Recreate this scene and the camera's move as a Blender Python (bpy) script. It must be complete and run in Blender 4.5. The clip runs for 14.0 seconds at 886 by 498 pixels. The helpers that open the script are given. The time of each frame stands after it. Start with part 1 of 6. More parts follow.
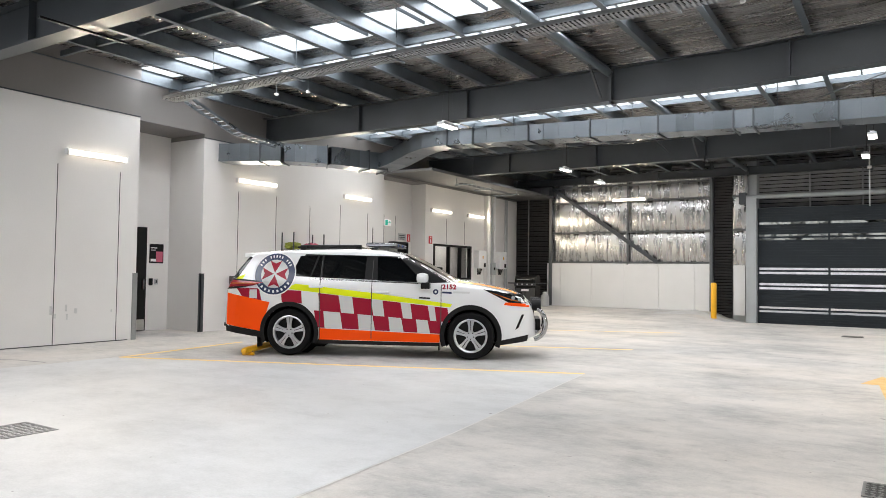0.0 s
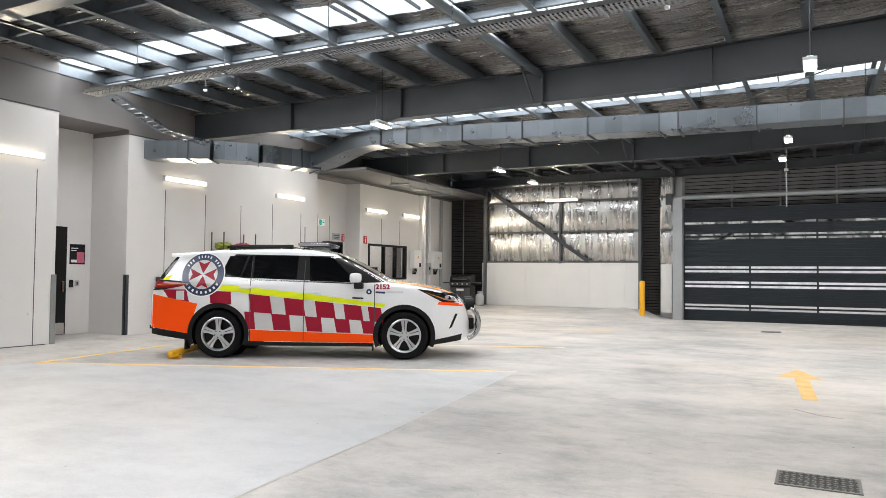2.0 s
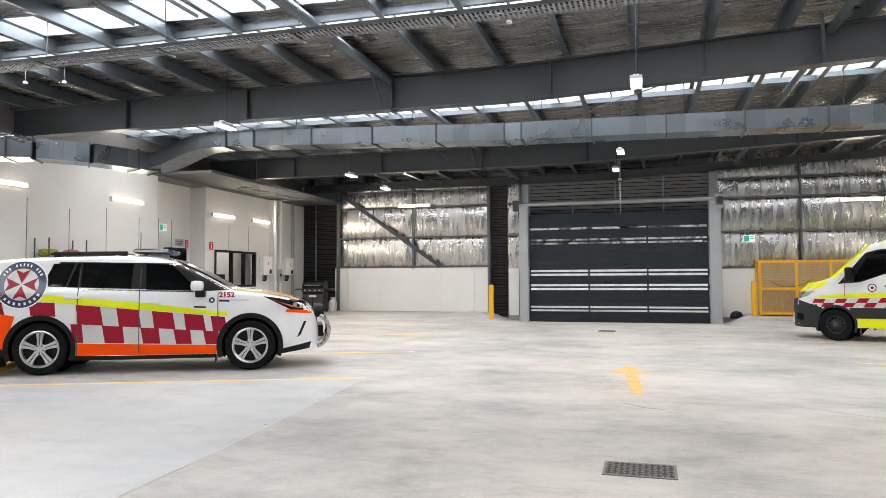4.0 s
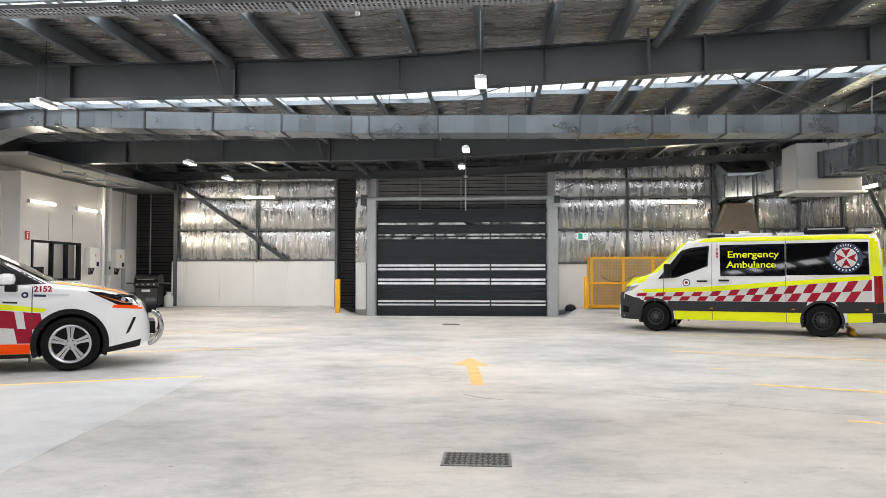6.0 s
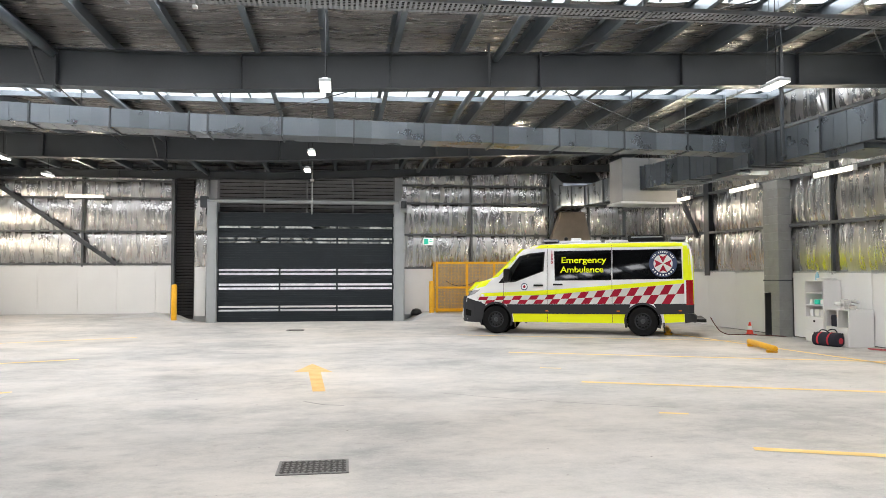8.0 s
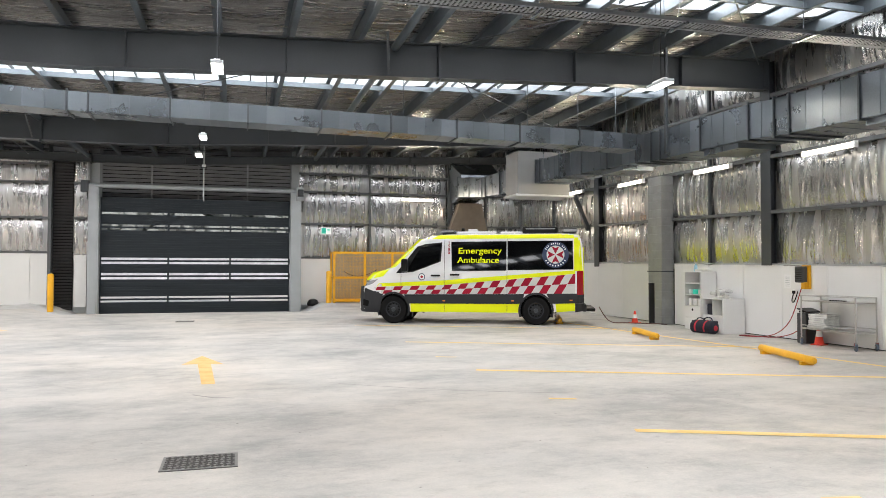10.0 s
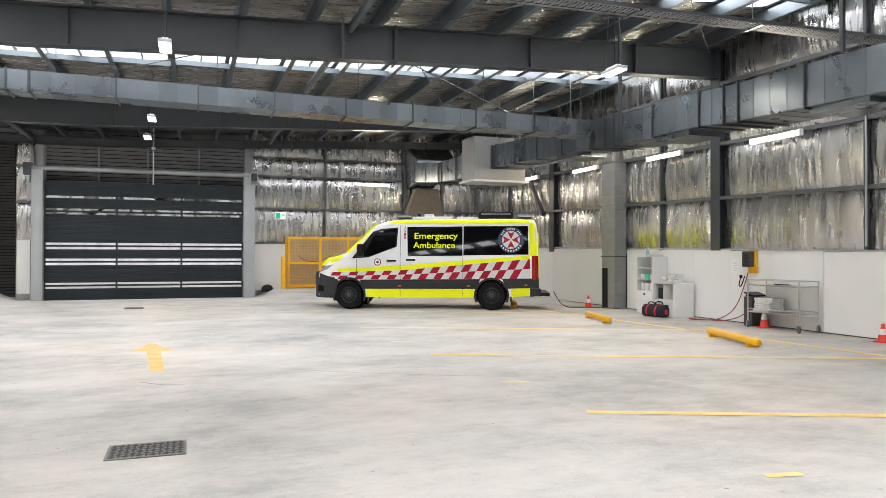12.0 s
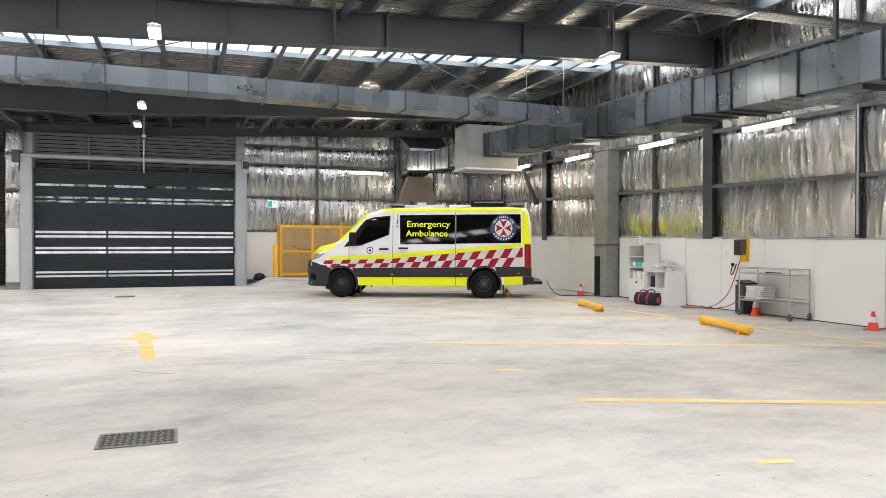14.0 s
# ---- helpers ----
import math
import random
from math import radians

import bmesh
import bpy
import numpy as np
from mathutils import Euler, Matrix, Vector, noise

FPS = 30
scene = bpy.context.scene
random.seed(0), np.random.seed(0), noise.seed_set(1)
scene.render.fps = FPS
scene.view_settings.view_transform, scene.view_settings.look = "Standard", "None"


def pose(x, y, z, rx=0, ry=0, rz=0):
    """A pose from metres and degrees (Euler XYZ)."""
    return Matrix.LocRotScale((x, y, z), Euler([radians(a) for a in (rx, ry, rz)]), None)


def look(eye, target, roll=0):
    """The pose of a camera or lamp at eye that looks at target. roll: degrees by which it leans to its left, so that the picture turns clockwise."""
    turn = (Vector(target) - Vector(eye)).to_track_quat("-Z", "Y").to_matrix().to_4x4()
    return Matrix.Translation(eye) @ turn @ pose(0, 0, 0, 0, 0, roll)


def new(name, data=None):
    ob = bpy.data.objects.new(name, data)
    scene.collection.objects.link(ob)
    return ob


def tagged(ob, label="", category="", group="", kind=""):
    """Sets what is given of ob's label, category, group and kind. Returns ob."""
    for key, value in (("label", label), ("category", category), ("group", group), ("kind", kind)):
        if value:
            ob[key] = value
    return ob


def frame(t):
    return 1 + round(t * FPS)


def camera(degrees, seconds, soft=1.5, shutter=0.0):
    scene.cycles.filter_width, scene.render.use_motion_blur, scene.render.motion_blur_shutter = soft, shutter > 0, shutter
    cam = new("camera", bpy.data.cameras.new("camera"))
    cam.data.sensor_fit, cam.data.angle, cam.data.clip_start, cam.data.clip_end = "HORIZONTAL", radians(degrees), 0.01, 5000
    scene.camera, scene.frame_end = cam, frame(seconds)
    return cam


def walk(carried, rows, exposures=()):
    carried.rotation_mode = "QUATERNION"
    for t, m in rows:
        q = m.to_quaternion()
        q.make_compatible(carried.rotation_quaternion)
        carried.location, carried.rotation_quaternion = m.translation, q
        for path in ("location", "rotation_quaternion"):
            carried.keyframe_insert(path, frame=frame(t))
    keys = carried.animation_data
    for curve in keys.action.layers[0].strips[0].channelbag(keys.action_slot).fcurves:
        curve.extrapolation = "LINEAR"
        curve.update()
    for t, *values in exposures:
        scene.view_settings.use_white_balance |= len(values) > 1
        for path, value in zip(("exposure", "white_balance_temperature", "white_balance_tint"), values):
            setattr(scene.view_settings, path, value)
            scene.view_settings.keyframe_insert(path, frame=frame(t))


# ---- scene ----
cam = camera(63.5, 14.0, soft=0.6)
PATH = [
    (0, (1.184, 0.028, 1.37), (0.102, 1.708, 1.439), 0.8),
    (0.5, (1.184, 0.036, 1.371), (0.115, 1.725, 1.439), 0.8),
    (1, (1.19, 0.036, 1.371), (0.15, 1.743, 1.44), 0.8),
    (1.5, (1.202, 0.051, 1.372), (0.209, 1.786, 1.441), 0.7),
    (2, (1.218, 0.067, 1.364), (0.289, 1.836, 1.435), 0.5),
    (2.5, (1.229, 0.076, 1.364), (0.382, 1.886, 1.435), 0.4),
    (3, (1.255, 0.104, 1.364), (0.501, 1.954, 1.439), 0.3),
    (5.3, (1.322, 0.147, 1.372), (1.029, 2.124, 1.451), -0.1),
    (5.5, (1.321, 0.159, 1.367), (1.069, 2.141, 1.44), 0.1),
    (6, (1.335, 0.183, 1.362), (1.191, 2.176, 1.433), -0.0),
    (6.5, (1.361, 0.18, 1.366), (1.329, 2.179, 1.438), -0.1),
    (7, (1.384, 0.163, 1.373), (1.463, 2.16, 1.448), -0.1),
    (7.5, (1.402, 0.16, 1.369), (1.583, 2.15, 1.45), -0.1),
    (8, (1.411, 0.158, 1.37), (1.686, 2.137, 1.453), -0.1),
    (8.5, (1.418, 0.16, 1.367), (1.779, 2.126, 1.449), -0.0),
    (11, (1.46, 0.168, 1.352), (2.083, 2.068, 1.388), 0.1),
    (11.5, (1.469, 0.171, 1.347), (2.115, 2.064, 1.374), 0.1),
    (12, (1.476, 0.182, 1.345), (2.141, 2.069, 1.362), 0.1),
    (12.5, (1.477, 0.182, 1.344), (2.153, 2.064, 1.352), 0.1),
    (13, (1.475, 0.193, 1.342), (2.155, 2.074, 1.343), 0.1),
    (13.5, (1.482, 0.193, 1.343), (2.164, 2.073, 1.334), 0.1),
    (14, (1.486, 0.206, 1.339), (2.17, 2.085, 1.324), 0.1),
]
walk(cam, [(t, look(eye, target, roll)) for t, eye, target, roll in PATH],
     exposures=[(0, 0.02), (2.5, 0.02), (6, 0.07), (8.5, 0.11), (11, 0.11), (14, 0.18)])

# ---- world, sun and exposure ----
world = bpy.data.worlds.new("world")
scene.world = world
world.use_nodes = True
wn = world.node_tree
sky = wn.nodes.new("ShaderNodeTexSky")
sky.sky_type, sky.sun_disc, sky.sun_elevation, sky.sun_rotation = "NISHITA", False, radians(55), radians(140)
wn.links.new(sky.outputs[0], wn.nodes["Background"].inputs[0])
wn.nodes["Background"].inputs[1].default_value = 0.12
sun = new("sun", bpy.data.lights.new("sun", "SUN"))
sun.data.energy, sun.data.angle, sun.data.color = 5.0, radians(12), (1.0, 0.97, 0.92)
sun.matrix_world = look((6, -10, 20), (0, 12, 0))
SKYLIGHT_WATTS, PENDANT_WATTS, BATTEN_WATTS = 345, 30, 50


def area_lamp(name, m, sx, sy, watts, color=(1, 1, 1), spread=180):
    d = bpy.data.lights.new(name, "AREA")
    d.shape, d.size, d.size_y, d.energy, d.color = "RECTANGLE", sx, sy, watts, color
    d.spread = radians(spread)
    ob = new(name, d)
    ob.matrix_world = m
    return ob


# ---- materials ----
def material(name, color, rough=0.5, metal=0.0, vary=0.0, scale=3.0, fine=40.0, bump=0.0, bump_scale=30.0, emit=0.0,
             stretch=(1, 1, 1), coat=0.0, tint=None, bump_depth=0.01, per_piece=0.0, rough_vary=0.0, spec=0.5):
    m = bpy.data.materials.new(name)
    m.use_nodes = True
    nt = m.node_tree
    b = nt.nodes["Principled BSDF"]
    b.inputs["Base Color"].default_value = (*color, 1)
    b.inputs["Roughness"].default_value = rough
    b.inputs["Metallic"].default_value = metal
    b.inputs["Coat Weight"].default_value = coat
    b.inputs["Specular IOR Level"].default_value = spec
    b.inputs["Coat Roughness"].default_value = 0.06
    if emit:
        b.inputs["Emission Color"].default_value = (*color, 1)
        b.inputs["Emission Strength"].default_value = emit
    if not (vary or bump or per_piece or rough_vary):
        return m
    co = nt.nodes.new("ShaderNodeTexCoord")
    mp = nt.nodes.new("ShaderNodeMapping")
    mp.inputs["Scale"].default_value = stretch
    nt.links.new(co.outputs["Object"], mp.inputs["Vector"])

    def tex(sc, detail=4.0):
        n = nt.nodes.new("ShaderNodeTexNoise")
        n.inputs["Scale"].default_value, n.inputs["Detail"].default_value = sc, detail
        nt.links.new(mp.outputs[0], n.inputs["Vector"])
        return n.outputs["Fac"]

    def span(src, lo, hi, a=0.3, z=0.7):
        n = nt.nodes.new("ShaderNodeMapRange")
        n.inputs[1].default_value, n.inputs[2].default_value = a, z
        n.inputs[3].default_value, n.inputs[4].default_value = lo, hi
        nt.links.new(src, n.inputs[0])
        return n.outputs[0]

    if vary or per_piece:
        dark = tuple(c * (1 - vary) for c in color)
        light = tint or tuple(min(1.0, c * (1 + 0.6 * vary)) for c in color)
        mix = nt.nodes.new("ShaderNodeMix")
        mix.data_type = "RGBA"
        mix.inputs[6].default_value, mix.inputs[7].default_value = (*dark, 1), (*light, 1)
        add = nt.nodes.new("ShaderNodeMath")
        add.operation = "MULTIPLY_ADD"
        nt.links.new(span(tex(scale), 0, 1), add.inputs[0])
        add.inputs[1].default_value = 0.7
        nt.links.new(span(tex(fine), 0, 0.3), add.inputs[2])
        nt.links.new(add.outputs[0], mix.inputs[0])
        out = mix.outputs[2]
        if per_piece:
            info = nt.nodes.new("ShaderNodeObjectInfo")
            hsv = nt.nodes.new("ShaderNodeHueSaturation")
            nt.links.new(out, hsv.inputs["Color"])
            nt.links.new(span(info.outputs["Random"], 1 - per_piece, 1 + per_piece, 0, 1), hsv.inputs["Value"])
            out = hsv.outputs[0]
        nt.links.new(out, b.inputs["Base Color"])
    if rough_vary:
        nt.links.new(span(tex(scale * 1.7), max(0.03, rough - rough_vary), rough + rough_vary), b.inputs["Roughness"])
    if bump:
        bp = nt.nodes.new("ShaderNodeBump")
        bp.inputs["Strength"].default_value, bp.inputs["Distance"].default_value = bump, bump_depth
        nt.links.new(tex(bump_scale, 6), bp.inputs["Height"])
        nt.links.new(bp.outputs[0], b.inputs["Normal"])
    return m


def concrete_material(name, cloud_tones, wear=1.0):
    """Worn pale slab: broad cloudy patches from grey to beige, streaks along the drive lane, fine grain."""
    m = material(name, (0.52, 0.51, 0.48), 0.5, spec=0.4)
    nt = m.node_tree
    b = nt.nodes["Principled BSDF"]
    co = nt.nodes.new("ShaderNodeTexCoord")

    def noise_at(scale, detail, stretch=(1, 1, 1), rough=0.55):
        mp = nt.nodes.new("ShaderNodeMapping")
        mp.inputs["Scale"].default_value = stretch
        nt.links.new(co.outputs["Object"], mp.inputs["Vector"])
        n = nt.nodes.new("ShaderNodeTexNoise")
        n.inputs["Scale"].default_value, n.inputs["Detail"].default_value, n.inputs["Roughness"].default_value = scale, detail, rough
        nt.links.new(mp.outputs[0], n.inputs["Vector"])
        return n.outputs["Fac"]

    def ramp(src, stops):
        n = nt.nodes.new("ShaderNodeValToRGB")
        e = n.color_ramp.elements
        e[0].position, e[0].color = stops[0][0], (*stops[0][1], 1)
        e[1].position, e[1].color = stops[-1][0], (*stops[-1][1], 1)
        for p, c in stops[1:-1]:
            k = e.new(p)
            k.color = (*c, 1)
        nt.links.new(src, n.inputs[0])
        return n.outputs[0]

    def mixed(kind, f, a, c):
        n = nt.nodes.new("ShaderNodeMix")
        n.data_type, n.blend_type = "RGBA", kind
        n.inputs[0].default_value = f
        nt.links.new(a, n.inputs[6])
        nt.links.new(c, n.inputs[7])
        return n.outputs[2]

    cloud = ramp(noise_at(0.5, 14, (0.85, 1.1, 1), 0.76), list(zip((0.38, 0.465, 0.535, 0.64), cloud_tones)))
    drift = ramp(noise_at(0.16, 4, (1, 1, 1), 0.5), [(0.38, (0.90, 0.92, 0.94)), (0.5, (1, 1, 1)), (0.62, (1.0, 0.975, 0.945))])
    streak = ramp(noise_at(1.3, 14, (0.7, 1.4, 1), 0.8), [(0.36, (0.68, 0.69, 0.69)), (0.46, (0.92, 0.92, 0.92)), (0.58, (1, 1, 1))])
    smear = ramp(noise_at(5.5, 12, (0.8, 1.25, 1), 0.8), [(0.33, (0.68, 0.67, 0.65)), (0.45, (1, 1, 1)), (0.7, (1, 1, 1))])
    grain = ramp(noise_at(60, 3), [(0.3, (0.90, 0.90, 0.90)), (0.7, (1, 1, 1))])
    specks = ramp(noise_at(14, 1), [(0.20, (0.25, 0.24, 0.22)), (0.225, (1, 1, 1)), (0.8, (1, 1, 1))])
    out = mixed("MULTIPLY", 1.0, cloud, drift)
    out = mixed("MULTIPLY", 0.7 * wear, out, streak)
    out = mixed("MULTIPLY", 0.6 * wear, out, smear)
    out = mixed("MULTIPLY", 0.8, out, grain)
    out = mixed("MULTIPLY", 0.7, out, specks)
    nt.links.new(out, b.inputs["Base Color"])
    r = nt.nodes.new("ShaderNodeMapRange")
    r.inputs[1].default_value, r.inputs[2].default_value, r.inputs[3].default_value, r.inputs[4].default_value = 0.3, 0.7, 0.42, 0.7
    nt.links.new(noise_at(0.8, 5), r.inputs[0])
    nt.links.new(r.outputs[0], b.inputs["Roughness"])
    bp = nt.nodes.new("ShaderNodeBump")
    bp.inputs["Strength"].default_value, bp.inputs["Distance"].default_value = 0.12, 0.01
    nt.links.new(noise_at(25, 5), bp.inputs["Height"])
    nt.links.new(bp.outputs[0], b.inputs["Normal"])
    return m


CONCRETE = concrete_material("concrete_floor", ((0.37, 0.365, 0.355), (0.475, 0.463, 0.443), (0.56, 0.536, 0.507), (0.63, 0.594, 0.556)))
SLAB_LIGHT = concrete_material("smooth_light_slab", ((0.47, 0.478, 0.482), (0.53, 0.538, 0.542), (0.575, 0.583, 0.587), (0.61, 0.616, 0.619)), 0.4)
WALL_WHITE = material("white_wall_paint", (0.77, 0.757, 0.74), 0.45, vary=0.05, scale=0.8, bump=0.03, bump_scale=20)
PANEL_WHITE = material("white_panel", (0.80, 0.80, 0.79), 0.4, vary=0.04, scale=1.2, per_piece=0.02, bump=0.02)
JOINT = material("dark_joint", (0.06, 0.06, 0.06), 0.8)
BULKHEAD = material("grey_bulkhead_paint", (0.20, 0.19, 0.185), 0.55, vary=0.08, scale=0.7)
STEEL = material("blue_grey_steel_paint", (0.047, 0.054, 0.061), 0.40, vary=0.18, scale=1.5, bump=0.03)
GIRT = material("mid_grey_girt_paint", (0.115, 0.122, 0.127), 0.4, vary=0.15, scale=2)
PURLIN = material("galvanised_purlin", (0.13, 0.155, 0.175), 0.38, 0.5, vary=0.25, scale=2.0, fine=15)
GALV = material("galvanised_sheet", (0.215, 0.243, 0.268), 0.30, 0.85, vary=0.2, scale=1.3, fine=50, rough_vary=0.05, per_piece=0.22)
TRAY = material("dull_zinc_tray", (0.30, 0.32, 0.335), 0.6, 0.3, vary=0.2, scale=6)
FLANGE = material("dark_galvanised_flange", (0.10, 0.112, 0.122), 0.4, 0.7, vary=0.2, scale=3)
GALV_DULL = material("dull_galvanised_post", (0.50, 0.52, 0.53), 0.45, 0.35, vary=0.15, scale=2.0)
FOIL = material("foil_insulation", (0.55, 0.548, 0.543), 0.27, 0.95, vary=0.15, scale=1.2, fine=9, bump=0.3, bump_scale=5, rough_vary=0.07, stretch=(3.4, 3.4, 0.45), bump_depth=0.025)
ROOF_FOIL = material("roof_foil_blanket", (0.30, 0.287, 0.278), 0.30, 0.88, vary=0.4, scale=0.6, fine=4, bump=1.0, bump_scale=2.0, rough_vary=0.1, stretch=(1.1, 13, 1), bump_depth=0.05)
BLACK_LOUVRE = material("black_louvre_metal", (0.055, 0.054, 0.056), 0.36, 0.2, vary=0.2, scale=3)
LOUVRE = material("dark_louvre_metal", (0.25, 0.255, 0.265), 0.32, 0.25, vary=0.2, scale=3)
CURTAIN = material("roller_curtain", (0.027, 0.034, 0.041), 0.45, spec=0.25, vary=0.15, scale=2, bump=0.04)
YELLOW = material("safety_yellow_paint", (0.85, 0.44, 0.012), 0.4, vary=0.12, scale=3, fine=30, bump=0.03)
LINE_YELLOW = material("worn_yellow_line", (0.92, 0.60, 0.16), 0.55, vary=0.15, scale=4, fine=25, tint=(0.94, 0.68, 0.26))
ARROW_YELLOW = material("faded_yellow_arrow", (0.74, 0.41, 0.07), 0.55, vary=0.25, scale=4, fine=25, tint=(0.76, 0.50, 0.20))
BLACK = material("black_plastic", (0.006, 0.006, 0.0065), 0.42, spec=0.25, vary=0.15, scale=5)
RUBBER = material("tyre_rubber", (0.006, 0.006, 0.0065), 0.7, spec=0.15, vary=0.2, scale=12, bump=0.1, bump_scale=60)
CHROME = material("polished_steel", (0.50, 0.50, 0.51), 0.12, 1.0)
ALLOY = material("silver_alloy", (0.62, 0.63, 0.65), 0.28, 0.9, vary=0.08, scale=8)
STAINLESS = material("stainless_steel", (0.55, 0.54, 0.52), 0.28, 1.0, vary=0.1, scale=8)
CAR_WHITE = material("white_car_paint", (0.82, 0.83, 0.84), 0.22, coat=0.8)
HI_YELLOW = material("fluoro_yellow_vinyl", (0.80, 0.88, 0.008), 0.4, coat=0.08, spec=0.2)
HI_ORANGE = material("fluoro_orange_vinyl", (1.0, 0.085, 0.0), 0.45, coat=0.05, spec=0.15)
SOFT_ORANGE = material("orange_bonnet_vinyl", (0.98, 0.36, 0.04), 0.4, coat=0.1, spec=0.2)
MAROON = material("maroon_vinyl", (0.33, 0.006, 0.028), 0.4, coat=0.1, spec=0.2, vary=0.06, scale=30)
SILVER_VINYL = material("silver_vinyl", (0.62, 0.62, 0.62), 0.35, coat=0.3)
NAVY = material("navy_vinyl", (0.015, 0.03, 0.09), 0.3, coat=0.3)
TINT = material("tinted_glass", (0.003, 0.0035, 0.004), 0.03, spec=0.45)
RED_LENS = material("red_lens", (0.30, 0.005, 0.010), 0.18, coat=0.25)
AMBER_LENS = material("amber_lens", (0.7, 0.18, 0.02), 0.15, coat=1.0)
CLEAR_LENS = material("clear_lens", (0.5, 0.51, 0.53), 0.06, 0.5, coat=1.0)
BLUE_LENS = material("blue_lens", (0.05, 0.12, 0.5), 0.1, coat=1.0)
GREY_CLAD = material("grey_cladding", (0.026, 0.028, 0.032), 0.55, spec=0.25, vary=0.08, scale=8)
LAMP = material("lamp_diffuser", (1.0, 0.90, 0.74), 0.5, emit=4.5)
LED = material("led_panel", (1.0, 0.94, 0.84), 0.5, emit=9.0)
SKY_SHEET = material("skylight_sheet", (0.86, 0.92, 0.95), 0.5, emit=1.0)
RED = material("red_sign", (0.6, 0.02, 0.03), 0.4)
GREEN = material("green_sign", (0.02, 0.42, 0.30), 0.4, emit=0.35)
LIT_WHITE = material("lit_sign_white", (0.85, 0.88, 0.86), 0.4, emit=0.5)
SIGN_WHITE = material("sign_white", (0.85, 0.85, 0.85), 0.4)
CONE_RED = material("cone_red", (0.85, 0.06, 0.03), 0.45)
HOSE = material("red_hose", (0.32, 0.03, 0.035), 0.5)
# near-black for gaps and recesses: their inner shade is put into the colour
SHADE_BLACK = material("opening_shade_black", (0.008, 0.008, 0.008), 0.9, spec=0.1)
BLOCK = material("grey_block_column", (0.27, 0.275, 0.272), 0.6, per_piece=0.04, vary=0.15, scale=4, fine=30, bump=0.1)
TAN = material("tan_board", (0.38, 0.31, 0.22), 0.6, vary=0.2, scale=3)
CLOTH = material("navy_bag_cloth", (0.018, 0.02, 0.035), 0.85, vary=0.3, scale=14, bump=0.3, bump_scale=40)
BAG_RED = material("red_bag_cloth", (0.5, 0.03, 0.05), 0.8)
PAPER = material("plastic_wrapped_linen", (0.72, 0.72, 0.70), 0.25, vary=0.2, scale=9, bump=0.4, bump_scale=20)
BIN_GREY = material("dark_grey_plastic", (0.05, 0.052, 0.055), 0.5)
LEAF = material("hazy_leaf", (0.30, 0.31, 0.29), 0.8, vary=0.5, scale=1.5)
# emission adds daylight brightness to the wall seen through the door slots
GLOW_WALL = material("glowing_outside_wall", (0.90, 0.87, 0.92), 0.8, vary=0.6, scale=1.3, fine=5, emit=0.5)
SLOT_BACKING = material("grey_slot_backing", (0.30, 0.30, 0.31), 0.9, vary=0.4, scale=1.2, fine=5)
GUIDE = material("pale_door_guide_paint", (0.43, 0.46, 0.475), 0.4, 0.1, vary=0.12, scale=2.0)
GLASS = bpy.data.materials.new("clear_glass")
GLASS.use_nodes = True
GLASS.node_tree.nodes["Principled BSDF"].inputs["Transmission Weight"].default_value = 1.0
GLASS.node_tree.nodes["Principled BSDF"].inputs["Roughness"].default_value = 0.02
GLASS.node_tree.nodes["Principled BSDF"].inputs["IOR"].default_value = 1.1


# ---- mesh helpers ----
def mesh_of(name, bm, mat_, smooth=False):
    me = bpy.data.meshes.new(name)
    bm.normal_update()
    bm.to_mesh(me)
    bm.free()
    me.materials.append(mat_)
    if smooth:
        me.polygons.foreach_set("use_smooth", [True] * len(me.polygons))
        me.set_sharp_from_angle(angle=radians(35))
    return me


def part(name, bm, mat_, parent=None, label="", smooth=False):
    """One mesh object, under a thing or under a part."""
    ob = new(name, mesh_of(name, bm, mat_, smooth))
    if parent:
        ob.parent = parent
    if label:
        tagged(ob, label)
    return ob


def thing(name, label, category, m=None, group="", kind=""):
    ob = new(name)
    ob.empty_display_size = 0.1
    if m:
        ob.matrix_world = m
    return tagged(ob, label, category, group, kind)


def add_box(bm, x0, x1, y0, y1, z0, z1, bevel=0.0, m=None):
    r = bmesh.ops.create_cube(bm, size=1.0)
    vs = r["verts"]
    bmesh.ops.scale(bm, vec=(abs(x1 - x0), abs(y1 - y0), abs(z1 - z0)), verts=vs)
    bmesh.ops.translate(bm, vec=((x0 + x1) / 2, (y0 + y1) / 2, (z0 + z1) / 2), verts=vs)
    if bevel:
        es = list({e for v in vs for e in v.link_edges})
        out = bmesh.ops.bevel(bm, geom=es, offset=bevel, segments=2, affect="EDGES", profile=0.6)
        vs = list({v for f in out["faces"] for v in f.verts} | {v for v in vs if v.is_valid})
    if m:
        bmesh.ops.transform(bm, matrix=m, verts=[v for v in vs if v.is_valid])
    return bm


def box(x0, x1, y0, y1, z0, z1, bevel=0.0):
    return add_box(bmesh.new(), x0, x1, y0, y1, z0, z1, bevel)


def add_tube(bm, a, b, r, n=12, r2=None):
    a, b = Vector(a), Vector(b)
    d = b - a
    m = Matrix.Translation((a + b) / 2) @ d.to_track_quat("Z", "Y").to_matrix().to_4x4()
    bmesh.ops.create_cone(bm, cap_ends=True, segments=n, radius1=r, radius2=r if r2 is None else r2, depth=d.length, matrix=m)
    return bm


def tube(a, b, r, n=12, r2=None):
    return add_tube(bmesh.new(), a, b, r, n, r2)


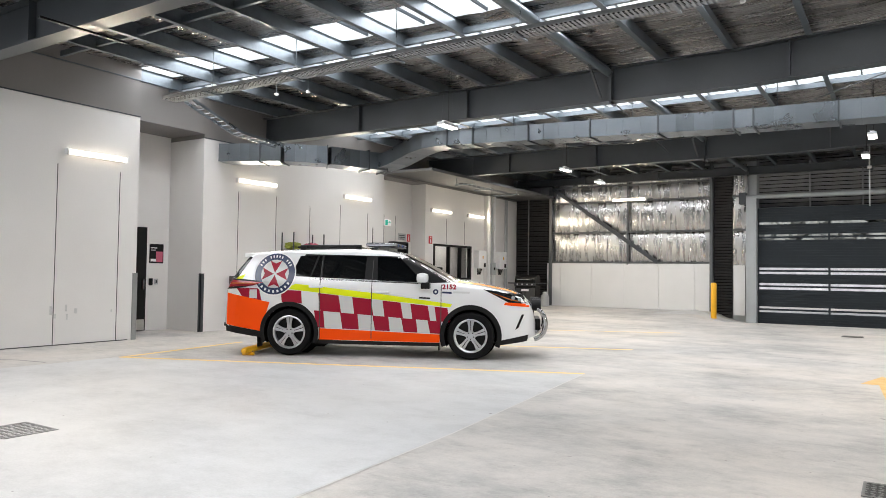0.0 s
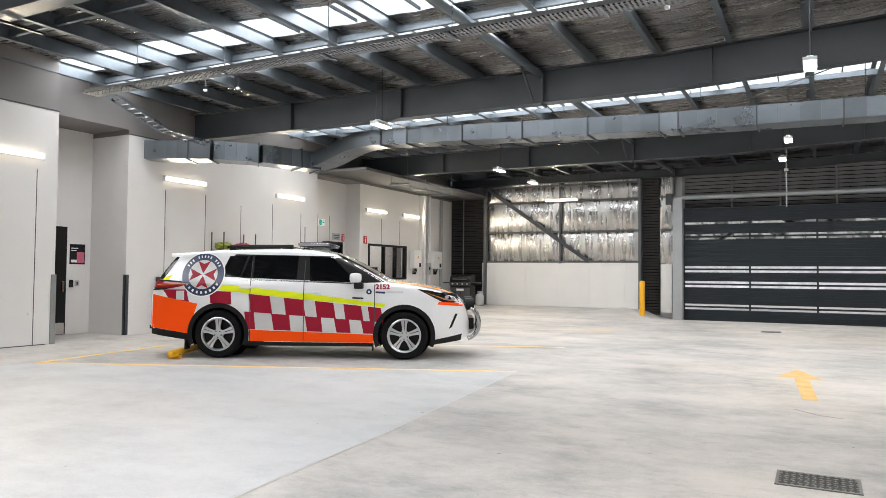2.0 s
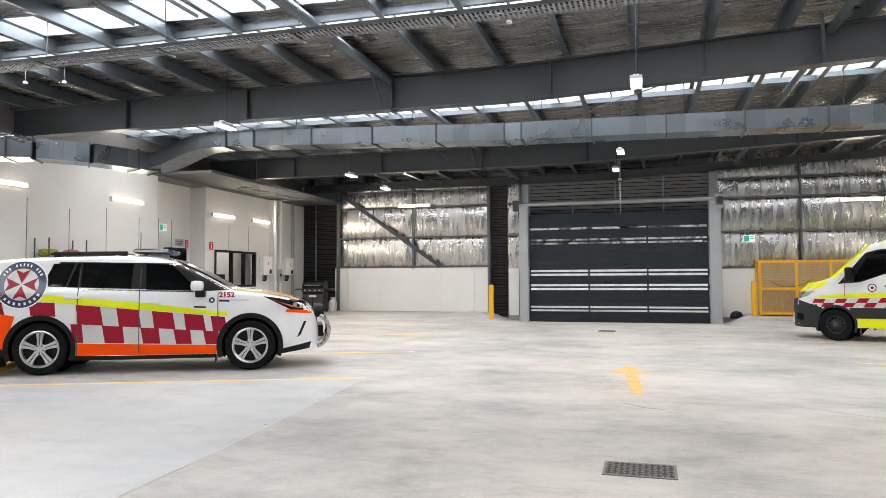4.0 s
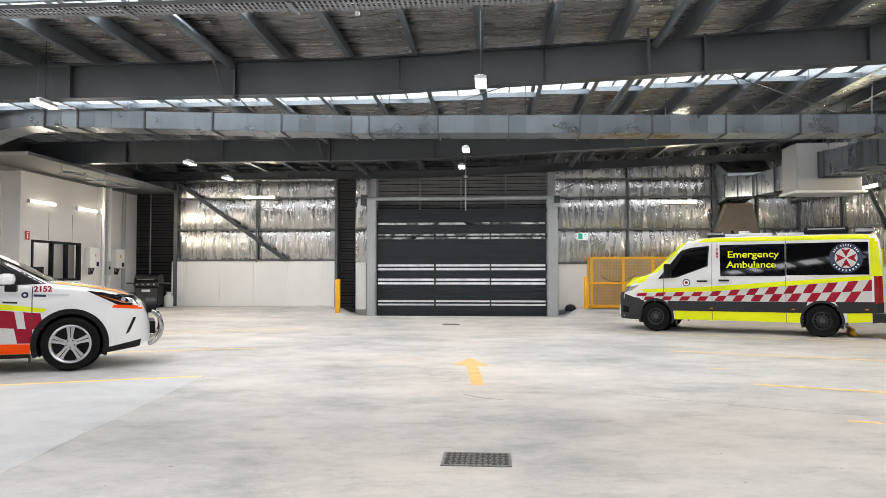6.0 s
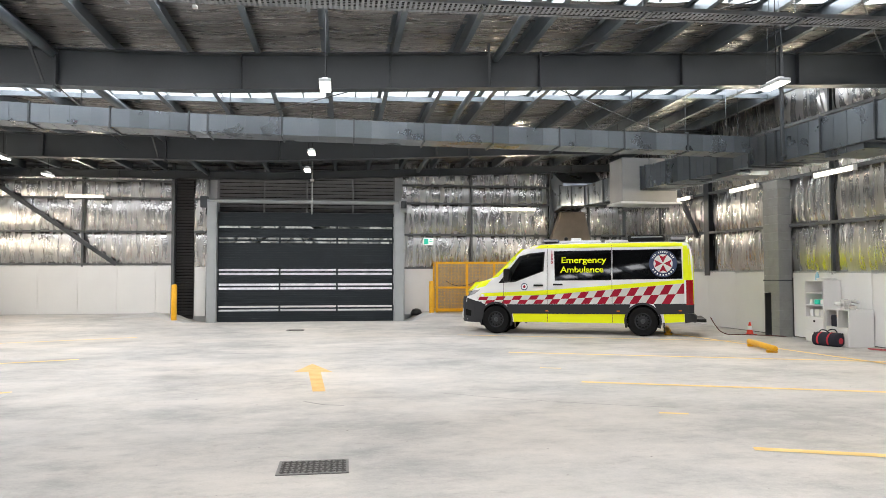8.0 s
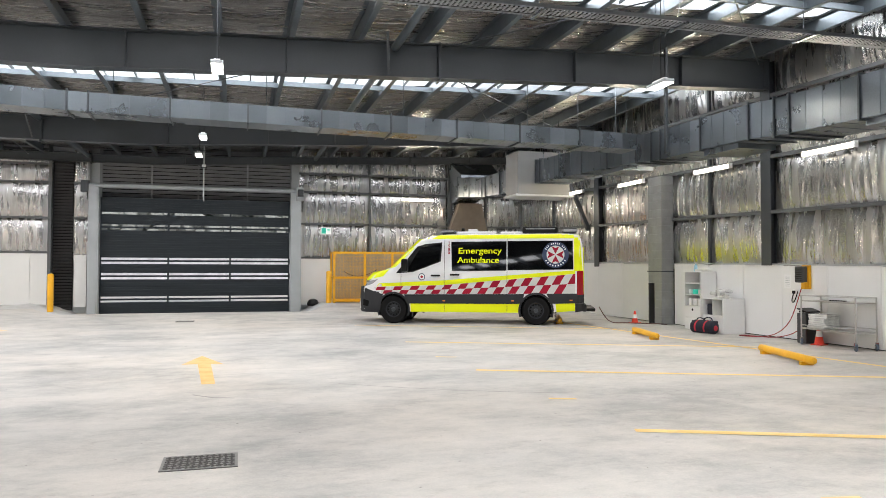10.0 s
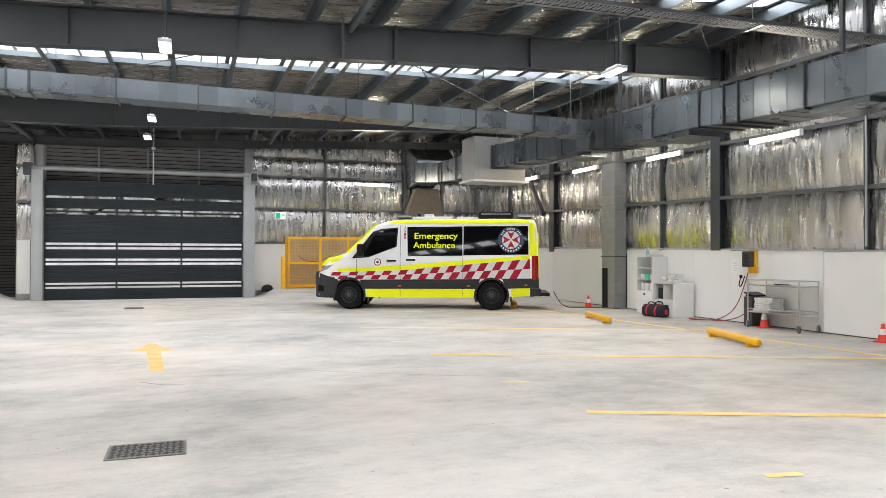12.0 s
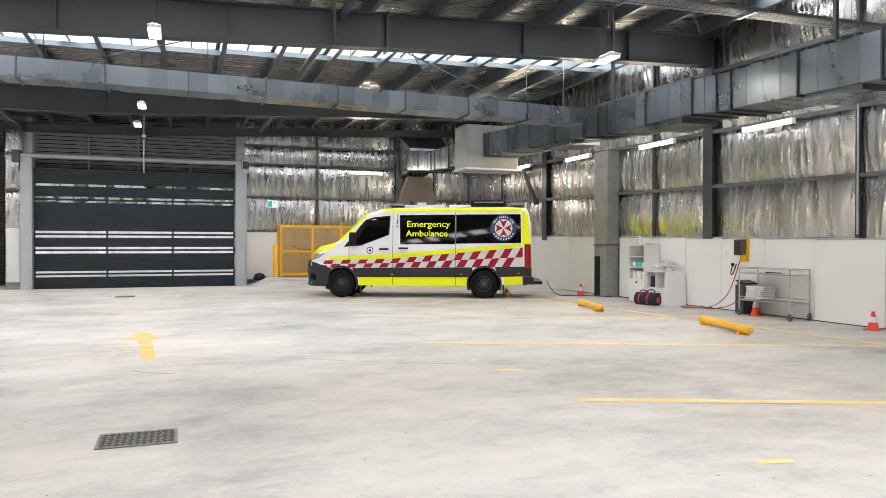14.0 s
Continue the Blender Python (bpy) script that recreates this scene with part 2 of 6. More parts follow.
def lathe(profile, n=32, axis="Z"):
    """Turn (radius, height) pairs about an axis."""
    bm = bmesh.new()
    rings = []
    for r, h in profile:
        ring = []
        for i in range(n):
            a = 2 * math.pi * i / n
            c, s = r * math.cos(a), r * math.sin(a)
            ring.append(bm.verts.new((c, s, h) if axis == "Z" else (c, h, s)))
        rings.append(ring)
    for a, b in zip(rings, rings[1:]):
        for i in range(n):
            j = (i + 1) % n
            bm.faces.new((a[i], a[j], b[j], b[i]))
    bmesh.ops.recalc_face_normals(bm, faces=bm.faces)
    return bm


def sweep(points, w, h, closed_ends=True):
    """A rectangular tube of width w and height h along points in plan; w and h may be lists."""
    pts = [Vector(p) for p in points]
    bm = bmesh.new()
    rings = []
    for i, p in enumerate(pts):
        a, b = pts[max(i - 1, 0)], pts[min(i + 1, len(pts) - 1)]
        d = (b - a).normalized()
        side = Vector((-d.y, d.x, 0)).normalized()
        ww = w[i] if isinstance(w, list) else w
        hh = h[i] if isinstance(h, list) else h
        rings.append([bm.verts.new(p + side * sx * ww / 2 + Vector((0, 0, sz * hh / 2))) for sx, sz in ((-1, -1), (1, -1), (1, 1), (-1, 1))])
    for a, b in zip(rings, rings[1:]):
        for i in range(4):
            j = (i + 1) % 4
            bm.faces.new((a[i], a[j], b[j], b[i]))
    if closed_ends:
        bm.faces.new(rings[0])
        bm.faces.new(rings[-1])
    bmesh.ops.recalc_face_normals(bm, faces=bm.faces)
    return bm


def cable(points, r, name, mat_, parent=None):
    """A round hose or wire along points."""
    cu = bpy.data.curves.new(name, "CURVE")
    cu.dimensions, cu.bevel_depth, cu.bevel_resolution, cu.resolution_u = "3D", r, 2, 6
    sp = cu.splines.new("NURBS")
    sp.points.add(len(points) - 1)
    for q, p in zip(sp.points, points):
        q.co = (*p, 1)
    sp.use_endpoint_u, sp.order_u = True, 3
    tmp = bpy.data.objects.new(name, cu)
    me = bpy.data.meshes.new_from_object(tmp)
    bpy.data.objects.remove(tmp)
    me.materials.append(mat_)
    ob = new(name, me)
    if parent:
        ob.parent = parent
    return ob


def lettering(text, size, mat_, m, parent, name="lettering", bold=0.0, fit_width=0.0):
    cu = bpy.data.curves.new(name, "FONT")
    cu.body, cu.size, cu.extrude, cu.offset = text, size, 0.0015, bold
    tmp = bpy.data.objects.new(name, cu)
    me = bpy.data.meshes.new_from_object(tmp)
    bpy.data.objects.remove(tmp)
    if fit_width:
        xs = [v.co.x for v in me.vertices]
        k = fit_width / (max(xs) - min(xs))
        me.transform(Matrix.Diagonal((k, 1, 1, 1)))
    me.materials.append(mat_)
    ob = new(name, me)
    ob.parent = parent
    ob.matrix_local = m
    return ob


def gap_step(v, a, b):
    t = min(1.0, max(0.0, (v - a) / (b - a)))
    return t * t * (3 - 2 * t)


def ground_z(x, y):
    """Level slab that lifts towards the far wall, with a lane that falls to the roller door."""
    lift = 0.20 * gap_step(y, 17.5, 26)
    lane = gap_step(x, -4.5, -3.5) * (1 - gap_step(x, 3.55, 4.3)) * gap_step(y, 21.0, 25.2)
    return lift * (1 - lane) - 0.11 * lane


def beam_low(x):
    """Underside of the main roof beams: level at the west, then rising to the east."""
    return 4.47 + max(0.0, x + 1.0) * 0.043


# ---- the large structure ----
XE, XW, YN, YS = 11.85, -12.0, 26.0, -6.0

bm = bmesh.new()
nx, ny = 110, 136
grid = [[bm.verts.new((-13.7 + 26.3 * i / nx, YS + (YN + 0.2 - YS) * j / ny, 0)) for i in range(nx + 1)] for j in range(ny + 1)]
for row in grid:
    for v in row:
        v.co.z = ground_z(v.co.x, v.co.y)
for j in range(ny):
    for i in range(nx):
        bm.faces.new((grid[j][i], grid[j][i + 1], grid[j + 1][i + 1], grid[j + 1][i]))
floor = tagged(part("floor", bm, CONCRETE, smooth=True), "pale worn concrete slab floor with cloudy stains", "floor", kind="structure")
part("slab_underside", box(-13.7, 12.6, YS, YN + 0.2, -0.5, -0.16), CONCRETE, floor)


def floor_strip(pts, w, z=0.004, step=0.5):
    """A flat painted strip on the slab along a polyline."""
    bm = bmesh.new()
    for a, b in zip(pts, pts[1:]):
        a, b = Vector(a), Vector(b)
        d = (b - a).normalized()
        s = Vector((-d.y, d.x)) * w / 2
        n = max(1, int((b - a).length / step))
        last = None
        for i in range(n + 1):
            p = a.lerp(b, i / n)
            row = [bm.verts.new((q.x, q.y, ground_z(q.x, q.y) + z)) for q in (p - s, p + s)]
            if last:
                bm.faces.new((last[0], row[0], row[1], last[1]))
            last = row
    bmesh.ops.recalc_face_normals(bm, faces=bm.faces)
    return bm


# slab joints
part("slab_joint", floor_strip([(-2.57, 9.55), (-2.08, 5.28), (-1.75, 1.0), (-1.5, -5.9)], 0.014, 0.0045), material("slab_joint_filler", (0.60, 0.595, 0.58), 0.8), floor)

bm = bmesh.new()
bm.faces.new([bm.verts.new((x, y, 0.003)) for x, y in ((-9.2, 1.0), (-1.77, 1.0), (-2.09, 5.28), (-2.58, 9.50), (-9.1, 6.68))])
part("light_slab", bm, SLAB_LIGHT, floor, "smoother pale blue-grey slab")

TYRE_MARK = material("rubber_scuff", (0.27, 0.265, 0.25), 0.6, vary=0.3, scale=6)
for pts, w in (([(0.98, 8.36), (1.2, 8.12), (1.42, 8.04)], 0.035), ([(2.6, 8.7), (3.3, 8.2), (4.2, 7.7), (4.9, 7.4)], 0.018), ([(-0.6, 13.8), (0.6, 13.5)], 0.03), ([(-10.6, 5.2), (-9.9, 5.6), (-9.3, 5.7)], 0.05)):
    part("tyre_mark", floor_strip(pts, w, 0.0025), TYRE_MARK, floor)

# bay lines
for pts in ([(-9.06, 6.73), (-2.57, 9.55)], [(-9.55, 9.6), (-9.06, 6.73)], [(-9.6, 10.5), (-3.06, 13.2)], [(-9.7, 14.9), (-3.4, 17.9)],
            [(4.18, 17.46), (10.0, 14.75)], [(4.46, 13.24), (10.25, 10.79)], [(4.54, 9.36), (10.17, 7.04)],
            [(4.68, 5.57), (10.3, 3.25)], [(4.7, 1.6), (10.4, -0.8)], [(9.35, 18.2), (10.42, 5.8), (10.55, -0.9)]):
    tagged(part("bay_line", floor_strip(pts, 0.115), LINE_YELLOW), "worn yellow painted parking bay line on concrete", "floor marking", "bay lines", "structure")
for a, b in (((4.40, 10.90), (4.70, 10.78)), ((4.60, 7.14), (4.87, 7.04)), ((4.79, 3.66), (5.03, 3.61))):
    tagged(part("floor_dash", floor_strip([a, b], 0.07), LINE_YELLOW), "short worn yellow dash painted on concrete", "floor marking", "floor dashes", "structure")
bm = bmesh.new()
outline = [(0.92, 11.95), (0.69, 10.93), (0.905, 10.95), (1.045, 9.05), (1.20, 9.05), (1.085, 10.92), (1.27, 10.84)]
bm.faces.new([bm.verts.new((x, y, 0.004)) for x, y in reversed(outline)])
tagged(part("floor_arrow", bm, ARROW_YELLOW), "faded yellow direction arrow painted on concrete", "floor marking", kind="structure")


# far wall (north) with the roller door
wall_n = thing("wall_north", "far wall of silver foil insulation over white panels, with dark louvres", "wall", kind="structure")


def foil_sheet(p0, u, v, seed, parent, sag=0.035, pleat=1.0):
    """A wrinkled, sagging foil blanket spanned by u (along) and v (up), bulging towards u x v."""
    p0, u, v = Vector(p0), Vector(u), Vector(v)
    n = u.cross(v).normalized()
    nu, nv = max(6, int(u.length / 0.026)), max(5, int(v.length / 0.08))
    bm = bmesh.new()
    rows = []
    for j in range(nv + 1):
        row = []
        for i in range(nu + 1):
            a, b = i / nu, j / nv
            q = Vector((a * u.length, b * v.length, seed * 7.3))
            edge = min(1.0, 6 * min(b, 1 - b)) * min(1.0, 10 * min(a, 1 - a))
            d = 0.6 * sag * (0.3 + noise.noise(Vector((q.x * 1.1, q.y * 0.8, q.z))))
            d += 0.012 * (0.35 + 0.65 * pleat) * (0.5 + b) * noise.noise(Vector((q.x * 7.0 + 0.8 * q.y, q.y * 0.8, q.z + 3)))
            d += 0.007 * noise.noise(Vector((q.x * 17.0 - 2.0 * q.y, q.y * 1.6, q.z + 9)))
            patch = max(0.0, noise.noise(Vector((q.x * 0.9, q.y * 0.7, q.z + 21))) + 0.25)
            lean = 1.6 * noise.noise(Vector((q.x * 0.35, 0, q.z + 5)))
            ridge = 1 - abs(noise.noise(Vector((q.x * 8.5 + 1.8 * lean * q.y, q.y * 0.3, q.z + 13))))
            d += 0.045 * pleat * patch * ridge ** 8
            d += 0.045 * math.sin(math.pi * b) ** 0.8 * v.length
            row.append(bm.verts.new(p0 + u * a + v * b + n * d * (0.25 + 0.75 * edge)))
        rows.append(row)
    for j in range(nv):
        for i in range(nu):
            bm.faces.new((rows[j][i], rows[j][i + 1], rows[j + 1][i + 1], rows[j + 1][i]))
    return part("foil_sheet", bm, FOIL, parent, "crinkled silver foil insulation", smooth=True)


part("cladding", box(-13.2, -3.0, YN + 0.12, YN + 0.2, -0.3, 7.0), GALV_DULL, wall_n)
part("cladding", box(3.25, 12.4, YN + 0.12, YN + 0.2, -0.3, 7.0), GALV_DULL, wall_n)
part("cladding", box(-3.0, 3.25, YN + 0.12, YN + 0.2, 3.55, 7.0), LOUVRE, wall_n)


def dado(x0, x1, z1, width, parent, z0=0.1):
    n = max(1, round((x1 - x0) / width))
    for i in range(n):
        a, b = x0 + (x1 - x0) * i / n, x0 + (x1 - x0) * (i + 1) / n
        part("wall_panel", box(a + 0.004, b - 0.004, YN - 0.1, YN - 0.06, z0, z1, 0.003), PANEL_WHITE, parent)
    part("panel_backing", box(x0, x1, YN - 0.058, YN - 0.03, z0, z1 - 0.01), JOINT, parent)


for a, b in zip((-10.6, -10.03, -8.77, -7.5, -6.24, -4.98), (-10.03, -8.77, -7.5, -6.24, -4.98, -4.46)):
    dado(a, b, 1.84, 2.0, wall_n)
dado(-3.70, -3.32, 1.80, 0.5, wall_n)
dado(3.52, 11.85, 1.73, 1.37, wall_n)


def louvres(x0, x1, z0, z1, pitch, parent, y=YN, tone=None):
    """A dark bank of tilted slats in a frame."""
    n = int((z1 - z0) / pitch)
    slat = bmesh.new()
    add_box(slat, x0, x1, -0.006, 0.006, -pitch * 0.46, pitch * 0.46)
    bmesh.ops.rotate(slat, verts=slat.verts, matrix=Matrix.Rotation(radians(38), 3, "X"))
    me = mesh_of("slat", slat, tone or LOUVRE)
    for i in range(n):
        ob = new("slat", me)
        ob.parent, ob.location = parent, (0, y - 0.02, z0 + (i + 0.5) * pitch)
    part("louvre_backing", box(x0, x1, y + 0.06, y + 0.08, z0, z1), SHADE_BLACK, parent)


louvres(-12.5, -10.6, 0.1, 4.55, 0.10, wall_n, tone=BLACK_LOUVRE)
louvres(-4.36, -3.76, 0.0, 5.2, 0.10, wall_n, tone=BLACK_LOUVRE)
louvres(-2.9, 3.2, 3.62, 5.3, 0.127, wall_n, YN + 0.02)
for x in (-1.36, 0.12, 1.74):
    part("louvre_post", box(x - 0.025, x + 0.025, YN - 0.1, YN - 0.07, 3.66, 5.3), LOUVRE, wall_n)
part("louvre_post", box(-11.45, -11.41, YN - 0.1, YN - 0.07, 0.1, 4.5), LOUVRE, wall_n)

for k, (x0, x1, zs) in enumerate(((-10.4, -7.4, (1.8, 3.0, 4.15, 4.75, 5.25)), (-7.4, -4.42, (1.8, 3.0, 4.15, 4.75, 5.25)),
                                  (-3.74, -3.25, (1.75, 3.0, 4.15, 5.25)),
                                  (3.5, 6.05, (1.7, 2.95, 4.1, 4.75, 5.6)), (6.05, 9.0, (1.7, 2.95, 4.1, 4.75, 5.7)),
                                  (9.1, 11.9, (1.7, 2.95, 4.1, 5.9)))):
    for a, b in zip(zs, zs[1:]):
        foil_sheet((x0, YN + 0.02, a), (x1 - x0, 0, 0), (0, 0, b - a), k + a, wall_n, 0.035, 0.3)
for x0, x1, zs in ((-10.45, -4.36, (1.88, 3.0, 4.15, 4.75, 5.22)), (-3.74, -3.3, (3.0, 4.15)), (3.5, 11.9, (1.76, 2.96, 4.1, 4.75))):
    for z in zs:
        part("girt", box(x0, x1, YN - 0.12, YN - 0.03, z - 0.035, z + 0.035, 0.005), GIRT, wall_n)
for x, w in ((-10.45, 0.13), (-7.38, 0.05), (-4.42, 0.1), (6.05, 0.05), (9.06, 0.16), (10.5, 0.1)):
    part("post", box(x - w / 2, x + w / 2, YN - 0.16, YN - 0.04, 0.1 if w > 0.06 else 1.8, 6.2, 0.006), GIRT, wall_n)
bm = bmesh.new()
d = Vector((-6.25, 0, 1.88)) - Vector((-10.35, 0, 4.75))
add_box(bm, -d.length / 2, d.length / 2, -0.03, 0.03, -0.07, 0.07, 0.006)
br = part("brace", bm, STEEL, wall_n)
br.location = (-8.3, YN - 0.19, 3.315)
br.rotation_euler = (0, -math.atan2(d.z, d.x), 0)

# roller door
door = tagged(thing("door_1", "closed dark grey high-speed roller door with clear slots", "roller door"), kind="structure")
YD = 25.62
slots = [(3.175, 0.075), (2.715, 0.19), (1.615, 0.21), (1.11, 0.21), (0.35, 0.19)]
zs = -0.13
for z, h in sorted(slots) + [(3.62, 0)]:
    top = z - h / 2
    n = max(1, round((top - zs) / 0.085))
    bm = bmesh.new()
    for i in range(n):
        a, b = zs + (top - zs) * i / n, zs + (top - zs) * (i + 1) / n
        add_box(bm, -2.88, 3.16, YD - 0.012, YD + 0.012, a, b - 0.014, 0.005)
    add_box(bm, -2.88, 3.16, YD, YD + 0.012, zs, top)
    part("curtain_section", bm, CURTAIN, door)
    if h:
        for a, b in zip((-2.88, -0.79, 1.185), (-0.79, 1.185, 3.16)):
            pane = part("pane", box(a + 0.03, b - 0.03, YD + 0.002, YD + 0.006, top, top + h), GLASS, door)
            pane.visible_shadow = False
        if h > 0.1:
            part("slot_bar", box(-2.85, 3.13, YD - 0.008, YD + 0.01, z - 0.03, z + 0.03), CURTAIN, door)
        for x in (-2.865, -0.79, 1.185, 3.145):
            part("slot_stile", box(x - 0.03, x + 0.03, YD - 0.01, YD + 0.012, top, top + h), CURTAIN, door)
    zs = z + h / 2
for x0, x1 in ((-3.20, -2.88), (3.18, 3.54)):
    part("jamb", box(x0, x1, YD - 0.28, YN - 0.12, -0.12, 4.0, 0.01), GUIDE, door, "light grey metal door guide")
    part("jamb_lip", box(x0 + 0.05, x1 - 0.05, YD - 0.3, YD - 0.281, -0.12, 3.9, 0.004), GUIDE, door)
part("barrel_tube", tube((-3.2, YD - 0.2, 4.05), (3.4, YD - 0.2, 4.05), 0.065), GUIDE, door, smooth=True)
part("barrel_bracket", box(-3.42, -3.2, YD - 0.34, YD - 0.05, 3.82, 4.2, 0.01), STEEL, door)
motor = part("motor_box", box(3.36, 3.62, YD - 0.36, YD - 0.05, 3.72, 4.18, 0.02), GALV_DULL, door)
part("motor_cover", lathe([(0.001, 0), (0.1, 0), (0.1, 0.24), (0.001, 0.24)], 18), STEEL, motor).location = (3.5, YD - 0.44, 3.85)
part("header", box(-2.9, 3.2, YD - 0.02, YD + 0.04, 3.58, 3.68), CURTAIN, door)
cable([(3.6, YD - 0.3, 4.3), (4.0, YD, 4.45), (4.6, YN - 0.2, 4.8)], 0.012, "motor_lead", BLACK, door)

# apron outside the door
part_out = tagged(part("pavement", box(-14, 14, YN + 0.25, 60, -0.4, -0.14), CONCRETE), "concrete apron outside the roller door", "pavement", kind="structure")
bm = bmesh.new()
for k in range(1500):
    p = Vector((random.uniform(-9, 9), random.uniform(46, 49), random.uniform(3.3, 7.5)))
    bmesh.ops.create_icosphere(bm, subdivisions=1, radius=random.uniform(0.25, 0.55), matrix=Matrix.Translation(p))
tagged(part("hedge", bm, LEAF), "dark hazy foliage beyond the door", "foliage", kind="stuff")
# backdrop wall that glows in place of full daylight
tagged(part("backdrop", box(-25, 25, 49.5, 49.8, -0.3, 3.6), GLOW_WALL), "pale wall beyond the door, brightened by its own glow", "wall", kind="structure")

# added flat backing that fills the upper slots with dull grey haze
tagged(part("backdrop", box(-30, 30, 50.5, 50.8, 3.3, 11.0), SLOT_BACKING), "added plain grey sheet backing the upper door slots", "backdrop", kind="structure")

# east wall
wall_e = thing("wall_east", "side wall of silver foil insulation over white panels", "wall", kind="structure")
part("cladding", box(XE + 0.2, XE + 0.28, YS, YN + 0.12, -0.3, 8.0), GALV_DULL, wall_e)


def rise(y):
    return 0.0135 * (y - 9)


ys = [-6, -4.6, -3.2, -1.8, -0.4, 1.0, 2.4, 3.8, 5.4, 6.95, 8.38, 9.72, 10.87, 12.01, 13.14, 14.45, 15.66, 16.46, 18.15, 19.6, 21.0, 22.4, 23.8, 25.88]
for a, b in zip(ys, ys[1:]):
    if a == 15.66:
        continue
    h = 1.41 + rise((a + b) / 2)
    part("wall_panel", box(XE - 0.0, XE + 0.04, a + 0.004, b - 0.004, 0.02, h, 0.003), PANEL_WHITE, wall_e)
part("panel_backing", box(XE + 0.042, XE + 0.06, YS, YN, 0, 1.38), JOINT, wall_e)
part("panel_cap", sweep([(XE + 0.03, YS, 1.43 + rise(YS)), (XE + 0.03, 15.6, 1.43 + rise(15.6))], 0.09, 0.03), GALV_DULL, wall_e)
part("panel_cap", sweep([(XE + 0.03, 16.48, 1.43 + rise(16.48)), (XE + 0.03, 25.9, 1.43 + rise(25.9))], 0.09, 0.03), GALV_DULL, wall_e)
bays = [(-6, -2), (-2, 1.6), (1.6, 5.1), (5.3, 8.9), (8.9, 12.25), (12.55, 14.3), (14.3, 16.1), (16.1, 19.45), (19.75, 22.8), (22.8, 25.9)]
levels = [(1.40, 2.47), (2.47, 3.60), (3.60, 4.85), (4.85, 5.85), (5.85, 6.6)]
for k, (a, b) in enumerate(bays):
    for z0, z1 in levels:
        if a < 1 and z0 > 3:
            continue
        r = rise((a + b) / 2) * 1.5
        foil_sheet((XE + 0.1, b, z0 + r), (0, a - b, 0), (0, 0, z1 - z0), k * 1.7 + z0, wall_e, 0.05)
part("foil_backing", box(XE + 0.17, XE + 0.19, YS, YN, 1.3, 7.4), GALV_DULL, wall_e)
for z in (2.47, 3.60, 4.85, 5.85):
    part("girt", sweep([(XE + 0.02, YS, z + 1.5 * rise(YS)), (XE + 0.02, YN - 0.1, z + 1.5 * rise(YN))], 0.1, 0.07), GIRT, wall_e)
for y in (8.9, 14.3, 22.8, 1.6):
    part("post", box(XE - 0.0, XE + 0.07, y - 0.03, y + 0.03, 1.44, 6.6), STEEL, wall_e)
d0, d1 = Vector((XE - 0.1, 20.0, 2.6)), Vector((XE - 0.1, 22.2, 5.3))
part("brace", sweep([d0, d1], 0.12, 0.12), STEEL, wall_e)
part("conduit", tube((XE - 0.05, 8.84, 1.5), (XE - 0.05, 8.84, 4.6), 0.018), GALV_DULL, wall_e)

# block pilaster with an open slot on the east wall
pil = thing("block_column", "grey block pilaster with a dark open slot, against the side wall", "column", kind="structure")
part("pilaster_core", box(XE - 0.29, XE + 0.02, 15.75, 16.03, 0.0, 3.68), BLOCK, pil)
part("pilaster_core", box(XE - 0.29, XE + 0.02, 16.03, 16.29, 1.05, 3.68), BLOCK, pil)
for i in range(18):
    z0, z1 = 0.205 * i, 0.205 * (i + 1) - 0.003
    far = 16.05 if i < 5 else 16.32
    cut = (15.72 + 16.32) / 2 + (0.1 if i % 2 else -0.1)
    for y0, y1 in ((15.72, cut), (cut + 0.003, far)) if far > 16.2 else ((15.72, far),):
        part("pilaster_block", box(XE - 0.32, XE + 0.02, y0, y1, z0, z1, 0.006), BLOCK, pil)
# slot faces coloured dark to carry the shade of the recess
part("slot_lining", box(XE - 0.05, XE + 0.02, 16.05, 16.32, 0.0, 1.02), SHADE_BLACK, pil)
part("slot_edge", box(XE - 0.32, XE - 0.05, 16.29, 16.32, 0.0, 1.02), BIN_GREY, pil)
part("cap_strap", box(XE - 0.34, XE + 0.02, 15.70, 16.34, 1.30, 1.33), STEEL, pil)


# west wall: near block, niche, long wall, recess, office wall
wall_w = thing("wall_west", "white painted side wall with fine vertical joints, a niche and an office window", "wall", kind="structure")
part("wall_near", box(-13.6, -11.5, YS, 8.6, -0.05, 4.38, 0.006), WALL_WHITE, wall_w)
part("bulkhead", box(-13.2, -11.503, YS, 8.597, 4.38, 6.5), BULKHEAD, wall_w)
part("niche_back", box(-13.6, -13.18, 8.6, 10.55, -0.05, 4.44), WALL_WHITE, wall_w)
part("niche_soffit", box(-13.6, -12.003, 8.6, 10.55, 4.44, 6.5), BULKHEAD, wall_w)
part("wall_long", box(-13.6, -12.0, 10.55, 17.15, -0.05, 4.34, 0.006), WALL_WHITE, wall_w)
part("bulkhead", box(-13.6, -12.003, 10.55, 17.15, 4.34, 6.5), BULKHEAD, wall_w)
part("wall_recess", box(-13.2, -12.55, 17.15, 19.4, -0.05, 4.3), WALL_WHITE, wall_w)
part("bulkhead", box(-13.2, -12.003, 17.15, 26.0, 4.3, 6.5), BULKHEAD, wall_w)
